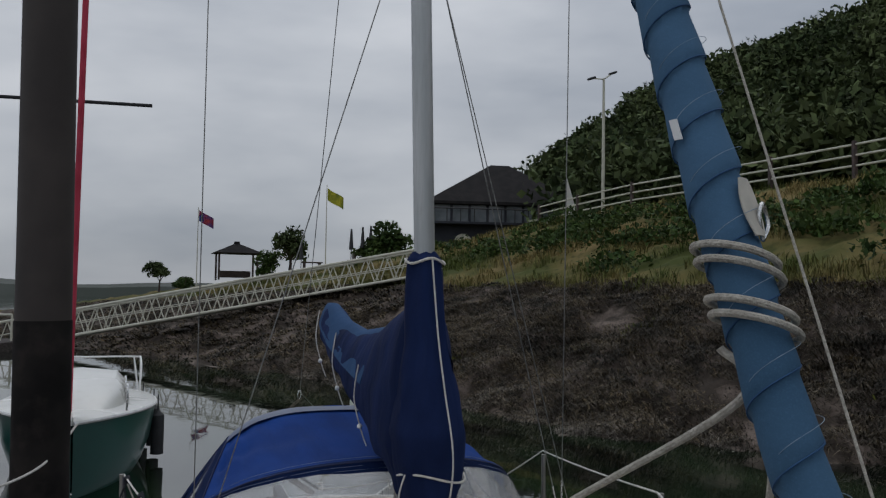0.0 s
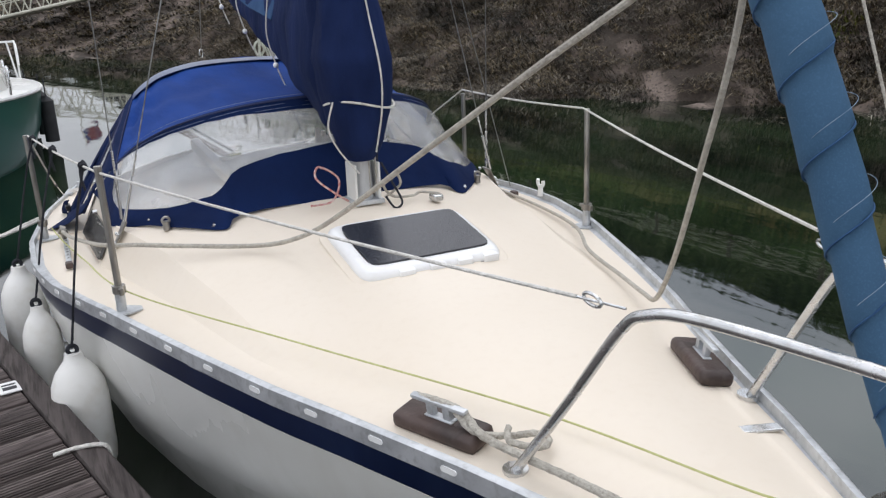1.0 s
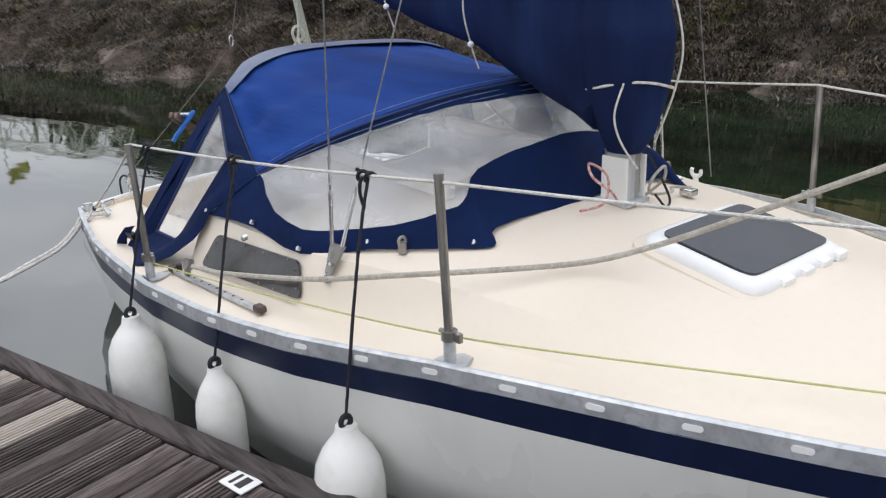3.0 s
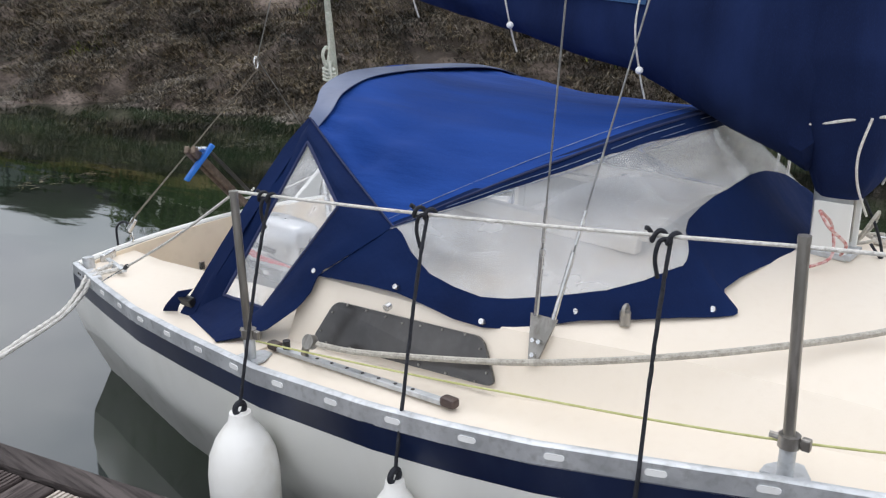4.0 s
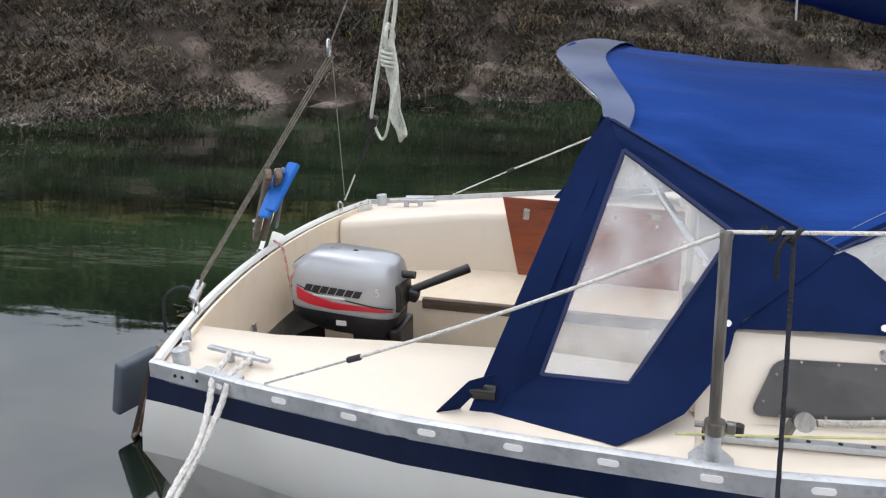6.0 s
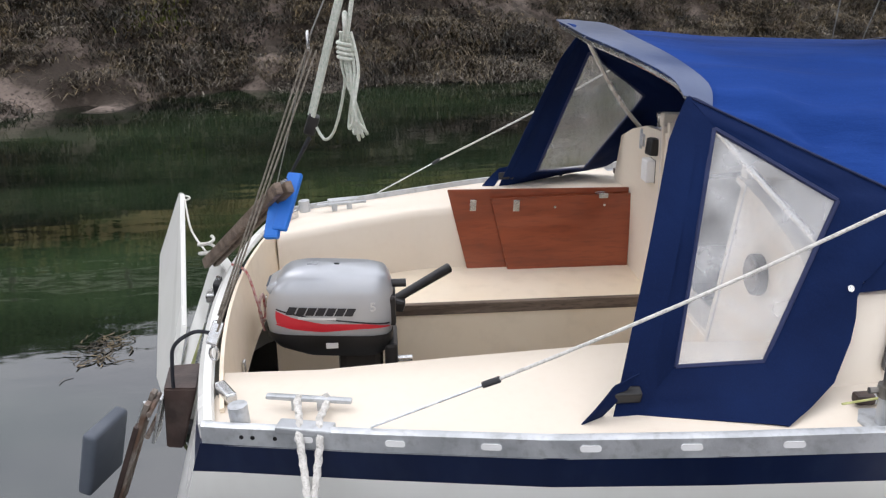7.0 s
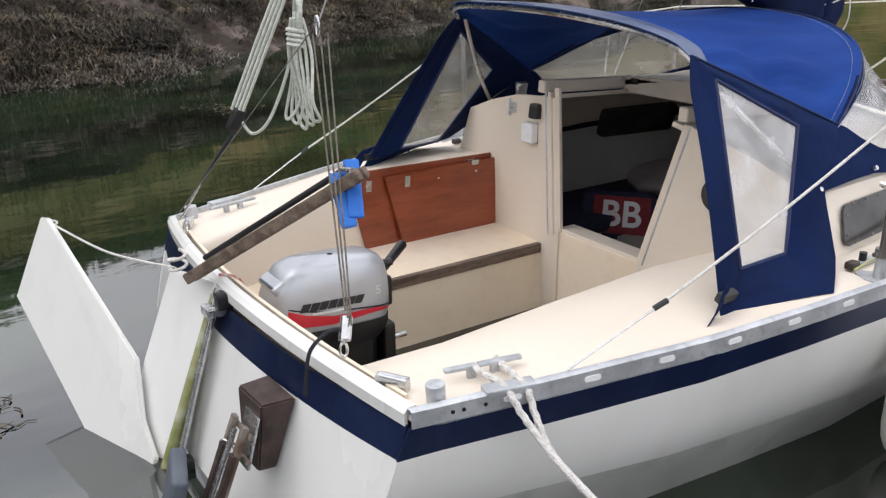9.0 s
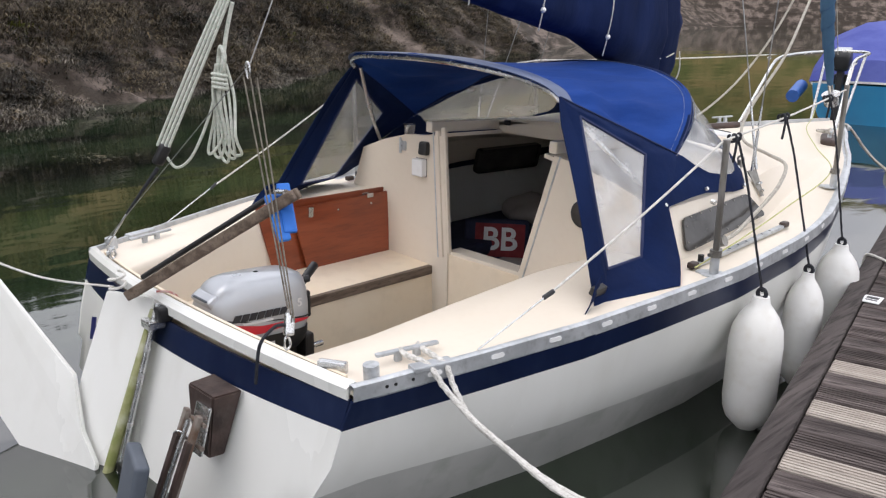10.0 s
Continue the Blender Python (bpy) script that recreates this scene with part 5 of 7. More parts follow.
for side in (-1, 1):
    bar("pulpit_leg", (side * 0.16, 0.80, 1.385), (side * 0.13, 1.02, 0.84), 0.0115, STEEL, pulpit)
    bar("pulpit_foot", (side * 0.39 + 0.03, 1.74, 0.808), (side * 0.39 + 0.03, 1.74, 0.82), 0.033, STEEL, pulpit)
for side in (-1, 1):
    pts = [(side * 0.31, 1.40, 1.35 if side < 0 else 1.377), (side * 0.35, 1.51, 1.348 if side < 0 else 1.377), (side * 1.085, 3.48, 1.335 if side < 0 else 1.365), (side * (1.285 if side < 0 else 1.25), 5.135 if side < 0 else 5.02, 1.25 if side < 0 else 1.285), (side * 1.17, 6.05, 0.785), (side * 1.12, 6.35, 0.645)]
    wire = thing("guard_wire", side * 1.1, 3.5, 1.3, "white-sheathed guard wire along the stanchions", "guard wire", "guard wires")
    for a, b in zip(pts, pts[1:]):
        thin = a == pts[0] or b == pts[-1]
        n = [Vector(a).lerp(Vector(b), k / 6) - Vector((0, 0, 0.012 * math.sin(math.pi * k / 6) if not thin else 0)) for k in range(7)]
        hose("wire", n, 0.0032 if thin else 0.0048, STEEL if thin else ROPE_WHITE, wire, steps=1)
    hose("lashing", [(side * 1.176, 6.03, 0.795), (side * 1.17, 6.05, 0.785), (side * 1.164, 6.07, 0.775)], 0.009, RUBBER, wire, steps=3)
    hose("shackle", [(side * 0.34, 1.47 + 0.03 * math.cos(a), 1.352 + 0.012 * math.sin(a)) for a in np.linspace(0, 6.28, 12)], 0.004, STEEL, wire, steps=2)

# bow cleats on hardwood pads
def cleat(parent, m, length):
    bm = bmesh.new()
    box(bm, (0.022, length, 0.013), m @ pose(0, 0, 0.047), 0.006, 2)
    for end in (-1, 1):
        box(bm, (0.02, 0.026, 0.044), m @ pose(0, end * length * 0.15, 0.022), 0.006, 2)
    box(bm, (0.028, length * 0.52, 0.008), m @ pose(0, 0, 0.003), 0.003, 1)
    return part("cleat", bm, ALU, parent, "cast aluminium cleat", True)


for x, y, turn_z in ((-0.43, 2.0, 23), (0.43, 1.95, -23)):
    m = lying(x, y, 0.0) @ pose(0, 0, 0, 0, 0, turn_z)
    bm = bmesh.new()
    box(bm, (0.105, 0.29, 0.05), m @ pose(0, 0, 0.022), 0.024, 3)
    pad = part("cleat_pad", bm, DARK_WOOD, yacht, "dark hardwood cleat pad", True)
    cleat(pad, m @ pose(0, 0, 0.045), 0.19)
rope("bow_line", [(-0.47, 2.08, 0.895), (-0.44, 2.0, 0.905), (-0.405, 1.93, 0.895), (-0.39, 1.85, 0.862), (-0.345, 1.72, 0.855), (-0.29, 1.56, 0.855), (-0.25, 1.38, 0.86), (-0.255, 1.24, 0.855), (-0.30, 1.20, 0.80), (-0.45, 1.12, 0.60), (-0.72, 1.0, 0.385), (-0.85, 0.97, 0.372)], 0.011, ROPE_GREY, "three-strand grey bow mooring line", 10, 60)
rope("bow_line_tail", [(-0.42, 1.95, 0.90), (-0.40, 1.88, 0.862), (-0.33, 1.82, 0.860), (-0.27, 1.80, 0.860), (-0.25, 1.76, 0.860), (-0.29, 1.73, 0.862), (-0.35, 1.78, 0.870), (-0.32, 1.84, 0.872)], 0.009, ROPE_GREY, "loose tail of mooring line beside the cleat", 8, 60)
bm = bmesh.new()
box(bm, (0.02, 0.13, 0.035), pose(-0.295, 1.30, 0.842, 0, 0, 27), 0.006, 2)
part("bow_fairlead", bm, ALU, yacht, "aluminium fairlead on the toe rail", True)
block("eye_plate", (0.11, 0.035, 0.008), pose(0.30, 1.58, deck_z(0.30, 1.58) + 0.004, 0, 0, -20), STEEL, yacht, 0.003, "flat steel deck eye")

# near side: genoa track, winch, small fittings
for side in (-1, 1):
    a, b = Vector((side * 1.19, 5.11, sheer(5.11) - 0.012)), Vector((side * 1.215, 4.33, sheer(4.33) - 0.012))
    track = part("genoa_track", box(bmesh.new(), (0.026, (b - a).length, 0.016), Matrix.Translation((a + b) / 2) @ (a - b).to_track_quat("Y", "Z").to_matrix().to_4x4(), 0.003), ALU, yacht, "drilled genoa track")
    for k in range(9):
        q = a.lerp(b, 0.1 + 0.09 * k)
        bar("hole", q + Vector((0, 0, 0.006)), q + Vector((0, 0, 0.0095)), 0.006, BLACK, track, sides=8)
    for q in (a, b):
        block("end_stop", (0.034, 0.05, 0.028), Matrix.Translation(q + Vector((0, 0, 0.006))), DARK_WOOD, track, 0.009)
    car = Vector((side * 1.2, 4.93, sheer(4.93)))
    bar("sheet_block", car + Vector((-side * 0.004, -0.02, 0.05)), car + Vector((side * 0.02, -0.02, 0.06)), 0.024, POST, track, sides=18, label="tarnished sheet block")
    bar("spring", car + Vector((0, 0.02, 0)), car + Vector((0, 0.0, 0.05)), 0.013, POST, track)
    bar("plunger", a + Vector((0, -0.06, 0.01)), a + Vector((0, -0.06, 0.04)), 0.013, BLACK, track)
    eye = bar("deck_eye", (side * 0.80, 4.02, 0.935), (side * 0.80, 4.02, 0.975), 0.016, POST, yacht, label="stubby deck fairlead")
    hose("ring", [(side * 0.80 + 0.016 * math.cos(t), 4.02, 0.978 + 0.016 * math.sin(t)) for t in np.linspace(0, 6.28, 12)], 0.006, POST, eye, steps=2)
    bar("hook", (side * 1.035, 4.72, 0.895), (side * 1.055, 4.72, 0.892), 0.012, STEEL, yacht)
    # stern gear
    bar("push_pit_socket", (side * 0.99, 6.70, 0.58), (side * 0.99, 6.705, 0.655), 0.027, ALU, yacht, label="short aluminium socket tube")
    m = pose(side * 0.955, 6.52, 0.598, 0, 0, side * 12)
    cleat(yacht, m, 0.24)
    block("stern_fairlead", (0.05, 0.15, 0.02), pose(side * 1.075, 6.52, sheer(6.5) - 0.005, 0, 0, side * 14), ALU, yacht, 0.005, "aluminium stern fairlead")
    for y in (6.60, 6.66, 6.69):
        bar("rail_hole", (side * (beam(y) + 0.010), y, sheer(y) - 0.026), (side * (beam(y) + 0.0145), y, sheer(y) - 0.026), 0.006, BLACK, yacht, sides=8)
    block("corner_plate", (0.03, 0.10, 0.045), pose(side * 0.86, 6.76, 0.617, 0, 0, side * 60), STEEL, yacht, 0.006)
    for x, z in ((0.30, 0.42), (0.42, 0.42), (0.62, 0.46)):
        block("lashing_eye", (0.035, 0.008, 0.045), pose(side * x, stern(x, 0.45) - 0.125, z), STEEL, yacht, 0.003)

# a white fairlead and a cleat on the far rail
horn = bar("rail_fairlead", (1.30, 4.18, sheer(4.2) - 0.01), (1.30, 4.18, sheer(4.2) + 0.055), 0.018, PLASTIC_WHITE, yacht, 0.012, label="white plastic rail fairlead")
hose("horn", [(1.30, 4.18 + 0.028 * math.cos(a), sheer(4.2) + 0.07 + 0.028 * math.sin(a)) for a in np.linspace(-3.6, 0.5, 10)], 0.010, PLASTIC_WHITE, horn, steps=2)

# deck lines at the mast foot
rope("halyard_tail", [(-0.06, 3.65, 1.04), (-0.14, 3.62, 1.10), (-0.20, 3.66, 1.16), (-0.17, 3.70, 1.20), (-0.09, 3.68, 1.14), (-0.13, 3.66, 1.05), (-0.22, 3.70, 1.03)], 0.005, ROPE_RED, "red-flecked halyard tail looped at the mast foot")
rope("halyard_coil", [(0.12, 3.66, 1.03), (0.18, 3.62, 1.09), (0.15, 3.60, 1.15), (0.10, 3.62, 1.10), (0.16, 3.66, 1.03), (0.24, 3.62, 1.03), (0.30, 3.66, 1.03), (0.38, 3.62, 1.02)], 0.006, ROPE_GREY, "grey halyard lines led over the coachroof")
rope("halyard_coil", [(0.10, 3.64, 1.20), (0.14, 3.60, 1.10), (0.17, 3.58, 1.02), (0.13, 3.57, 1.00), (0.10, 3.60, 1.05)], 0.005, ROPE_BLACK, "dark halyard tail at the mast foot")
clutch = block("deck_block", (0.05, 0.06, 0.03), pose(0.36, 3.62, 1.005), STEEL, yacht, 0.008, "steel deck block")
for k in range(3):
    bar("halyard", (0.085 + 0.012 * k - 0.06 * (k == 2), 3.66, 1.05), up_mast(2.4) + Vector((0.06, -0.06, 0)), 0.0035, (ROPE_GREY, ROPE_BLACK, ROPE_GREY)[k], mast)

# tiller and rudder
steer = thing("rudder", 0.1, 7.0, 0.3, "white rudder with its blade kicked up and a wooden tiller", "rudder")
n_r = Vector((0.334, -0.8786, -0.3412)).normalized()
stock_o = [(0.072, 6.942, 0.649), (0.306, 7.034, 0.642), (0.315, 7.165, 0.313), (0.30, 7.24, 0.10), (0.18, 7.26, -0.06), (0.063, 7.226, -0.091), (0.064, 7.196, -0.012)]
plate("stock", [Vector(q) + n_r * 0.026 for q in stock_o], -0.055, WHITE_HULL, steer, "white rudder stock", 0.004)
blade_o = [(1.064, 7.301, 0.695), (1.02, 7.285, 0.70), (0.321, 7.167, 0.313), (0.20, 7.20, 0.12), (0.09, 7.20, 0.02), (0.08, 7.235, -0.10), (0.347, 7.334, -0.095), (1.093, 7.442, 0.362)]
plate("blade", [Vector(q) - n_r * 0.010 for q in blade_o], 0.022, WHITE_HULL, steer, "white kick-up rudder blade", 0.004)
edge = [Vector((0.060, 6.93, 0.60)), Vector((0.050, 7.19, -0.03))]
bar("algae_strip", edge[0], edge[1], 0.020, ALGAE, steer, label="green-stained leading edge")
bar("pintle_rod", Vector((0.02, 6.935, 0.64)), Vector((0.02, 7.18, -0.10)), 0.012, STEEL, steer)
for k in (0.08, 0.9):
    q = Vector((0.03, 6.935, 0.62)).lerp(Vector((0.03, 7.18, -0.10)), k)
    block("gudgeon", (0.07, 0.07, 0.035), Matrix.Translation(q), STEEL, steer, 0.006)
    block("gudgeon_pad", (0.05, 0.06, 0.06), Matrix.Translation(q + Vector((-0.03, -0.03, 0.04))), BLACK, steer, 0.01)
for q in ((0.16, 7.0, 0.56), (0.27, 7.045, 0.56), (0.20, 7.08, 0.35), (0.16, 7.20, 0.06), (0.25, 7.30, -0.02)):
    c = Vector(q) + n_r * 0.028
    c -= n_r * ((c - Vector(stock_o[0])).dot(n_r) - 0.028)
    bar("bolt", c, c + n_r * 0.008, 0.012, STEEL, steer, sides=10)
t_a, t_b = Vector((0.14, 6.99, 0.655)), Vector((-0.455, 6.605, 1.105))
for o in (-0.016, 0.016):
    m = Matrix.Translation((t_a + t_b) / 2 + Vector((o * 0.5, -o, 0))) @ (t_b - t_a).to_track_quat("Z", "Y").to_matrix().to_4x4()
    block("tiller", (0.024, 0.040, (t_b - t_a).length), m, TEAK, steer, 0.007, "weathered teak tiller")
bar("tiller_extension", t_a + Vector((0.03, -0.07, 0.05)), t_a.lerp(t_b, 0.86) + Vector((0.02, -0.05, 0.055)), 0.011, BLACK, steer, label="black tiller extension")
bar("extension_joint", t_a.lerp(t_b, 0.84) + Vector((0.02, -0.05, 0.055)), t_a.lerp(t_b, 0.92) + Vector((0.0, -0.02, 0.03)), 0.014, STEEL, steer)
hose("knot", [t_a + Vector((0.06 + 0.03 * math.cos(a), 0.02 + 0.03 * math.sin(a), 0.01 + 0.006 * a)) for a in np.linspace(0, 12, 30)], 0.006, ROPE_WHITE, steer, steps=2)
hose("uphaul", [t_a + Vector((0.08, 0.03, 0.02)), (0.60, 7.16, 0.65), (1.03, 7.28, 0.675)], 0.0045, ROPE_WHITE, steer)
hose("knot", [(1.03 + 0.02 * math.cos(a), 7.275 + 0.02 * math.sin(a), 0.66 + 0.003 * a) for a in np.linspace(0, 9, 24)], 0.005, ROPE_WHITE, steer, steps=2)
rope("tiller_lashing", [(0.10, 6.90, 0.66), (0.06, 6.84, 0.64), (0.02, 6.80, 0.52), (0.05, 6.79, 0.44), (0.10, 6.79, 0.46), (0.08, 6.79, 0.54), (0.03, 6.80, 0.50), (0.05, 6.79, 0.40)], 0.005, ROPE_RED, "pale pink cord looped over the transom")

# motor bracket on the transom
mount = thing("motor_bracket", -0.5, 7.0, 0.35, "outboard bracket of hardwood block and steel arms on the transom", "motor bracket")
bm = bmesh.new()
corners = [(-0.555, 0.478), (-0.385, 0.488), (-0.42, 0.258), (-0.535, 0.248)]
lo = [bm.verts.new((x, stern(x, z) + 0.012, z)) for x, z in corners]
hi = [bm.verts.new((x + (0.01 if x < -0.5 else -0.01), stern(x, z) + (0.12 if z > 0.4 else 0.07), z)) for x, z in corners]
bm.faces.new(lo[::-1])
bm.faces.new(hi)
for i in range(4):
    j = (i + 1) % 4
    bm.faces.new((lo[i], lo[j], hi[j], hi[i]))
bmesh.ops.bevel(bm, geom=list(bm.edges), offset=0.006, segments=2, affect="EDGES")
part("wood_block", bm, DARK_WOOD, mount, "dark hardwood mounting block")
block("hinge_plate", (0.09, 0.012, 0.17), pose(-0.50, 7.06, 0.36, 16), STEEL, mount, 0.004, "rust-stained steel plate")
RUSTY = surface("rusty_steel", (0.16, 0.10, 0.07), (0.30, 0.27, 0.24), 14, 0.6, metal=0.4, grain=(0.08, 0.04, 0.025), grain_scale=30, grain_mix=0.6)
for x in (-0.545, -0.465):
    a, b = Vector((x, 7.08, 0.43)), Vector((x + 0.02, 7.24, 0.02))
    m = Matrix.Translation((a + b) / 2) @ (b - a).to_track_quat("Z", "Y").to_matrix().to_4x4()
    block("arm", (0.03, 0.018, (b - a).length), m, RUSTY, mount, 0.003, "dull steel bracket arm")
    block("arm", (0.03, 0.018, (b - a).length * 0.9), Matrix.Translation((0, 0.035, -0.06)) @ m, DARK_WOOD, mount, 0.003)
bar("arm_rod", (-0.505, 7.10, 0.41), (-0.49, 7.25, 0.05), 0.009, STEEL, mount)
for z, y in ((0.40, 7.075), (0.32, 7.09), (0.02, 7.24)):
    bar("pin", (-0.57, y, z), (-0.43, y, z), 0.008, RUSTY, mount)
hose("clip", [(-0.50, 7.10, 0.34), (-0.47, 7.12, 0.36), (-0.45, 7.13, 0.345), (-0.47, 7.12, 0.33)], 0.004, STEEL, mount)
bm = bmesh.new()
box(bm, (0.20, 0.05, 0.24), pose(-0.44, 7.285, 0.20, 14, 0, -16), 0.016, 3)
part("motor_pad", bm, GREY_PAD, mount, "grey-blue plastic motor pad", True)
for k in range(4):
    block("pad_rib", (0.02, 0.012, 0.10), pose(-0.50 + 0.04 * k, 7.317 - 0.012 * k, 0.20, 14, 0, -16), RUBBER, mount, 0.004)

# ---- things in the cockpit ----
for name, pts, t in (("washboard", [(0.815, 5.16, 0.72), (0.815, 6.02, 0.735), (0.795, 5.93, 0.342), (0.795, 5.20, 0.342)], 0.014), ("washboard", [(0.785, 5.15, 0.70), (0.785, 5.82, 0.695), (0.762, 5.74, 0.342), (0.762, 5.165, 0.342)], 0.014)):
    wb = thing(name, pts[0][0], 5.5, 0.34, "varnished red-brown mahogany washboard leaning on the cockpit seat", "washboard", "washboards")
    plate("board", pts, t, MAHOGANY, wb, "", 0.003)
    block("hasp", (0.006, 0.03, 0.055), pose(pts[1][0] - 0.02, pts[1][1] - 0.12, 0.66, 4), STEEL, wb, 0.002, "steel hasp")
    block("hasp", (0.006, 0.045, 0.025), pose(pts[0][0] - 0.02, pts[0][1] + 0.14, 0.695), STEEL, wb, 0.002)
    for y in (0.2, 0.55):
        q = Vector(pts[0]).lerp(Vector(pts[1]), y) + Vector((-0.02, 0, -0.05))
        bar("screw", q, q + Vector((-0.002, 0, 0)), 0.006, STEEL, wb, sides=8)

sensor = thing("wall_box", 0.47, 5.17, 0.90, "small white plastic box on the bulkhead", "instrument box")
block("case", (0.085, 0.045, 0.095), pose(0.475, 5.175, 0.885), PLASTIC_WHITE, sensor, 0.008)
block("back", (0.09, 0.02, 0.10), pose(0.475, 5.152, 0.885), BLACK, sensor, 0.004)
lampb = thing("bulkhead_lamp", 0.44, 5.17, 1.0, "black plastic lamp on the bulkhead", "lamp")
block("body", (0.055, 0.05, 0.075), pose(0.435, 5.175, 0.995, 8, 0, 12), BLACK, lampb, 0.014)
winch = thing("winch", 0.68, 5.06, 1.02, "small chrome sheet winch on the coachroof edge", "winch")
z0 = deck_z(0.70, 5.05)
bar("base", (0.70, 5.05, z0), (0.70, 5.05, z0 + 0.03), 0.04, STEEL, winch, 0.035)
bar("barrel", (0.70, 5.05, z0 + 0.03), (0.70, 5.05, z0 + 0.085), 0.026, STEEL, winch, 0.034)
bar("cap", (0.70, 5.05, z0 + 0.085), (0.70, 5.05, z0 + 0.095), 0.034, STEEL, winch)
cleat(winch, pose(0.60, 5.16, 0.985, 90, 0, 90), 0.09)
port = thing("compass", -0.648, 5.17, 0.833, "round grey bulkhead compass behind the vinyl window", "compass")
bar("rim", (-0.648, 5.162, 0.833), (-0.648, 5.185, 0.833), 0.064, BLACK, port, sides=28)
bar("face", (-0.648, 5.185, 0.833), (-0.648, 5.192, 0.833), 0.052, SMOKED, port, sides=28)
bar("halyard", (0.0, 0.965, 1.38), (0.0, 3.36, 7.3), 0.003, ROPE_GREY, mast, sides=6)
cushion = thing("cushion", 0.4, 4.6, 0.4, "navy and red cushion with white lettering lying in the cabin", "cushion")
cm = Matrix.Translation((0.39, 4.62, 0.385)) @ Matrix(((-0.78, 0.17, -0.60, 0), (-0.62, -0.22, 0.75, 0), (0.0, 0.96, 0.28, 0), (0, 0, 0, 1)))
bm = bmesh.new()
box(bm, (0.40, 0.26, 0.10), cm, 0.045, 4)
part("pad", bm, CUSHION_NAVY, cushion, "", True)
bm = bmesh.new()
box(bm, (0.30, 0.20, 0.02), cm @ pose(0.02, 0, 0.045), 0.008, 2)
part("panel", bm, CUSHION_RED, cushion, "red panel", True)


def letters(name, text, size, m, material, parent, label=""):
    curve = bpy.data.curves.new(name, "FONT")
    curve.body, curve.size, curve.align_x, curve.align_y, curve.extrude, curve.offset = text, size, "CENTER", "CENTER", 0.001, size * 0.02
    tmp = bpy.data.objects.new(name + "_tmp", curve)
    me = bpy.data.meshes.new_from_object(tmp)
    bpy.data.objects.remove(tmp)
    me.transform(m)
    return link(name, me, material, parent, label, False)


letters("lettering", "BB", 0.19, cm @ pose(0.02, 0, 0.058), PALE_CLOTH, cushion, "white letters")
block("foot_board", (0.62, 0.40, 0.03), pose(0.0, 4.50, 0.29), CABIN, yacht, 0.004)
block("inner_window", (0.02, 0.55, 0.17), pose(0.925, 3.95, 0.735, 0, -14, -8), SMOKED, yacht, 0.03, "dark cabin window seen from inside")
cloth = thing("blanket", 0.55, 4.05, 0.4, "crumpled grey-beige blanket on the bunk", "blanket")
bm = bmesh.new()
bmesh.ops.create_icosphere(bm, subdivisions=4, radius=1, matrix=pose(0.55, 4.05, 0.46) @ Matrix.Diagonal((0.20, 0.26, 0.09, 1)))
for vert in bm.verts:
    vert.co += vert.normal * 0.04 * noise.noise(vert.co * 7)
part("fold", bm, CABIN, cloth, "", True)

# outboard
for k, (x, w, h) in enumerate(((0.56, 0.03, 0.06), (0.61, 0.03, 0.06), (0.66, 0.03, 0.06), (0.72, 0.05, 0.10))):
    block("name_bar", (w, 0.003, h), pose(x, stern(x, 0.33) + 0.002, 0.33, 16, 12), NAVY_INK, yacht, 0.0, "navy painted lettering stroke")
motor = thing("outboard_motor", 0.04, 6.5, 0.35, "silver and black outboard motor with a red flash", "outboard motor")


def shell(levels, n=48, power=4.2):
    out = []
    for z, cy, ry, cx, rx in levels:
        row = []
        for a in np.linspace(0, 2 * math.pi, n + 1):
            ca, sa = math.cos(a), math.sin(a)
            row.append((cx + rx * math.copysign(abs(ca) ** (2 / power), ca), cy + ry * math.copysign(abs(sa) ** (2 / power), sa), z))
        out.append(row)
    return out


cowl = shell([(0.425, 6.525, 0.235, 0.035, 0.122), (0.47, 6.525, 0.243, 0.035, 0.128), (0.53, 6.525, 0.240, 0.035, 0.127), (0.59, 6.520, 0.228, 0.035, 0.120), (0.635, 6.510, 0.205, 0.035, 0.108), (0.655, 6.505, 0.185, 0.035, 0.094), (0.668, 6.505, 0.150, 0.035, 0.070), (0.672, 6.505, 0.01, 0.035, 0.01)])
tilt_m = Matrix.Translation((0.035, 6.52, 0.5)) @ Matrix.Rotation(radians(3.5), 4, "X") @ Matrix.Translation((-0.035, -6.52, -0.5))
cowl = [[tilt_m @ Vector(q) for q in r] for r in cowl]
v, f = sheet(cowl)
raw("cowl", v, f, SILVER, motor, "silver engine cowl")
skirt = shell([(0.335, 6.48, 0.16, 0.035, 0.10), (0.365, 6.51, 0.215, 0.035, 0.118), (0.40, 6.522, 0.238, 0.035, 0.127), (0.43, 6.525, 0.240, 0.035, 0.128)])
v, f = sheet([[tilt_m @ Vector(q) for q in r] for r in skirt])
raw("skirt", v, f, BLACK, motor, "black lower cowl")
block("leg", (0.13, 0.17, 0.34), pose(0.035, 6.42, 0.20), BLACK, motor, 0.03)
block("clamp", (0.20, 0.05, 0.20), pose(0.035, 6.30, 0.27), BLACK, motor, 0.014)
bar("clamp_screw", (-0.04, 6.22, 0.30), (-0.04, 6.30, 0.30), 0.012, STEEL, motor)
intake = block("air_intake", (0.15, 0.055, 0.085), pose(0.035, 6.716, 0.585, -32), SILVER, motor, 0.014, "silver rear air intake")
block("intake_recess", (0.115, 0.012, 0.05), pose(0.035, 6.742, 0.594, -32), GREY_PAD, intake, 0.008, "shaded hollow of the intake")
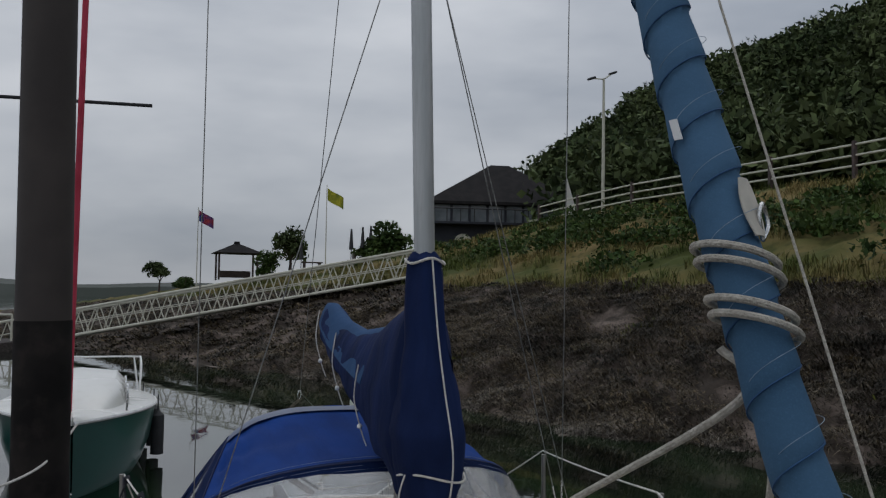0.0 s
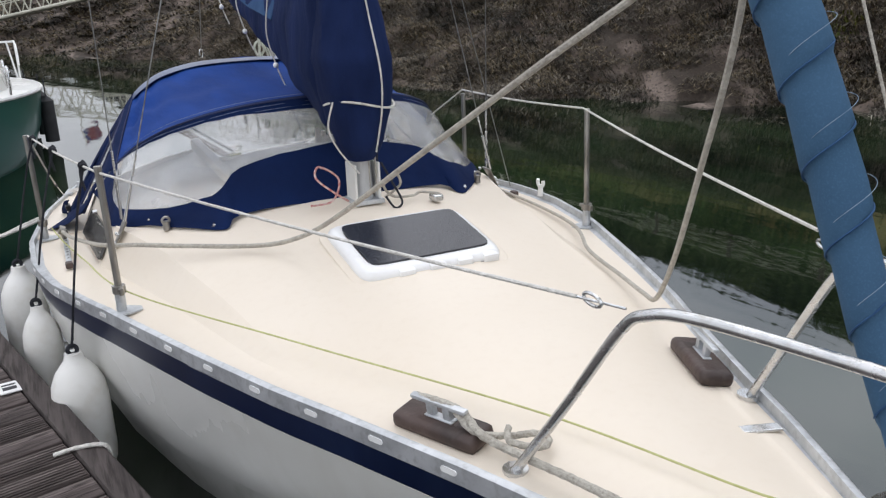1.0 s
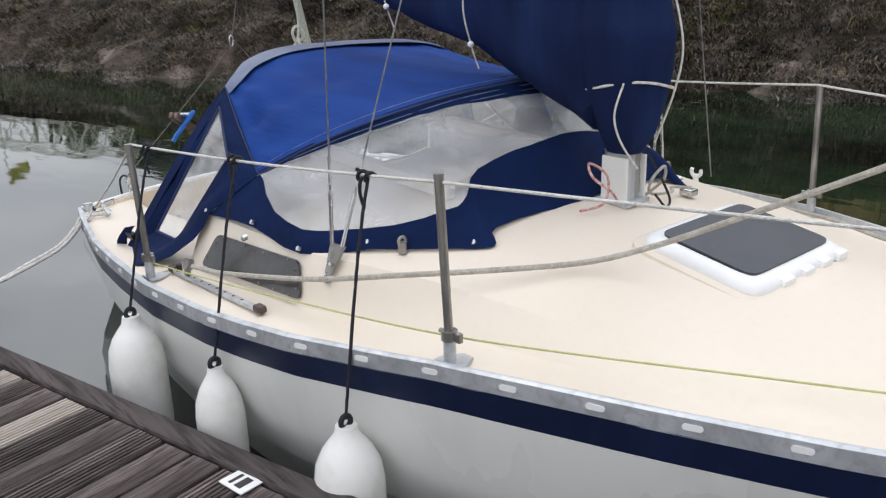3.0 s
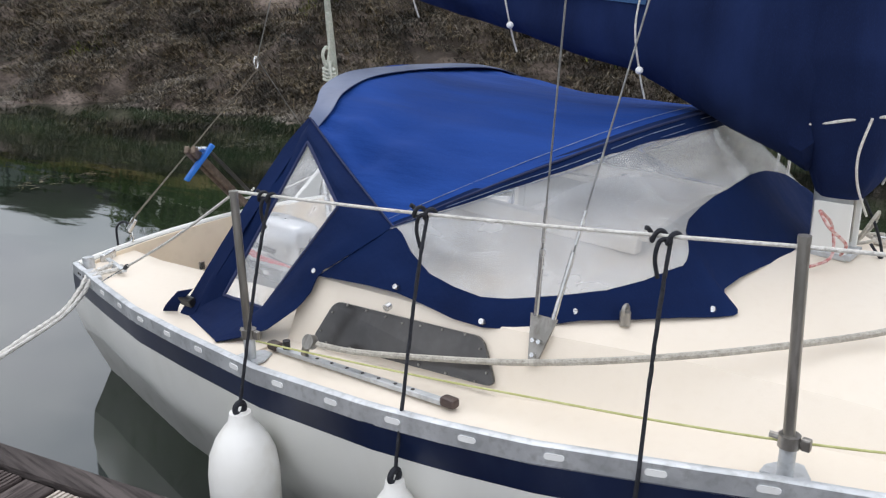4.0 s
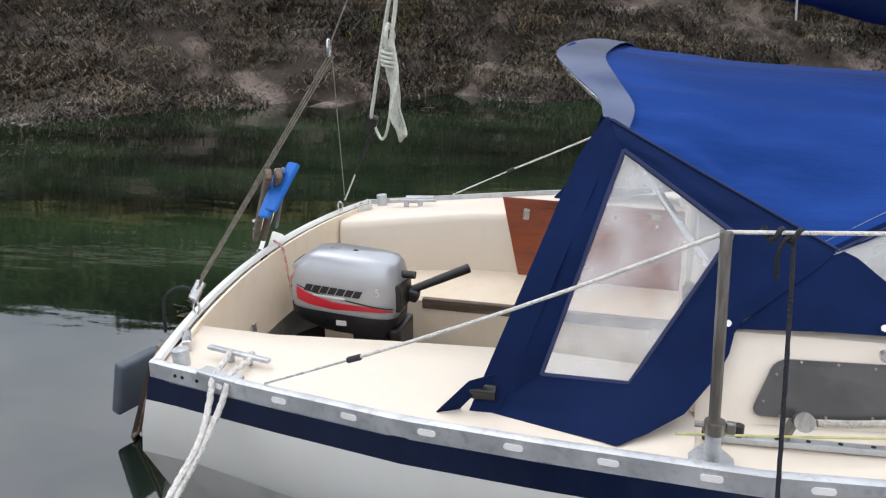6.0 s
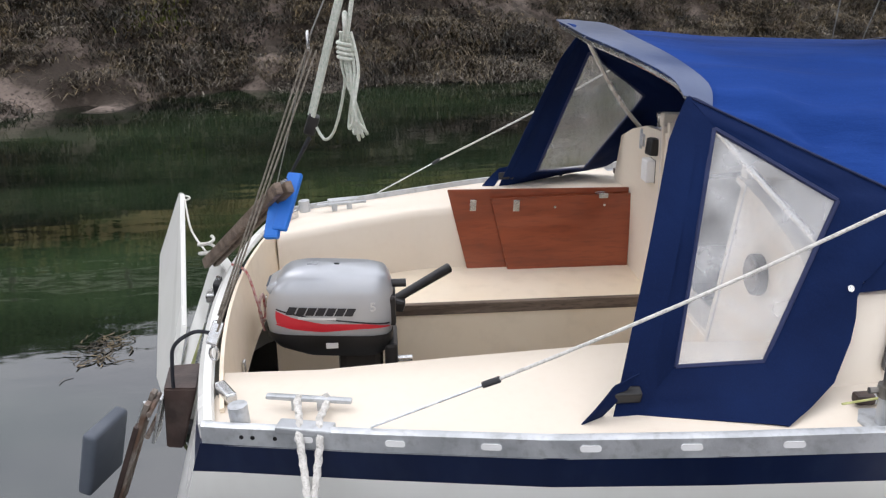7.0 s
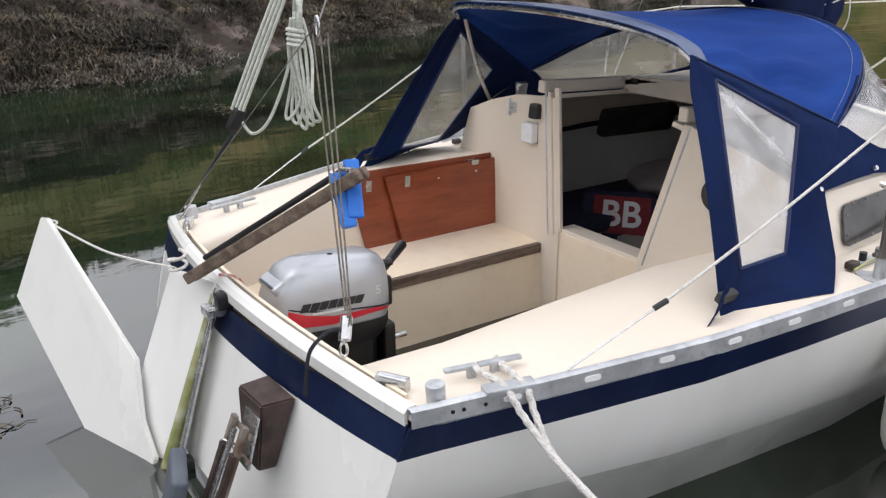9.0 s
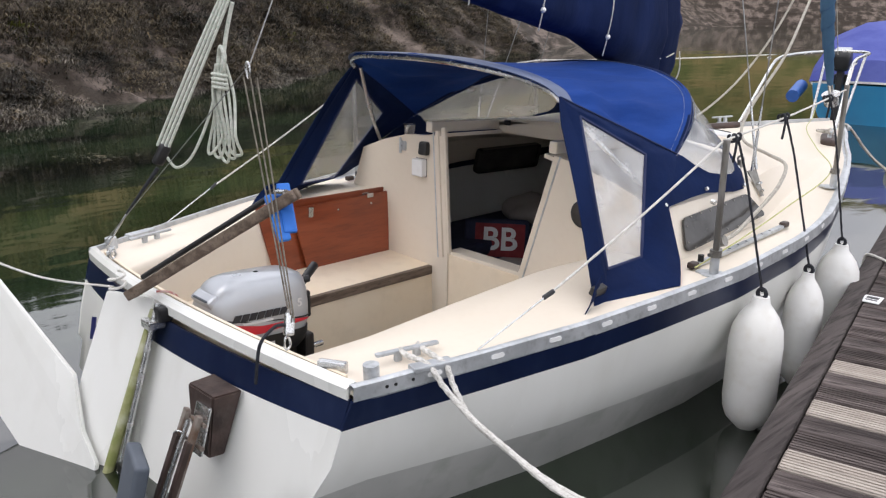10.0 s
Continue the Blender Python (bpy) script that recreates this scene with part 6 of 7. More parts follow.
block("front_panel", (0.17, 0.03, 0.12), pose(0.035, 6.292, 0.50), BLACK, motor, 0.012)
bar("knob", (0.03, 6.30, 0.585), (0.03, 6.235, 0.585), 0.016, BLACK, motor)
bar("steering_handle", (0.10, 6.285, 0.485), (0.24, 6.055, 0.56), 0.017, BLACK, motor, 0.021, label="black steering handle")
block("handle_root", (0.06, 0.10, 0.05), pose(0.10, 6.29, 0.475, 15), BLACK, motor, 0.014)
block("badge", (0.002, 0.045, 0.022), pose(-0.098, 6.52, 0.392), PALE_CLOTH, motor, 0.0, "pale blue-white badge")


def on_cowl(y, z):
    """A point of the cowl's flank, a little proud of it."""
    rx = knots(z, [0.43, 0.47, 0.53, 0.59, 0.635], [0.122, 0.128, 0.127, 0.120, 0.108])
    ry = knots(z, [0.43, 0.47, 0.53, 0.59, 0.635], [0.235, 0.243, 0.240, 0.228, 0.205])
    k = min(1.0, abs(y - 6.52) / ry)
    return tilt_m @ Vector((0.035 - rx * (1 - k ** 4.2) ** (1 / 4.2) - 0.003, y, z))


v, f = sheet([[on_cowl(y, knots(y, [6.30, 6.40, 6.55, 6.66, 6.755], [lo1, lo1 - 0.002, lo1 - 0.018, lo1 - 0.010, lo1 + 0.01]) + k * knots(y, [6.30, 6.36, 6.55, 6.70, 6.755], [0.004, 0.016, 0.034, 0.052, 0.058])) for k in (0, 0.5, 1)] for lo1 in (0.462,) for y in np.linspace(6.30, 6.755, 26)])
thick("red_flash", v, f, 0.0015, RED, motor, "red sweep along the cowl")
v, f = sheet([[on_cowl(y, knots(y, [6.30, 6.40, 6.60, 6.755], [0.474, 0.482, 0.500, 0.530]) + k * 0.005) for k in (0, 1)] for y in np.linspace(6.30, 6.755, 26)])
thick("black_line", v, f, 0.0025, INK, motor)
for i in range(7):
    y = 6.672 - 0.036 * i
    v, f = sheet([[on_cowl(y - 0.006 - 0.014 * b + (0.031 if a else 0) - 0.010, 0.512 + 0.030 * b) for a in (0, 1)] for b in (0, 0.5, 1)])
    thick("mark_bar", v, f, 0.002, INK, motor, "dark lettering block")
v, f = sheet([[on_cowl(y, 0.496 + 0.009 * b) for y in np.linspace(6.50, 6.64, 6)] for b in (0, 1)])
thick("mark_bar", v, f, 0.003, PALE_CLOTH, motor, "small white lettering block")
q = on_cowl(6.365, 0.545)
letters("power_figure", "5", 0.05, Matrix.Translation(q) @ pose(0, 0, 0, 90, 0, -90 - 12), PALE_CLOTH, motor, "white figure five")


# ---- fenders and mooring gear ----
def fender(x, y, ztop, r, length, knot_at, label):
    ob = thing("fender", x, y, ztop - length, label, "fender", "fenders along the hull")
    prof = [(-0.50, 0.0), (-0.50, 0.25), (-0.47, 0.34), (-0.43, 0.42), (-0.40, 0.62), (-0.36, 0.82), (-0.30, 0.95), (-0.22, 1.0), (0.18, 1.0), (0.28, 0.93), (0.36, 0.74), (0.42, 0.50), (0.45, 0.36), (0.50, 0.30), (0.50, 0.0)]
    rows_p = [[Vector((x + r * k * math.cos(a), y + r * k * math.sin(a), ztop - length / 2 + length * h)) for a in np.linspace(0, 2 * math.pi, 29)] for h, k in prof]
    v, f = sheet(rows_p)
    raw("body", v, f, FENDER, ob)
    hose("eye", [(x + 0.018 * math.cos(a), y, ztop + 0.012 + 0.02 * math.sin(a)) for a in np.linspace(0, 6.28, 12)], 0.009, ROPE_BLACK, ob, steps=2)
    kx, ky, kz = knot_at
    hose("lanyard", [(x, y, ztop + 0.02), ((x * 0.3 + kx * 0.7) - 0.012, y * 0.3 + ky * 0.7, ztop * 0.3 + kz * 0.7), (kx, ky, kz)], 0.0052, ROPE_BLACK, ob, "black lanyard", 24, 7, 160)
    hose("hitch", [(kx + 0.012 * math.cos(a), ky + 0.006 * a - 0.02, kz + 0.014 * math.sin(a)) for a in np.linspace(0, 14, 36)], 0.006, ROPE_BLACK, ob, steps=1)
    hose("tail", [(kx, ky, kz), (kx - 0.01, ky + 0.022, kz - 0.01), (kx - 0.012, ky + 0.03, kz - 0.05), (kx - 0.004, ky + 0.024, kz - 0.10)], 0.0055, ROPE_BLACK, ob)
    return ob


def wire_at(y):
    k = (y - 3.48) / (5.135 - 3.48)
    return (-1.085 - 0.2 * k, y, 1.335 - 0.085 * k - 0.01)


fender(-1.275, 3.735, 0.555, 0.113, 0.62, wire_at(3.76), "white vinyl fender, pear-shaped and scuffed")
fender(-1.385, 4.385, 0.565, 0.088, 0.60, wire_at(4.42), "slim white vinyl fender with a black lanyard")
fender(-1.445, 4.98, 0.60, 0.112, 0.64, wire_at(4.995), "white vinyl fender with a grubby lower end")
rope("stern_line", [(-0.95, 6.545, 0.652), (-0.965, 6.55, 0.642), (-1.0, 6.545, 0.637), (-1.05, 6.537, 0.635), (-1.095, 6.535, 0.62), (-1.14, 6.525, 0.572), (-1.24, 6.508, 0.50), (-1.40, 6.50, 0.445), (-1.60, 6.49, 0.385), (-1.90, 6.48, 0.375), (-2.0, 6.50, 0.374)], 0.0100, ROPE_WHITE, "three-strand white stern mooring line to the pontoon", 10, 60)
rope("stern_line_tail", [(-0.95, 6.475, 0.652), (-0.965, 6.47, 0.642), (-1.0, 6.475, 0.638), (-1.06, 6.485, 0.637), (-1.105, 6.48, 0.618), (-1.15, 6.487, 0.560), (-1.24, 6.497, 0.487), (-1.40, 6.489, 0.432), (-1.60, 6.472, 0.383), (-1.85, 6.44, 0.375)], 0.0100, ROPE_WHITE, "second turn of the white stern mooring line", 10, 60)
rope("dock_lashing", [tuple((dock_m(-1.96, 0.16, DOCK_TOP + 0.004)).translation), tuple(dock_m(-2.0, 0.08, DOCK_TOP + 0.022).translation), tuple(dock_m(-2.05, 0.0, DOCK_TOP + 0.02).translation), tuple(dock_m(-2.05, -0.012, DOCK_TOP - 0.06).translation)], 0.008, ROPE_WHITE, "short white lashing over the dock edge", 8, 60)
plaque = tagged(new("berth_plate"), "small white berth plate with dark markings on the planks", "sign")
plaque.location = (-1.541, 3.953, 0.366)
block("plate", (0.115, 0.085, 0.006), pose(-1.541, 3.953, 0.3675, 0, 0, 98), PLASTIC_WHITE, plaque, 0.002)
for o, w in ((-0.022, 0.012), (0.016, 0.030)):
    block("mark_bar", (w, 0.055, 0.002), pose(-1.541 + o * 0.14, 3.953 - o, 0.3715, 0, 0, 98), INK, plaque, 0.0)

WEED = [(0.80, 7.70, 0.09), (1.3, 11.6, 0.35), (6.7, 4.6, 0.25), (9.3, 3.0, 0.4), (4.1, 11.7, 0.35), (7.6, 8.4, 0.3)]


def floating(name, spots, n):
    """Thin limp fronds lying flat on the water."""
    verts, faces = [], []
    for x, y, r in spots:
        for _ in range(n):
            px, py, a, z = x + rng.normal(0, r), y + rng.normal(0, r * 0.6), rng.uniform(0, 6.28), rng.uniform(0.003, 0.012)
            w = rng.uniform(0.002, 0.005)
            for _ in range(3):
                step = rng.uniform(0.02, 0.045)
                qx, qy = px + step * math.cos(a), py + step * math.sin(a)
                sx, sy = -w * math.sin(a), w * math.cos(a)
                k = len(verts)
                verts += [(px - sx, py - sy, z), (px + sx, py + sy, z + 0.001), (qx + sx, qy + sy, z + 0.002), (qx - sx, qy - sy, z)]
                faces.append((k, k + 1, k + 2, k + 3))
                px, py, a = qx, qy, a + rng.normal(0, 0.7)
    ob = raw(name, verts, faces, WRACK, None, "", False)
    return tagged(ob, "loose seaweed floating on the still water", "seaweed", kind="stuff")


floating("floating_seaweed", WEED, 60)

# ---- the pile ----
pile = thing("mooring_pile", -2.1, 9.3, 0, "tall tarred black mooring pile at the pontoon edge", "pile")
bm = bmesh.new()
rod(bm, (-2.06, 9.3, -2.4), (-2.125, 9.3, 1.98), 0.272, 0.268, 32)
part("lower_sleeve", bm, PILE_STEEL, pile, "black lower part of the pile", True)
bm = bmesh.new()
rod(bm, (-2.125, 9.3, 1.98), (-2.20, 9.3, 6.8), 0.262, 0.255, 32)
part("upper_tube", bm, surface("brown_pile", (0.035, 0.028, 0.026), (0.055, 0.045, 0.041), 1.5, 0.75, bump=0.2, bump_scale=8), pile, "dull brown upper part of the pile", True)


# ---- other boats ----
def far_boat(name, m, length, width, board, paint, deck_paint, label, stripe=None):
    """A simple keelboat hull with deck: bow at -y."""
    ob = thing(name, *m.translation, label, "boat")
    rows_h, rows_d = [], []
    for i in range(31):
        t = i / 30
        hb = width / 2 * (1 - (1 - min(t / 0.62, 1)) ** 2.2) * (1 if t < 0.62 else 1 - 0.22 * ((t - 0.62) / 0.38) ** 2) + 0.01
        zs = board * (1.12 - 0.16 * t)
        y = -length / 2 + length * t
        prof = [(1, 1), (0.97, 0.75), (0.93, 0.45), (0.84, 0.15), (0.70, -0.12), (0.0, -0.45)]
        fore = (1 - t) ** 2 * 0.9
        rows_h.append([m @ Vector((-hb * a, y + fore * (zs - zs * b) * 0.6, zs * b)) for a, b in prof] + [m @ Vector((hb * a, y + fore * (zs - zs * b) * 0.6, zs * b)) for a, b in prof[::-1]])
        rows_d.append([m @ Vector((hb * k, y, zs + 0.01 + 0.05 * (1 - k * k))) for k in np.linspace(-1, 1, 9)])
    v, f = sheet(rows_h)
    f.append(tuple(range(30 * 12, 31 * 12)))
    raw("hull", v, f, paint, ob, "painted hull")
    v, f = sheet(rows_d)
    thick("deck", v, f, 0.03, deck_paint, ob, "moulded deck")
    for side in (0, 8):
        hose("rubbing_strake", [r[side] + Vector((0, 0, -0.02)) for r in rows_d], 0.022, deck_paint if stripe is None else stripe, ob, steps=1, sides=6)
    return ob


GREEN_HULL = surface("green_hull", (0.008, 0.075, 0.065), (0.012, 0.10, 0.085), 1.2, 0.3, coat=0.3)
gm = pose(-1.93, 11.9, 0, 0, 0, 2)
green = far_boat("green_yacht", gm, 4.3, 1.9, 0.80, GREEN_HULL, WHITE_HULL, "dark green yacht with white deck moored behind", PALE_CLOTH)
v, f = sheet([[gm @ Vector((w * a, y, z + h * b)) for a, b in ((-1, 0), (-0.93, 0.7), (-0.75, 1), (0, 1.12), (0.75, 1), (0.93, 0.7), (1, 0))] for y, w, z, h in ((-1.4, 0.25, 0.84, 0.02), (-1.1, 0.42, 0.83, 0.20), (-0.6, 0.55, 0.82, 0.34), (0.6, 0.62, 0.78, 0.40), (0.9, 0.62, 0.78, 0.40), (0.92, 0.62, 0.77, 0.02))])
thick("coachroof", v, f, 0.02, WHITE_HULL, green, "white coachroof")
gmast = bar("mast", gm @ Vector((-0.42, -0.2, 0.9)), gm @ Vector((-0.42, -0.2, 8.2)), 0.05, MAST_ALU, green)
for x in (-0.8, 0.8):
    for a, b in (((x, 1.6, 0.72), (x, 1.6, 1.28)), ((x, 2.1, 0.70), (x * 0.9, 2.12, 1.28))):
        bar("rail_post", gm @ Vector(a), gm @ Vector(b), 0.013, PLASTIC_WHITE, green)
hose("stern_rail", [gm @ Vector(q) for q in ((-0.8, 1.4, 1.0), (-0.8, 1.6, 1.28), (-0.72, 2.12, 1.28), (0, 2.16, 1.28), (0.72, 2.12, 1.28), (0.8, 1.6, 1.28), (0.8, 1.4, 1.0))], 0.014, PLASTIC_WHITE, green)
for y in (-1.2, -0.2):
    hose("rail_hoop", [gm @ Vector(q) for q in ((0.55, y, 0.80), (0.56, y + 0.1, 1.15), (0.56, y + 0.5, 1.10), (0.60, y + 0.75, 0.80))], 0.013, STEEL, green)
furl = thing("red_furled_sail", *(gm @ Vector((0, -1.2, 1.0))), "furled sail with a faded red edge strip", "furled sail")
v, f = tube_data([gm @ Vector((-0.06, -1.65 + 0.10 * k, 0.95 + 0.75 * k)) for k in range(10)], 0.036, 12)
raw("roll", v, f, surface("faded_red_cloth", (0.40, 0.03, 0.06), (0.5, 0.05, 0.09), 4, 0.9, bump=0.3, bump_scale=12), furl)
bar("yard", (-2.9, 11.0, 4.53), (-1.16, 11.0, 4.57), 0.022, RUBBER, green)
for x, y in ((0.99, 0.3), (0.97, 1.0), (0.86, 1.9)):
    fo = thing("tyre_fender", *(gm @ Vector((x, y, 0.3))), "black sausage fender on the green hull", "fender", "black fenders")
    a, b = gm @ Vector((x, y, 0.62)), gm @ Vector((x, y, 0.10))
    bar("body", a, b, 0.085, RUBBER, fo, sides=16)
    bar("top_cone", a, a + Vector((0, 0, 0.06)), 0.085, RUBBER, fo, 0.02, 16)
    bar("lanyard", a, a + Vector((0, 0, 0.28)), 0.008, ROPE_BLACK, fo)
rope("green_boat_line", [gm @ Vector((0.05, -2.10, 0.88)), (-2.05, 9.0, 0.62), (-2.45, 8.8, 0.45), (-2.7, 8.8, 0.38)], 0.012, ROPE_WHITE, "white mooring line of the green yacht")

TURQ = surface("turquoise_hull", (0.01, 0.18, 0.36), (0.015, 0.22, 0.42), 1.5, 0.3, coat=0.3)
PURPLE = canvas("violet_blue_cover", (0.07, 0.085, 0.30), (0.10, 0.12, 0.36))
tm = pose(2.60, -8.0, 0, 0, 0, 193.3)
cruiser = far_boat("turquoise_boat", tm @ pose(0, 0, 0, 0, 0, 180), 5.2, 2.2, 0.62, TURQ, WHITE_HULL, "turquoise motor boat under a violet-blue cover", WHITE_HULL)
tent = thing("boat_cover", 1.5, -4.5, 0.8, "violet-blue canvas cover tented over the turquoise boat", "boat cover")
hm2 = tm @ pose(0, 0, 0, 0, 0, 180)
v, f = sheet([[hm2 @ Vector((w * a, y, 0.60 + h * b + 0.02 * noise.noise((a * 3, y * 3, b)))) for a, b in ((-1, 0), (-0.98, 0.25), (-0.8, 0.7), (-0.4, 0.95), (0, 1.0), (0.4, 0.95), (0.8, 0.7), (0.98, 0.25), (1, 0))] for y, w, h in ((-1.4, 0.85, 0.10), (-0.9, 0.98, 0.55), (-0.2, 1.1, 0.92), (0.9, 1.1, 0.95), (1.7, 1.05, 0.80), (2.45, 0.95, 0.38), (2.55, 0.92, 0.05))])
thick("canvas", v, f, 0.004, PURPLE, tent)
black_motor = thing("black_outboard", *(hm2 @ Vector((0.35, 2.75, 0.7))), "black outboard motor on the turquoise boat's transom", "outboard motor")
bm = bmesh.new()
box(bm, (0.26, 0.36, 0.30), hm2 @ pose(0.45, 2.85, 0.98, -8), 0.09, 3)
part("cowl", bm, BLACK, black_motor, "", True)
block("cowl_top", (0.22, 0.26, 0.05), hm2 @ pose(0.45, 2.84, 1.12, -8), SILVER, black_motor, 0.02)
block("leg", (0.10, 0.14, 0.80), hm2 @ pose(0.45, 2.82, 0.45), BLACK, black_motor, 0.02)
block("clamp", (0.20, 0.14, 0.16), hm2 @ pose(0.45, 2.68, 0.68), BLACK, black_motor, 0.02)
grey_f = thing("grey_fender_ball", *(hm2 @ Vector((-0.55, 2.72, 0.8))), "grey round fender hanging at the transom", "fender")
bm = bmesh.new()
bmesh.ops.create_icosphere(bm, subdivisions=3, radius=0.20, matrix=hm2 @ pose(-0.55, 2.78, 0.72) @ Matrix.Diagonal((1, 0.8, 1.25, 1)))
part("ball", bm, surface("grey_vinyl", (0.25, 0.26, 0.27), (0.33, 0.34, 0.35), 6, 0.5), grey_f, "", True)
bf = thing("blue_fender", *(hm2 @ Vector((1.0, 2.4, 0.4))), "blue sausage fender on the turquoise boat", "fender")
bar("body", hm2 @ Vector((1.12, 2.1, 0.50)), hm2 @ Vector((1.12, 2.7, 0.38)), 0.10, surface("blue_vinyl", (0.03, 0.10, 0.35), (0.04, 0.13, 0.42), 6, 0.5), bf, sides=16)


# ---- the shore: gangway, fence, lamp, clubhouse, gazebo, flags ----
GALV = surface("cream_painted_steel", (0.50, 0.49, 0.41), (0.60, 0.59, 0.50), 3, 0.5)
walkway = thing("gangway", 0, 33, 1, "long cream steel truss gangway from bank to pontoon", "gangway")
g_a, g_b = Vector((-6.3, 36.5, 0.05)), Vector((8.3, 30.0, 3.0))
side_v = Vector((0.40, 0.9, 0)).normalized() * 1.1
high = Vector((0, 0, 0.98))
for o in (Vector(), side_v):
    for h in (Vector(), high):
        bar("chord", g_a + o + h, g_b + o + h, 0.055, GALV, walkway, sides=8)
    n = 22
    for k in range(n + 1):
        q = g_a.lerp(g_b, k / n) + o
        if k < n:
            nx = g_a.lerp(g_b, (k + 1) / n) + o
            md = (q + nx) / 2
            bar("brace", q, md + high, 0.024, GALV, walkway, sides=6)
            bar("brace", md + high, nx, 0.024, GALV, walkway, sides=6)
    bar("mid_rail", g_a + o + high * 0.5, g_b + o + high * 0.5, 0.018, GALV, walkway, sides=6)
v, f = sheet([[g_a, g_a + side_v], [g_b, g_b + side_v]])
thick("tread", [Vector(q) for q in v], f, 0.05, BEAM, walkway, "walkway boards", False)
pont = thing("landing_pontoon", -8, 37.5, 0, "grey landing pontoon at the foot of the gangway", "pontoon")
block("raft", (6.0, 3.0, 0.5), pose(-8.2, 37.4, 0.1, 0, 0, -24), BEAM, pont, 0.05)
for x in np.linspace(-10.5, -5.8, 7):
    bar("rail_post", (x, 37.2 - (x + 8) * 0.44, 0.3), (x, 37.2 - (x + 8) * 0.44, 1.35), 0.04, GALV, pont, sides=8)
bar("top_rail", (-10.5, 38.3, 1.35), (-5.8, 36.2, 1.35), 0.04, GALV, pont, sides=8)

fence = thing("roadside_fence", 19, 22, 6, "post and rail fence along the top of the bank", "fence")
f_pts = [(25.5, 4.0), (21.5, 10.0), (20.6, 14.0), (19.9, 17.0), (19.3, 20.2), (18.95, 23.5), (18.6, 27.0), (18.2, 31.0), (17.8, 35.0), (17.3, 38.0)]
tops = []
for x, y in f_pts:
    z = bank_height(x, y)
    block("post", (0.12, 0.12, 1.45), pose(x, y, z + 0.55), DARK_WOOD, fence, 0.01)
    tops.append(Vector((x, y, z)))
for a, b in zip(tops, tops[1:]):
    for h in (0.50, 0.82, 1.16):
        bar("rail", a + Vector((0, 0, h)), b + Vector((0, 0, h)), 0.035, GALV, fence, sides=8)

post = thing("street_lamp", 19.6, 36, 6, "tall galvanised twin-headed street lamp", "street lamp")
lx, ly = 0.582 * 38 - 1.236, 38.0
lz = bank_height(lx, ly)
bar("column", (lx, ly, lz), (lx + 0.03, ly, 13.6), 0.10, GALV, post, 0.06, 12)
for s in (-1, 1):
    tip = Vector((lx + s * 0.62, ly + 0.1, 13.95 if s > 0 else 13.55))
    bar("arm", (lx + 0.03, ly, 13.55), tip, 0.035, GALV, post, sides=8)
    block("head", (0.45, 0.20, 0.12), Matrix.Translation(tip) @ pose(0, 0, 0, 0, -20, 0), RUBBER, post, 0.04)

SLATE = surface("dark_slate_roof", (0.020, 0.019, 0.020), (0.030, 0.028, 0.028), 2, 0.85, spec=0.08, bump=0.4, bump_scale=3)
DARK_WALL = surface("dark_blue_wall", (0.015, 0.018, 0.028), (0.025, 0.028, 0.040), 1.5, 0.7)
club = thing("clubhouse", 19.5, 50, 5, "dark waterside clubhouse with a hipped slate roof and window band", "clubhouse")
cz = 3.2
cw = 9.0
cm2 = pose(20.2, 50.5, cz, 0, 0, -12)
block("lower_wall", (cw, 7.0, 3.6), cm2 @ pose(0, 0, 1.8), DARK_WALL, club, 0.03, "dark blue lower wall")
block("window_band", (cw - 0.3, 6.8, 1.05), cm2 @ pose(0, 0, 4.1), surface("window_glass", (0.10, 0.12, 0.13), (0.20, 0.22, 0.24), 0.8, 0.12), club, 0.01, "band of grey glass")
for k in range(9):
    block("mullion", (0.14, 0.14, 1.08), cm2 @ pose(-cw / 2 + 0.1 + (cw - 0.2) * k / 8, -3.42, 4.1), DARK_WALL, club, 0.01)
block("eave", (cw + 0.7, 7.7, 0.18), cm2 @ pose(0, 0, 4.70), SLATE, club, 0.02)
roof_v = [cm2 @ Vector(q) for q in ((-cw / 2 - 0.35, -3.85, 4.79), (cw / 2 + 0.35, -3.85, 4.79), (cw / 2 + 0.35, 3.85, 4.79), (-cw / 2 - 0.35, 3.85, 4.79), (-0.3, 0, 7.6), (0.9, 0, 7.6))]
raw("roof", roof_v, [(0, 1, 5, 4), (1, 2, 5), (2, 3, 4, 5), (3, 0, 4), (3, 2, 1, 0)], SLATE, club, "hipped dark slate roof", False)
block("balcony", (cw + 0.6, 0.9, 0.15), cm2 @ pose(0, -3.9, 3.45), DARK_WALL, club, 0.02)
for k in range(12):
    bar("baluster", cm2 @ Vector((-cw / 2 + k * cw / 11, -4.3, 3.5)), cm2 @ Vector((-cw / 2 + k * cw / 11, -4.3, 4.3)), 0.03, RUBBER, club, sides=6)
bar("hand_rail", cm2 @ Vector((-cw / 2, -4.3, 4.3)), cm2 @ Vector((cw / 2, -4.3, 4.3)), 0.04, RUBBER, club, sides=6)
for x in (-2.6, 0.6, 3.2):
    bar("round_window", cm2 @ Vector((x, -3.50, 2.3)), cm2 @ Vector((x, -3.56, 2.3)), 0.55, GALV, club, sides=28)

gazebo = thing("gazebo", 5.2, 65, 4.3, "open garden gazebo with a hipped dark roof", "gazebo")
gz, gx, gy = bank_height(5.3, 64.0) + 0.0, 5.4, 64.0
for x in (-1.35, 1.35):
    for y in (-1.3, 1.3):
        block("post", (0.14, 0.14, 2.0), pose(gx + x, gy + y, gz + 1.0), DARK_WOOD, gazebo, 0.01)
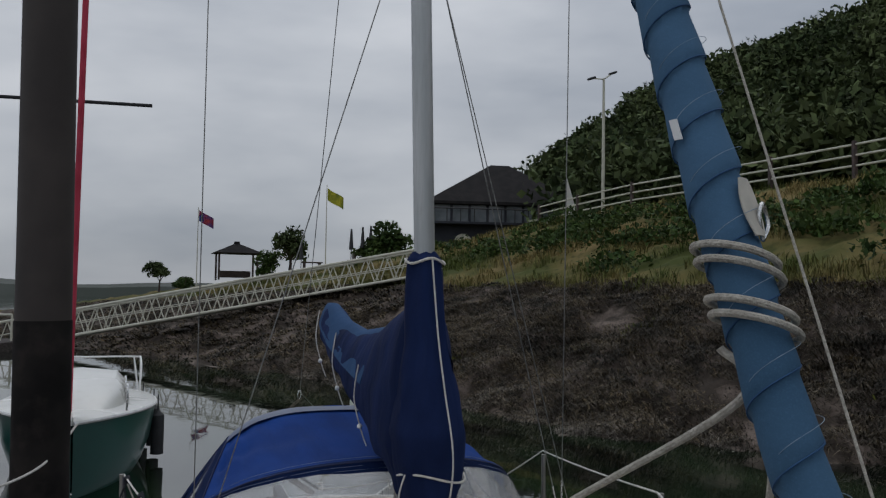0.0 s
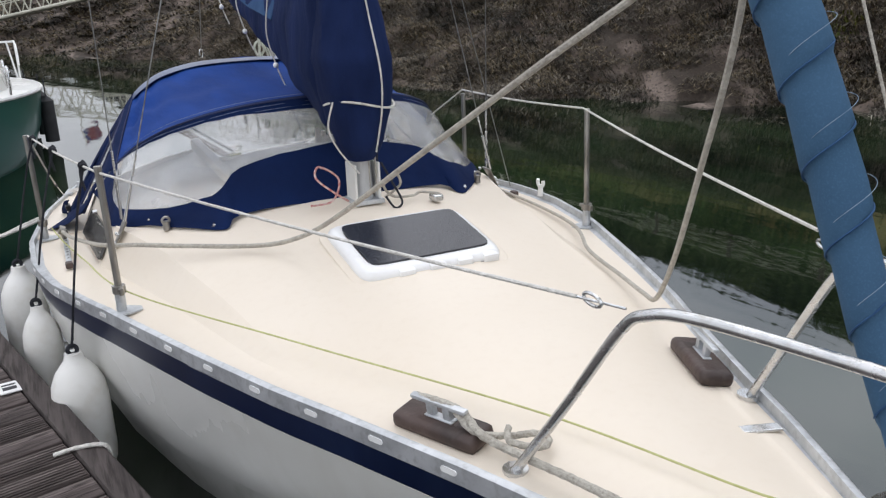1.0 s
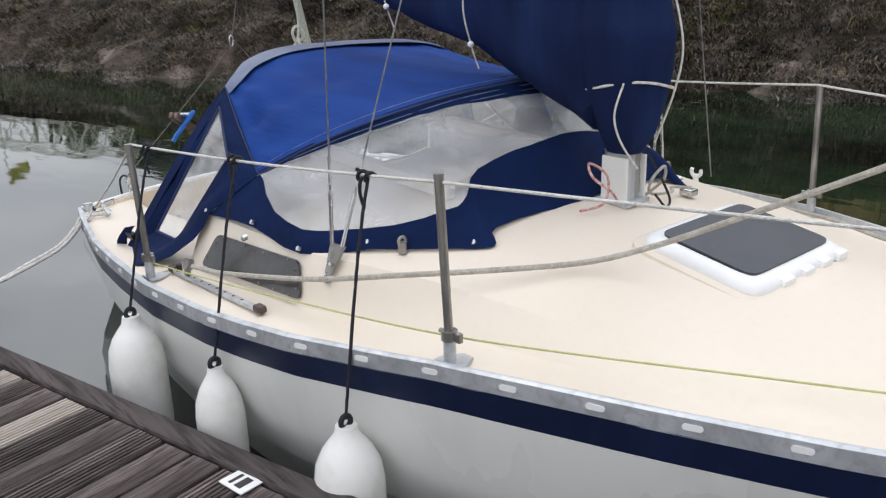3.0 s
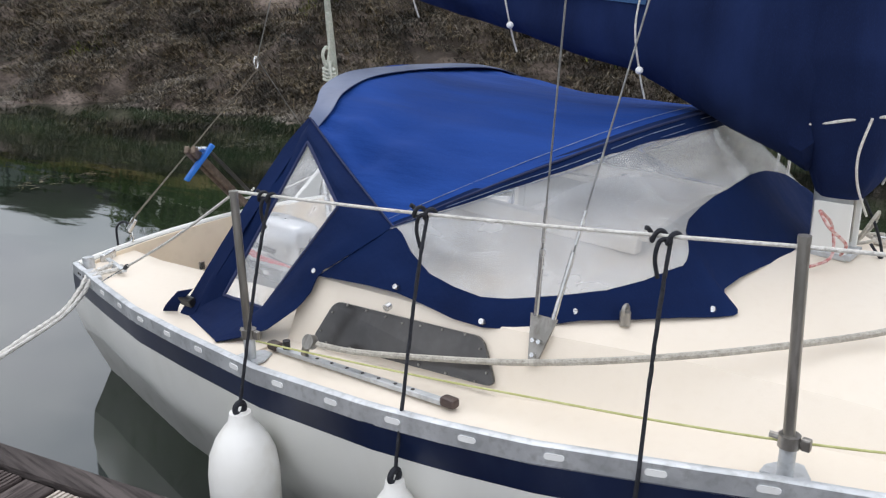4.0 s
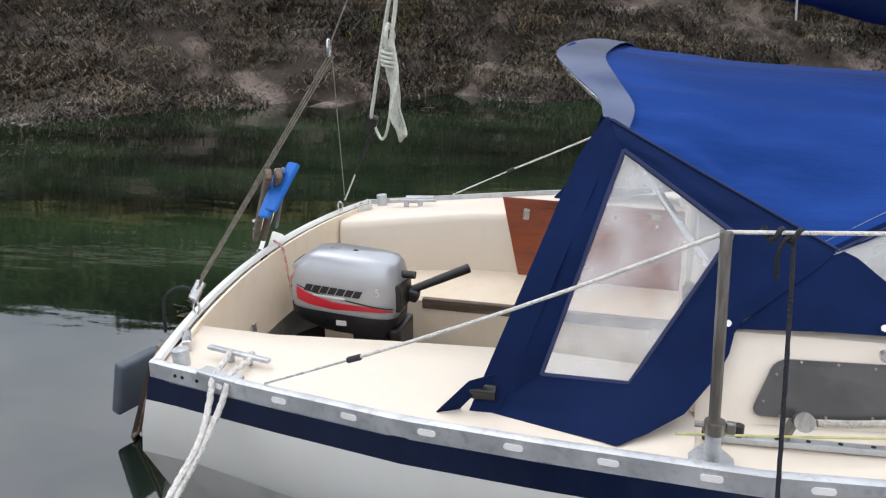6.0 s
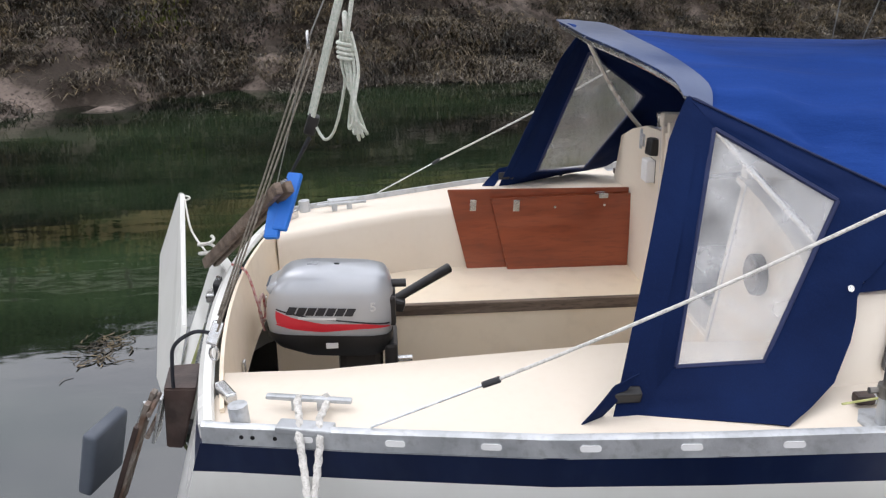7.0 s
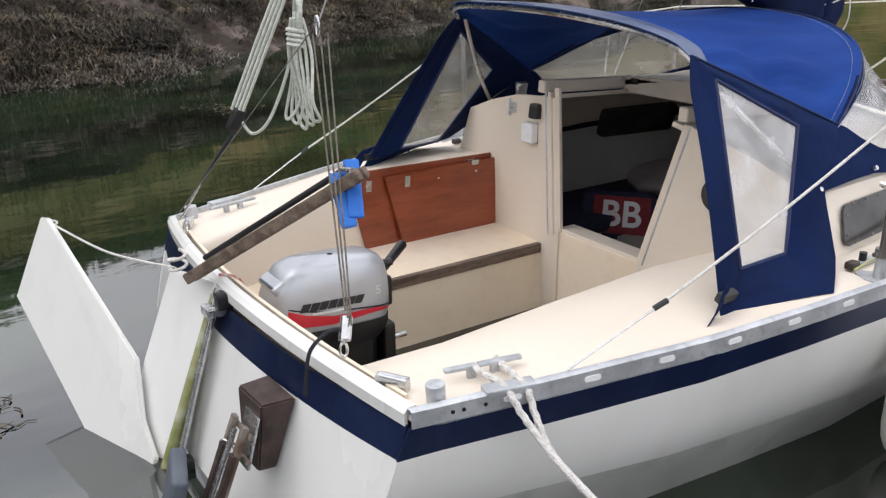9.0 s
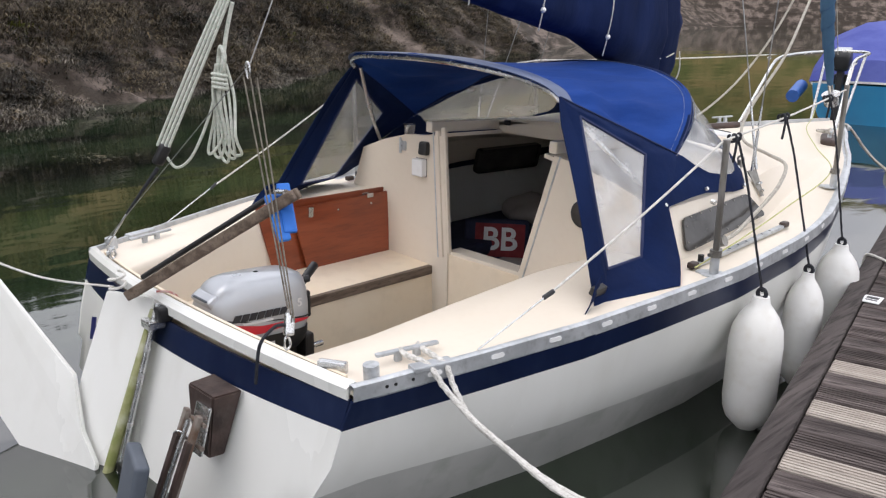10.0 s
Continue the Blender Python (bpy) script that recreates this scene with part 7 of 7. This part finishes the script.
raw("roof", [(gx - 1.75, gy - 1.7, gz + 1.95), (gx + 1.75, gy - 1.7, gz + 1.95), (gx + 1.75, gy + 1.7, gz + 1.95), (gx - 1.75, gy + 1.7, gz + 1.95), (gx, gy, gz + 2.75)], [(0, 1, 4), (1, 2, 4), (2, 3, 4), (3, 0, 4), (3, 2, 1, 0)], SLATE, gazebo, "hipped dark roof", False)
block("finial", (0.4, 0.4, 0.25), pose(gx, gy, gz + 2.72), SLATE, gazebo, 0.05)
block("bench", (2.2, 0.5, 0.5), pose(gx, gy + 0.8, gz + 0.45), DARK_WOOD, gazebo, 0.02)

for x, y, zt, c1, c2, lab in ((0.060 * 62 - 1.236, 62.0, 8.1, (0.30, 0.03, 0.04), (0.03, 0.05, 0.20), "red and blue flag on a white pole"), (0.207 * 52 - 1.236, 52.0, 8.9, (0.45, 0.42, 0.03), (0.16, 0.20, 0.03), "yellow and green flag on a white pole")):
    fl = thing("flagpole", x, y, bank_height(x, y), lab, "flagpole")
    bar("pole", (x, y, bank_height(x, y)), (x, y, zt + 0.2), 0.04, GALV, fl, 0.025, 8)
    v, f = sheet([[(x + 0.05 + 1.0 * a, y + 0.12 * math.sin(a * 6), zt - 0.75 * b - 0.55 * a) for a in np.linspace(0, 1, 9)] for b in np.linspace(0, 1, 5)])
    thick("flag", v, f, 0.01, surface("flag_cloth", c1, c2, 1.6, 0.9), fl)


def tree(name, x, y, h, r, label, material, squash=1.0, trunk=0.45):
    ob = thing(name, x, y, bank_height(x, y), label, "tree")
    z = bank_height(x, y)
    bm = bmesh.new()
    rod(bm, (x, y, z - 0.1), (x + 0.05, y, z + h * trunk), 0.10 * r, 0.06 * r, 8)
    for k in range(5):
        a = k * 1.256
        rod(bm, (x + 0.05, y, z + h * trunk * 0.9), (x + 0.6 * r * math.cos(a), y + 0.6 * r * math.sin(a), z + h * 0.75), 0.045 * r, 0.02 * r, 6)
    part("trunk", bm, DARK_WOOD, ob)
    sub = [(x + rng.normal(0, 0.42) * r, y + rng.normal(0, 0.42) * r, z + h - r * squash + rng.normal(0, 0.35) * r * squash, r * 0.55, r * 0.55, r * 0.5 * squash) for _ in range(11)]
    v, f = leaf_cloud(sub, 170, 0.11 * r)
    raw("crown", v, f, material, ob, "", False)


tree("round_bush", 0.165 * 58 - 1.236, 58, 3.0, 1.35, "clipped round dark green tree on the lawn", WOODS, 1.0, 0.3)
tree("small_tree", 0.020 * 64 - 1.236, 64, 2.1, 0.85, "small dark round-headed tree on the point", WOODS, 0.8, 0.4)
tree("shrub", 0.135 * 58 - 1.236, 57, 1.7, 0.9, "pale spiky shrub on the lawn", BRAMBLE, 1.0, 0.2)
tree("shrub", 0.29 * 46 - 1.236, 46, 1.6, 1.3, "low shrub by the gangway head", BRAMBLE, 0.7, 0.2)
tree("shrub", 0.27 * 47 - 1.236, 47.5, 1.3, 1.0, "low shrub by the gangway head", BRAMBLE, 0.7, 0.2)
tree("shrub", 0.045 * 62 - 1.236, 61, 0.9, 0.8, "low shrub on the point", BRAMBLE, 0.7, 0.2)
for k, (q, yy, zz) in enumerate(((0.252, 47.0, 1.5), (0.262, 47.5, 1.1), (0.178, 55.0, 1.4), (0.238, 48, 1.3))):
    x = q * yy - 1.236
    para = thing("closed_parasol", x, yy, bank_height(x, yy), "closed dark parasol on the terrace", "parasol", "terrace parasols")
    z = bank_height(x, yy)
    bar("pole", (x, yy, z), (x, yy, z + 2.1), 0.03, RUBBER, para, sides=6)
    bar("folded_canopy", (x, yy, z + 0.9), (x, yy, z + 2.1), 0.14, RUBBER, para, 0.05, 10)
    table = thing("picnic_table", x + 0.8, yy + 0.5, z, "dark wooden picnic table on the terrace", "table", "terrace tables")
    block("tabletop", (1.3, 0.7, 0.08), pose(x + 0.8, yy + 0.5, z + 0.75), DARK_WOOD, table, 0.01)
    for s in (-0.5, 0.5):
        block("leg", (0.1, 0.6, 0.75), pose(x + 0.8 + s, yy + 0.5, z + 0.36), DARK_WOOD, table, 0.01)

CARP = surface("dark_car_paint", (0.02, 0.025, 0.04), (0.03, 0.035, 0.05), 2, 0.25, coat=0.5)
for cx, cy, paint, lab in ((24.0, 18.5, CARP, "dark parked car behind the fence"),):
    car = thing("parked_car", cx, cy, bank_height(cx, cy), lab, "car")
    z = bank_height(cx, cy)
    m = pose(cx, cy, z, 0, 0, 8)
    v, f = sheet([[m @ Vector((w * a, y, 0.32 + h * b)) for a, b in ((-1, 0), (-1, 0.5), (-0.9, 0.62), (-0.72, 1), (0.72, 1), (0.9, 0.62), (1, 0.5), (1, 0))] for y, w, h in ((-2.05, 0.75, 0.45), (-1.9, 0.85, 0.75), (-1.0, 0.88, 0.85), (-0.4, 0.88, 1.18), (0.9, 0.88, 1.18), (1.6, 0.86, 0.85), (2.0, 0.82, 0.65), (2.05, 0.75, 0.4))])
    raw("body", v, f, paint, car)
    for sx in (-0.8, 0.8):
        for sy in (-1.3, 1.3):
            bar("wheel", m @ Vector((sx - 0.1, sy, 0.32)), m @ Vector((sx + 0.1, sy, 0.32)), 0.32, RUBBER, car, sides=20)
hull_on_land = thing("laid_up_boat", 18.2, 41, 6, "white dinghy with a small sail laid up on land", "boat")
bz = bank_height(19.0, 40.0)
raw("hull", [(18.2, 39.6, bz + 0.9), (21.0, 40.2, bz + 0.9), (21.2, 41.4, bz + 0.9), (18.2, 41.2, bz + 0.9), (18.8, 40.3, bz + 0.1), (20.8, 40.7, bz + 0.1)], [(0, 1, 5, 4), (1, 2, 5), (2, 3, 4, 5), (3, 0, 4), (3, 2, 1, 0)], WHITE_HULL, hull_on_land, "", False)
raw("sail", [(20.0, 40.4, bz + 0.9), (20.9, 40.5, bz + 0.9), (20.1, 40.4, bz + 3.2), (20.05, 40.5, bz + 0.9)], [(0, 1, 2), (0, 2, 3), (1, 3, 2), (0, 3, 1)], WHITE_HULL, hull_on_land, "", False)
FAR = surface("far_shore", (0.05, 0.06, 0.05), (0.10, 0.11, 0.10), 0.02, 0.9)
ridge = [(-320 + 16 * k, 420.0, 7 + 5 * noise.noise((k * 0.35, 0, 0)) + 2 * noise.noise((k * 1.3, 4, 0))) for k in range(45)]
v, f = sheet([[(x, y, -1), (x, y + 4, z * 0.7), (x, y + 30, z)] for x, y, z in ridge])
tagged(raw("far_shore", v, f, FAR, None, "", False), "low hazy far shore of the estuary", "backdrop", kind="structure")


# ---- the planks of the dock ----
bm = bmesh.new()
box(bm, (DOCK_W - 0.20, PITCH - 0.020, 0.032), Matrix(), 0.004, 1)
old = bpy.data.meshes.new("plank")
bm.to_mesh(old)
bm.free()
bm = bmesh.new()
box(bm, (DOCK_W - 0.20, PITCH - 0.017, 0.026), Matrix(), 0.003, 1)
for k in range(7):
    box(bm, (DOCK_W - 0.21, 0.011, 0.008), pose(0, -0.057 + k * 0.019, 0.014), 0, 1)
pale = bpy.data.meshes.new("plank")
bm.to_mesh(pale)
bm.free()
old.materials.append(WEATHERED)
pale.materials.append(NEW_PLANK)
ridged = pale.copy()
ridged.materials.clear()
ridged.materials.append(WEATHERED)
for i in range(-68, 69):
    me = pale if i in (1, -2, 4) else ridged if (i * 7 + 3) % 11 < 5 else old
    ob = new("plank", me)
    ob.parent = dock
    ob.matrix_basis = pose(DOCK_W / 2, i * PITCH, DOCK_TOP - 0.018 + random.uniform(-0.003, 0.002), random.uniform(-0.6, 0.6), random.uniform(-0.1, 0.1), random.uniform(-0.15, 0.15))
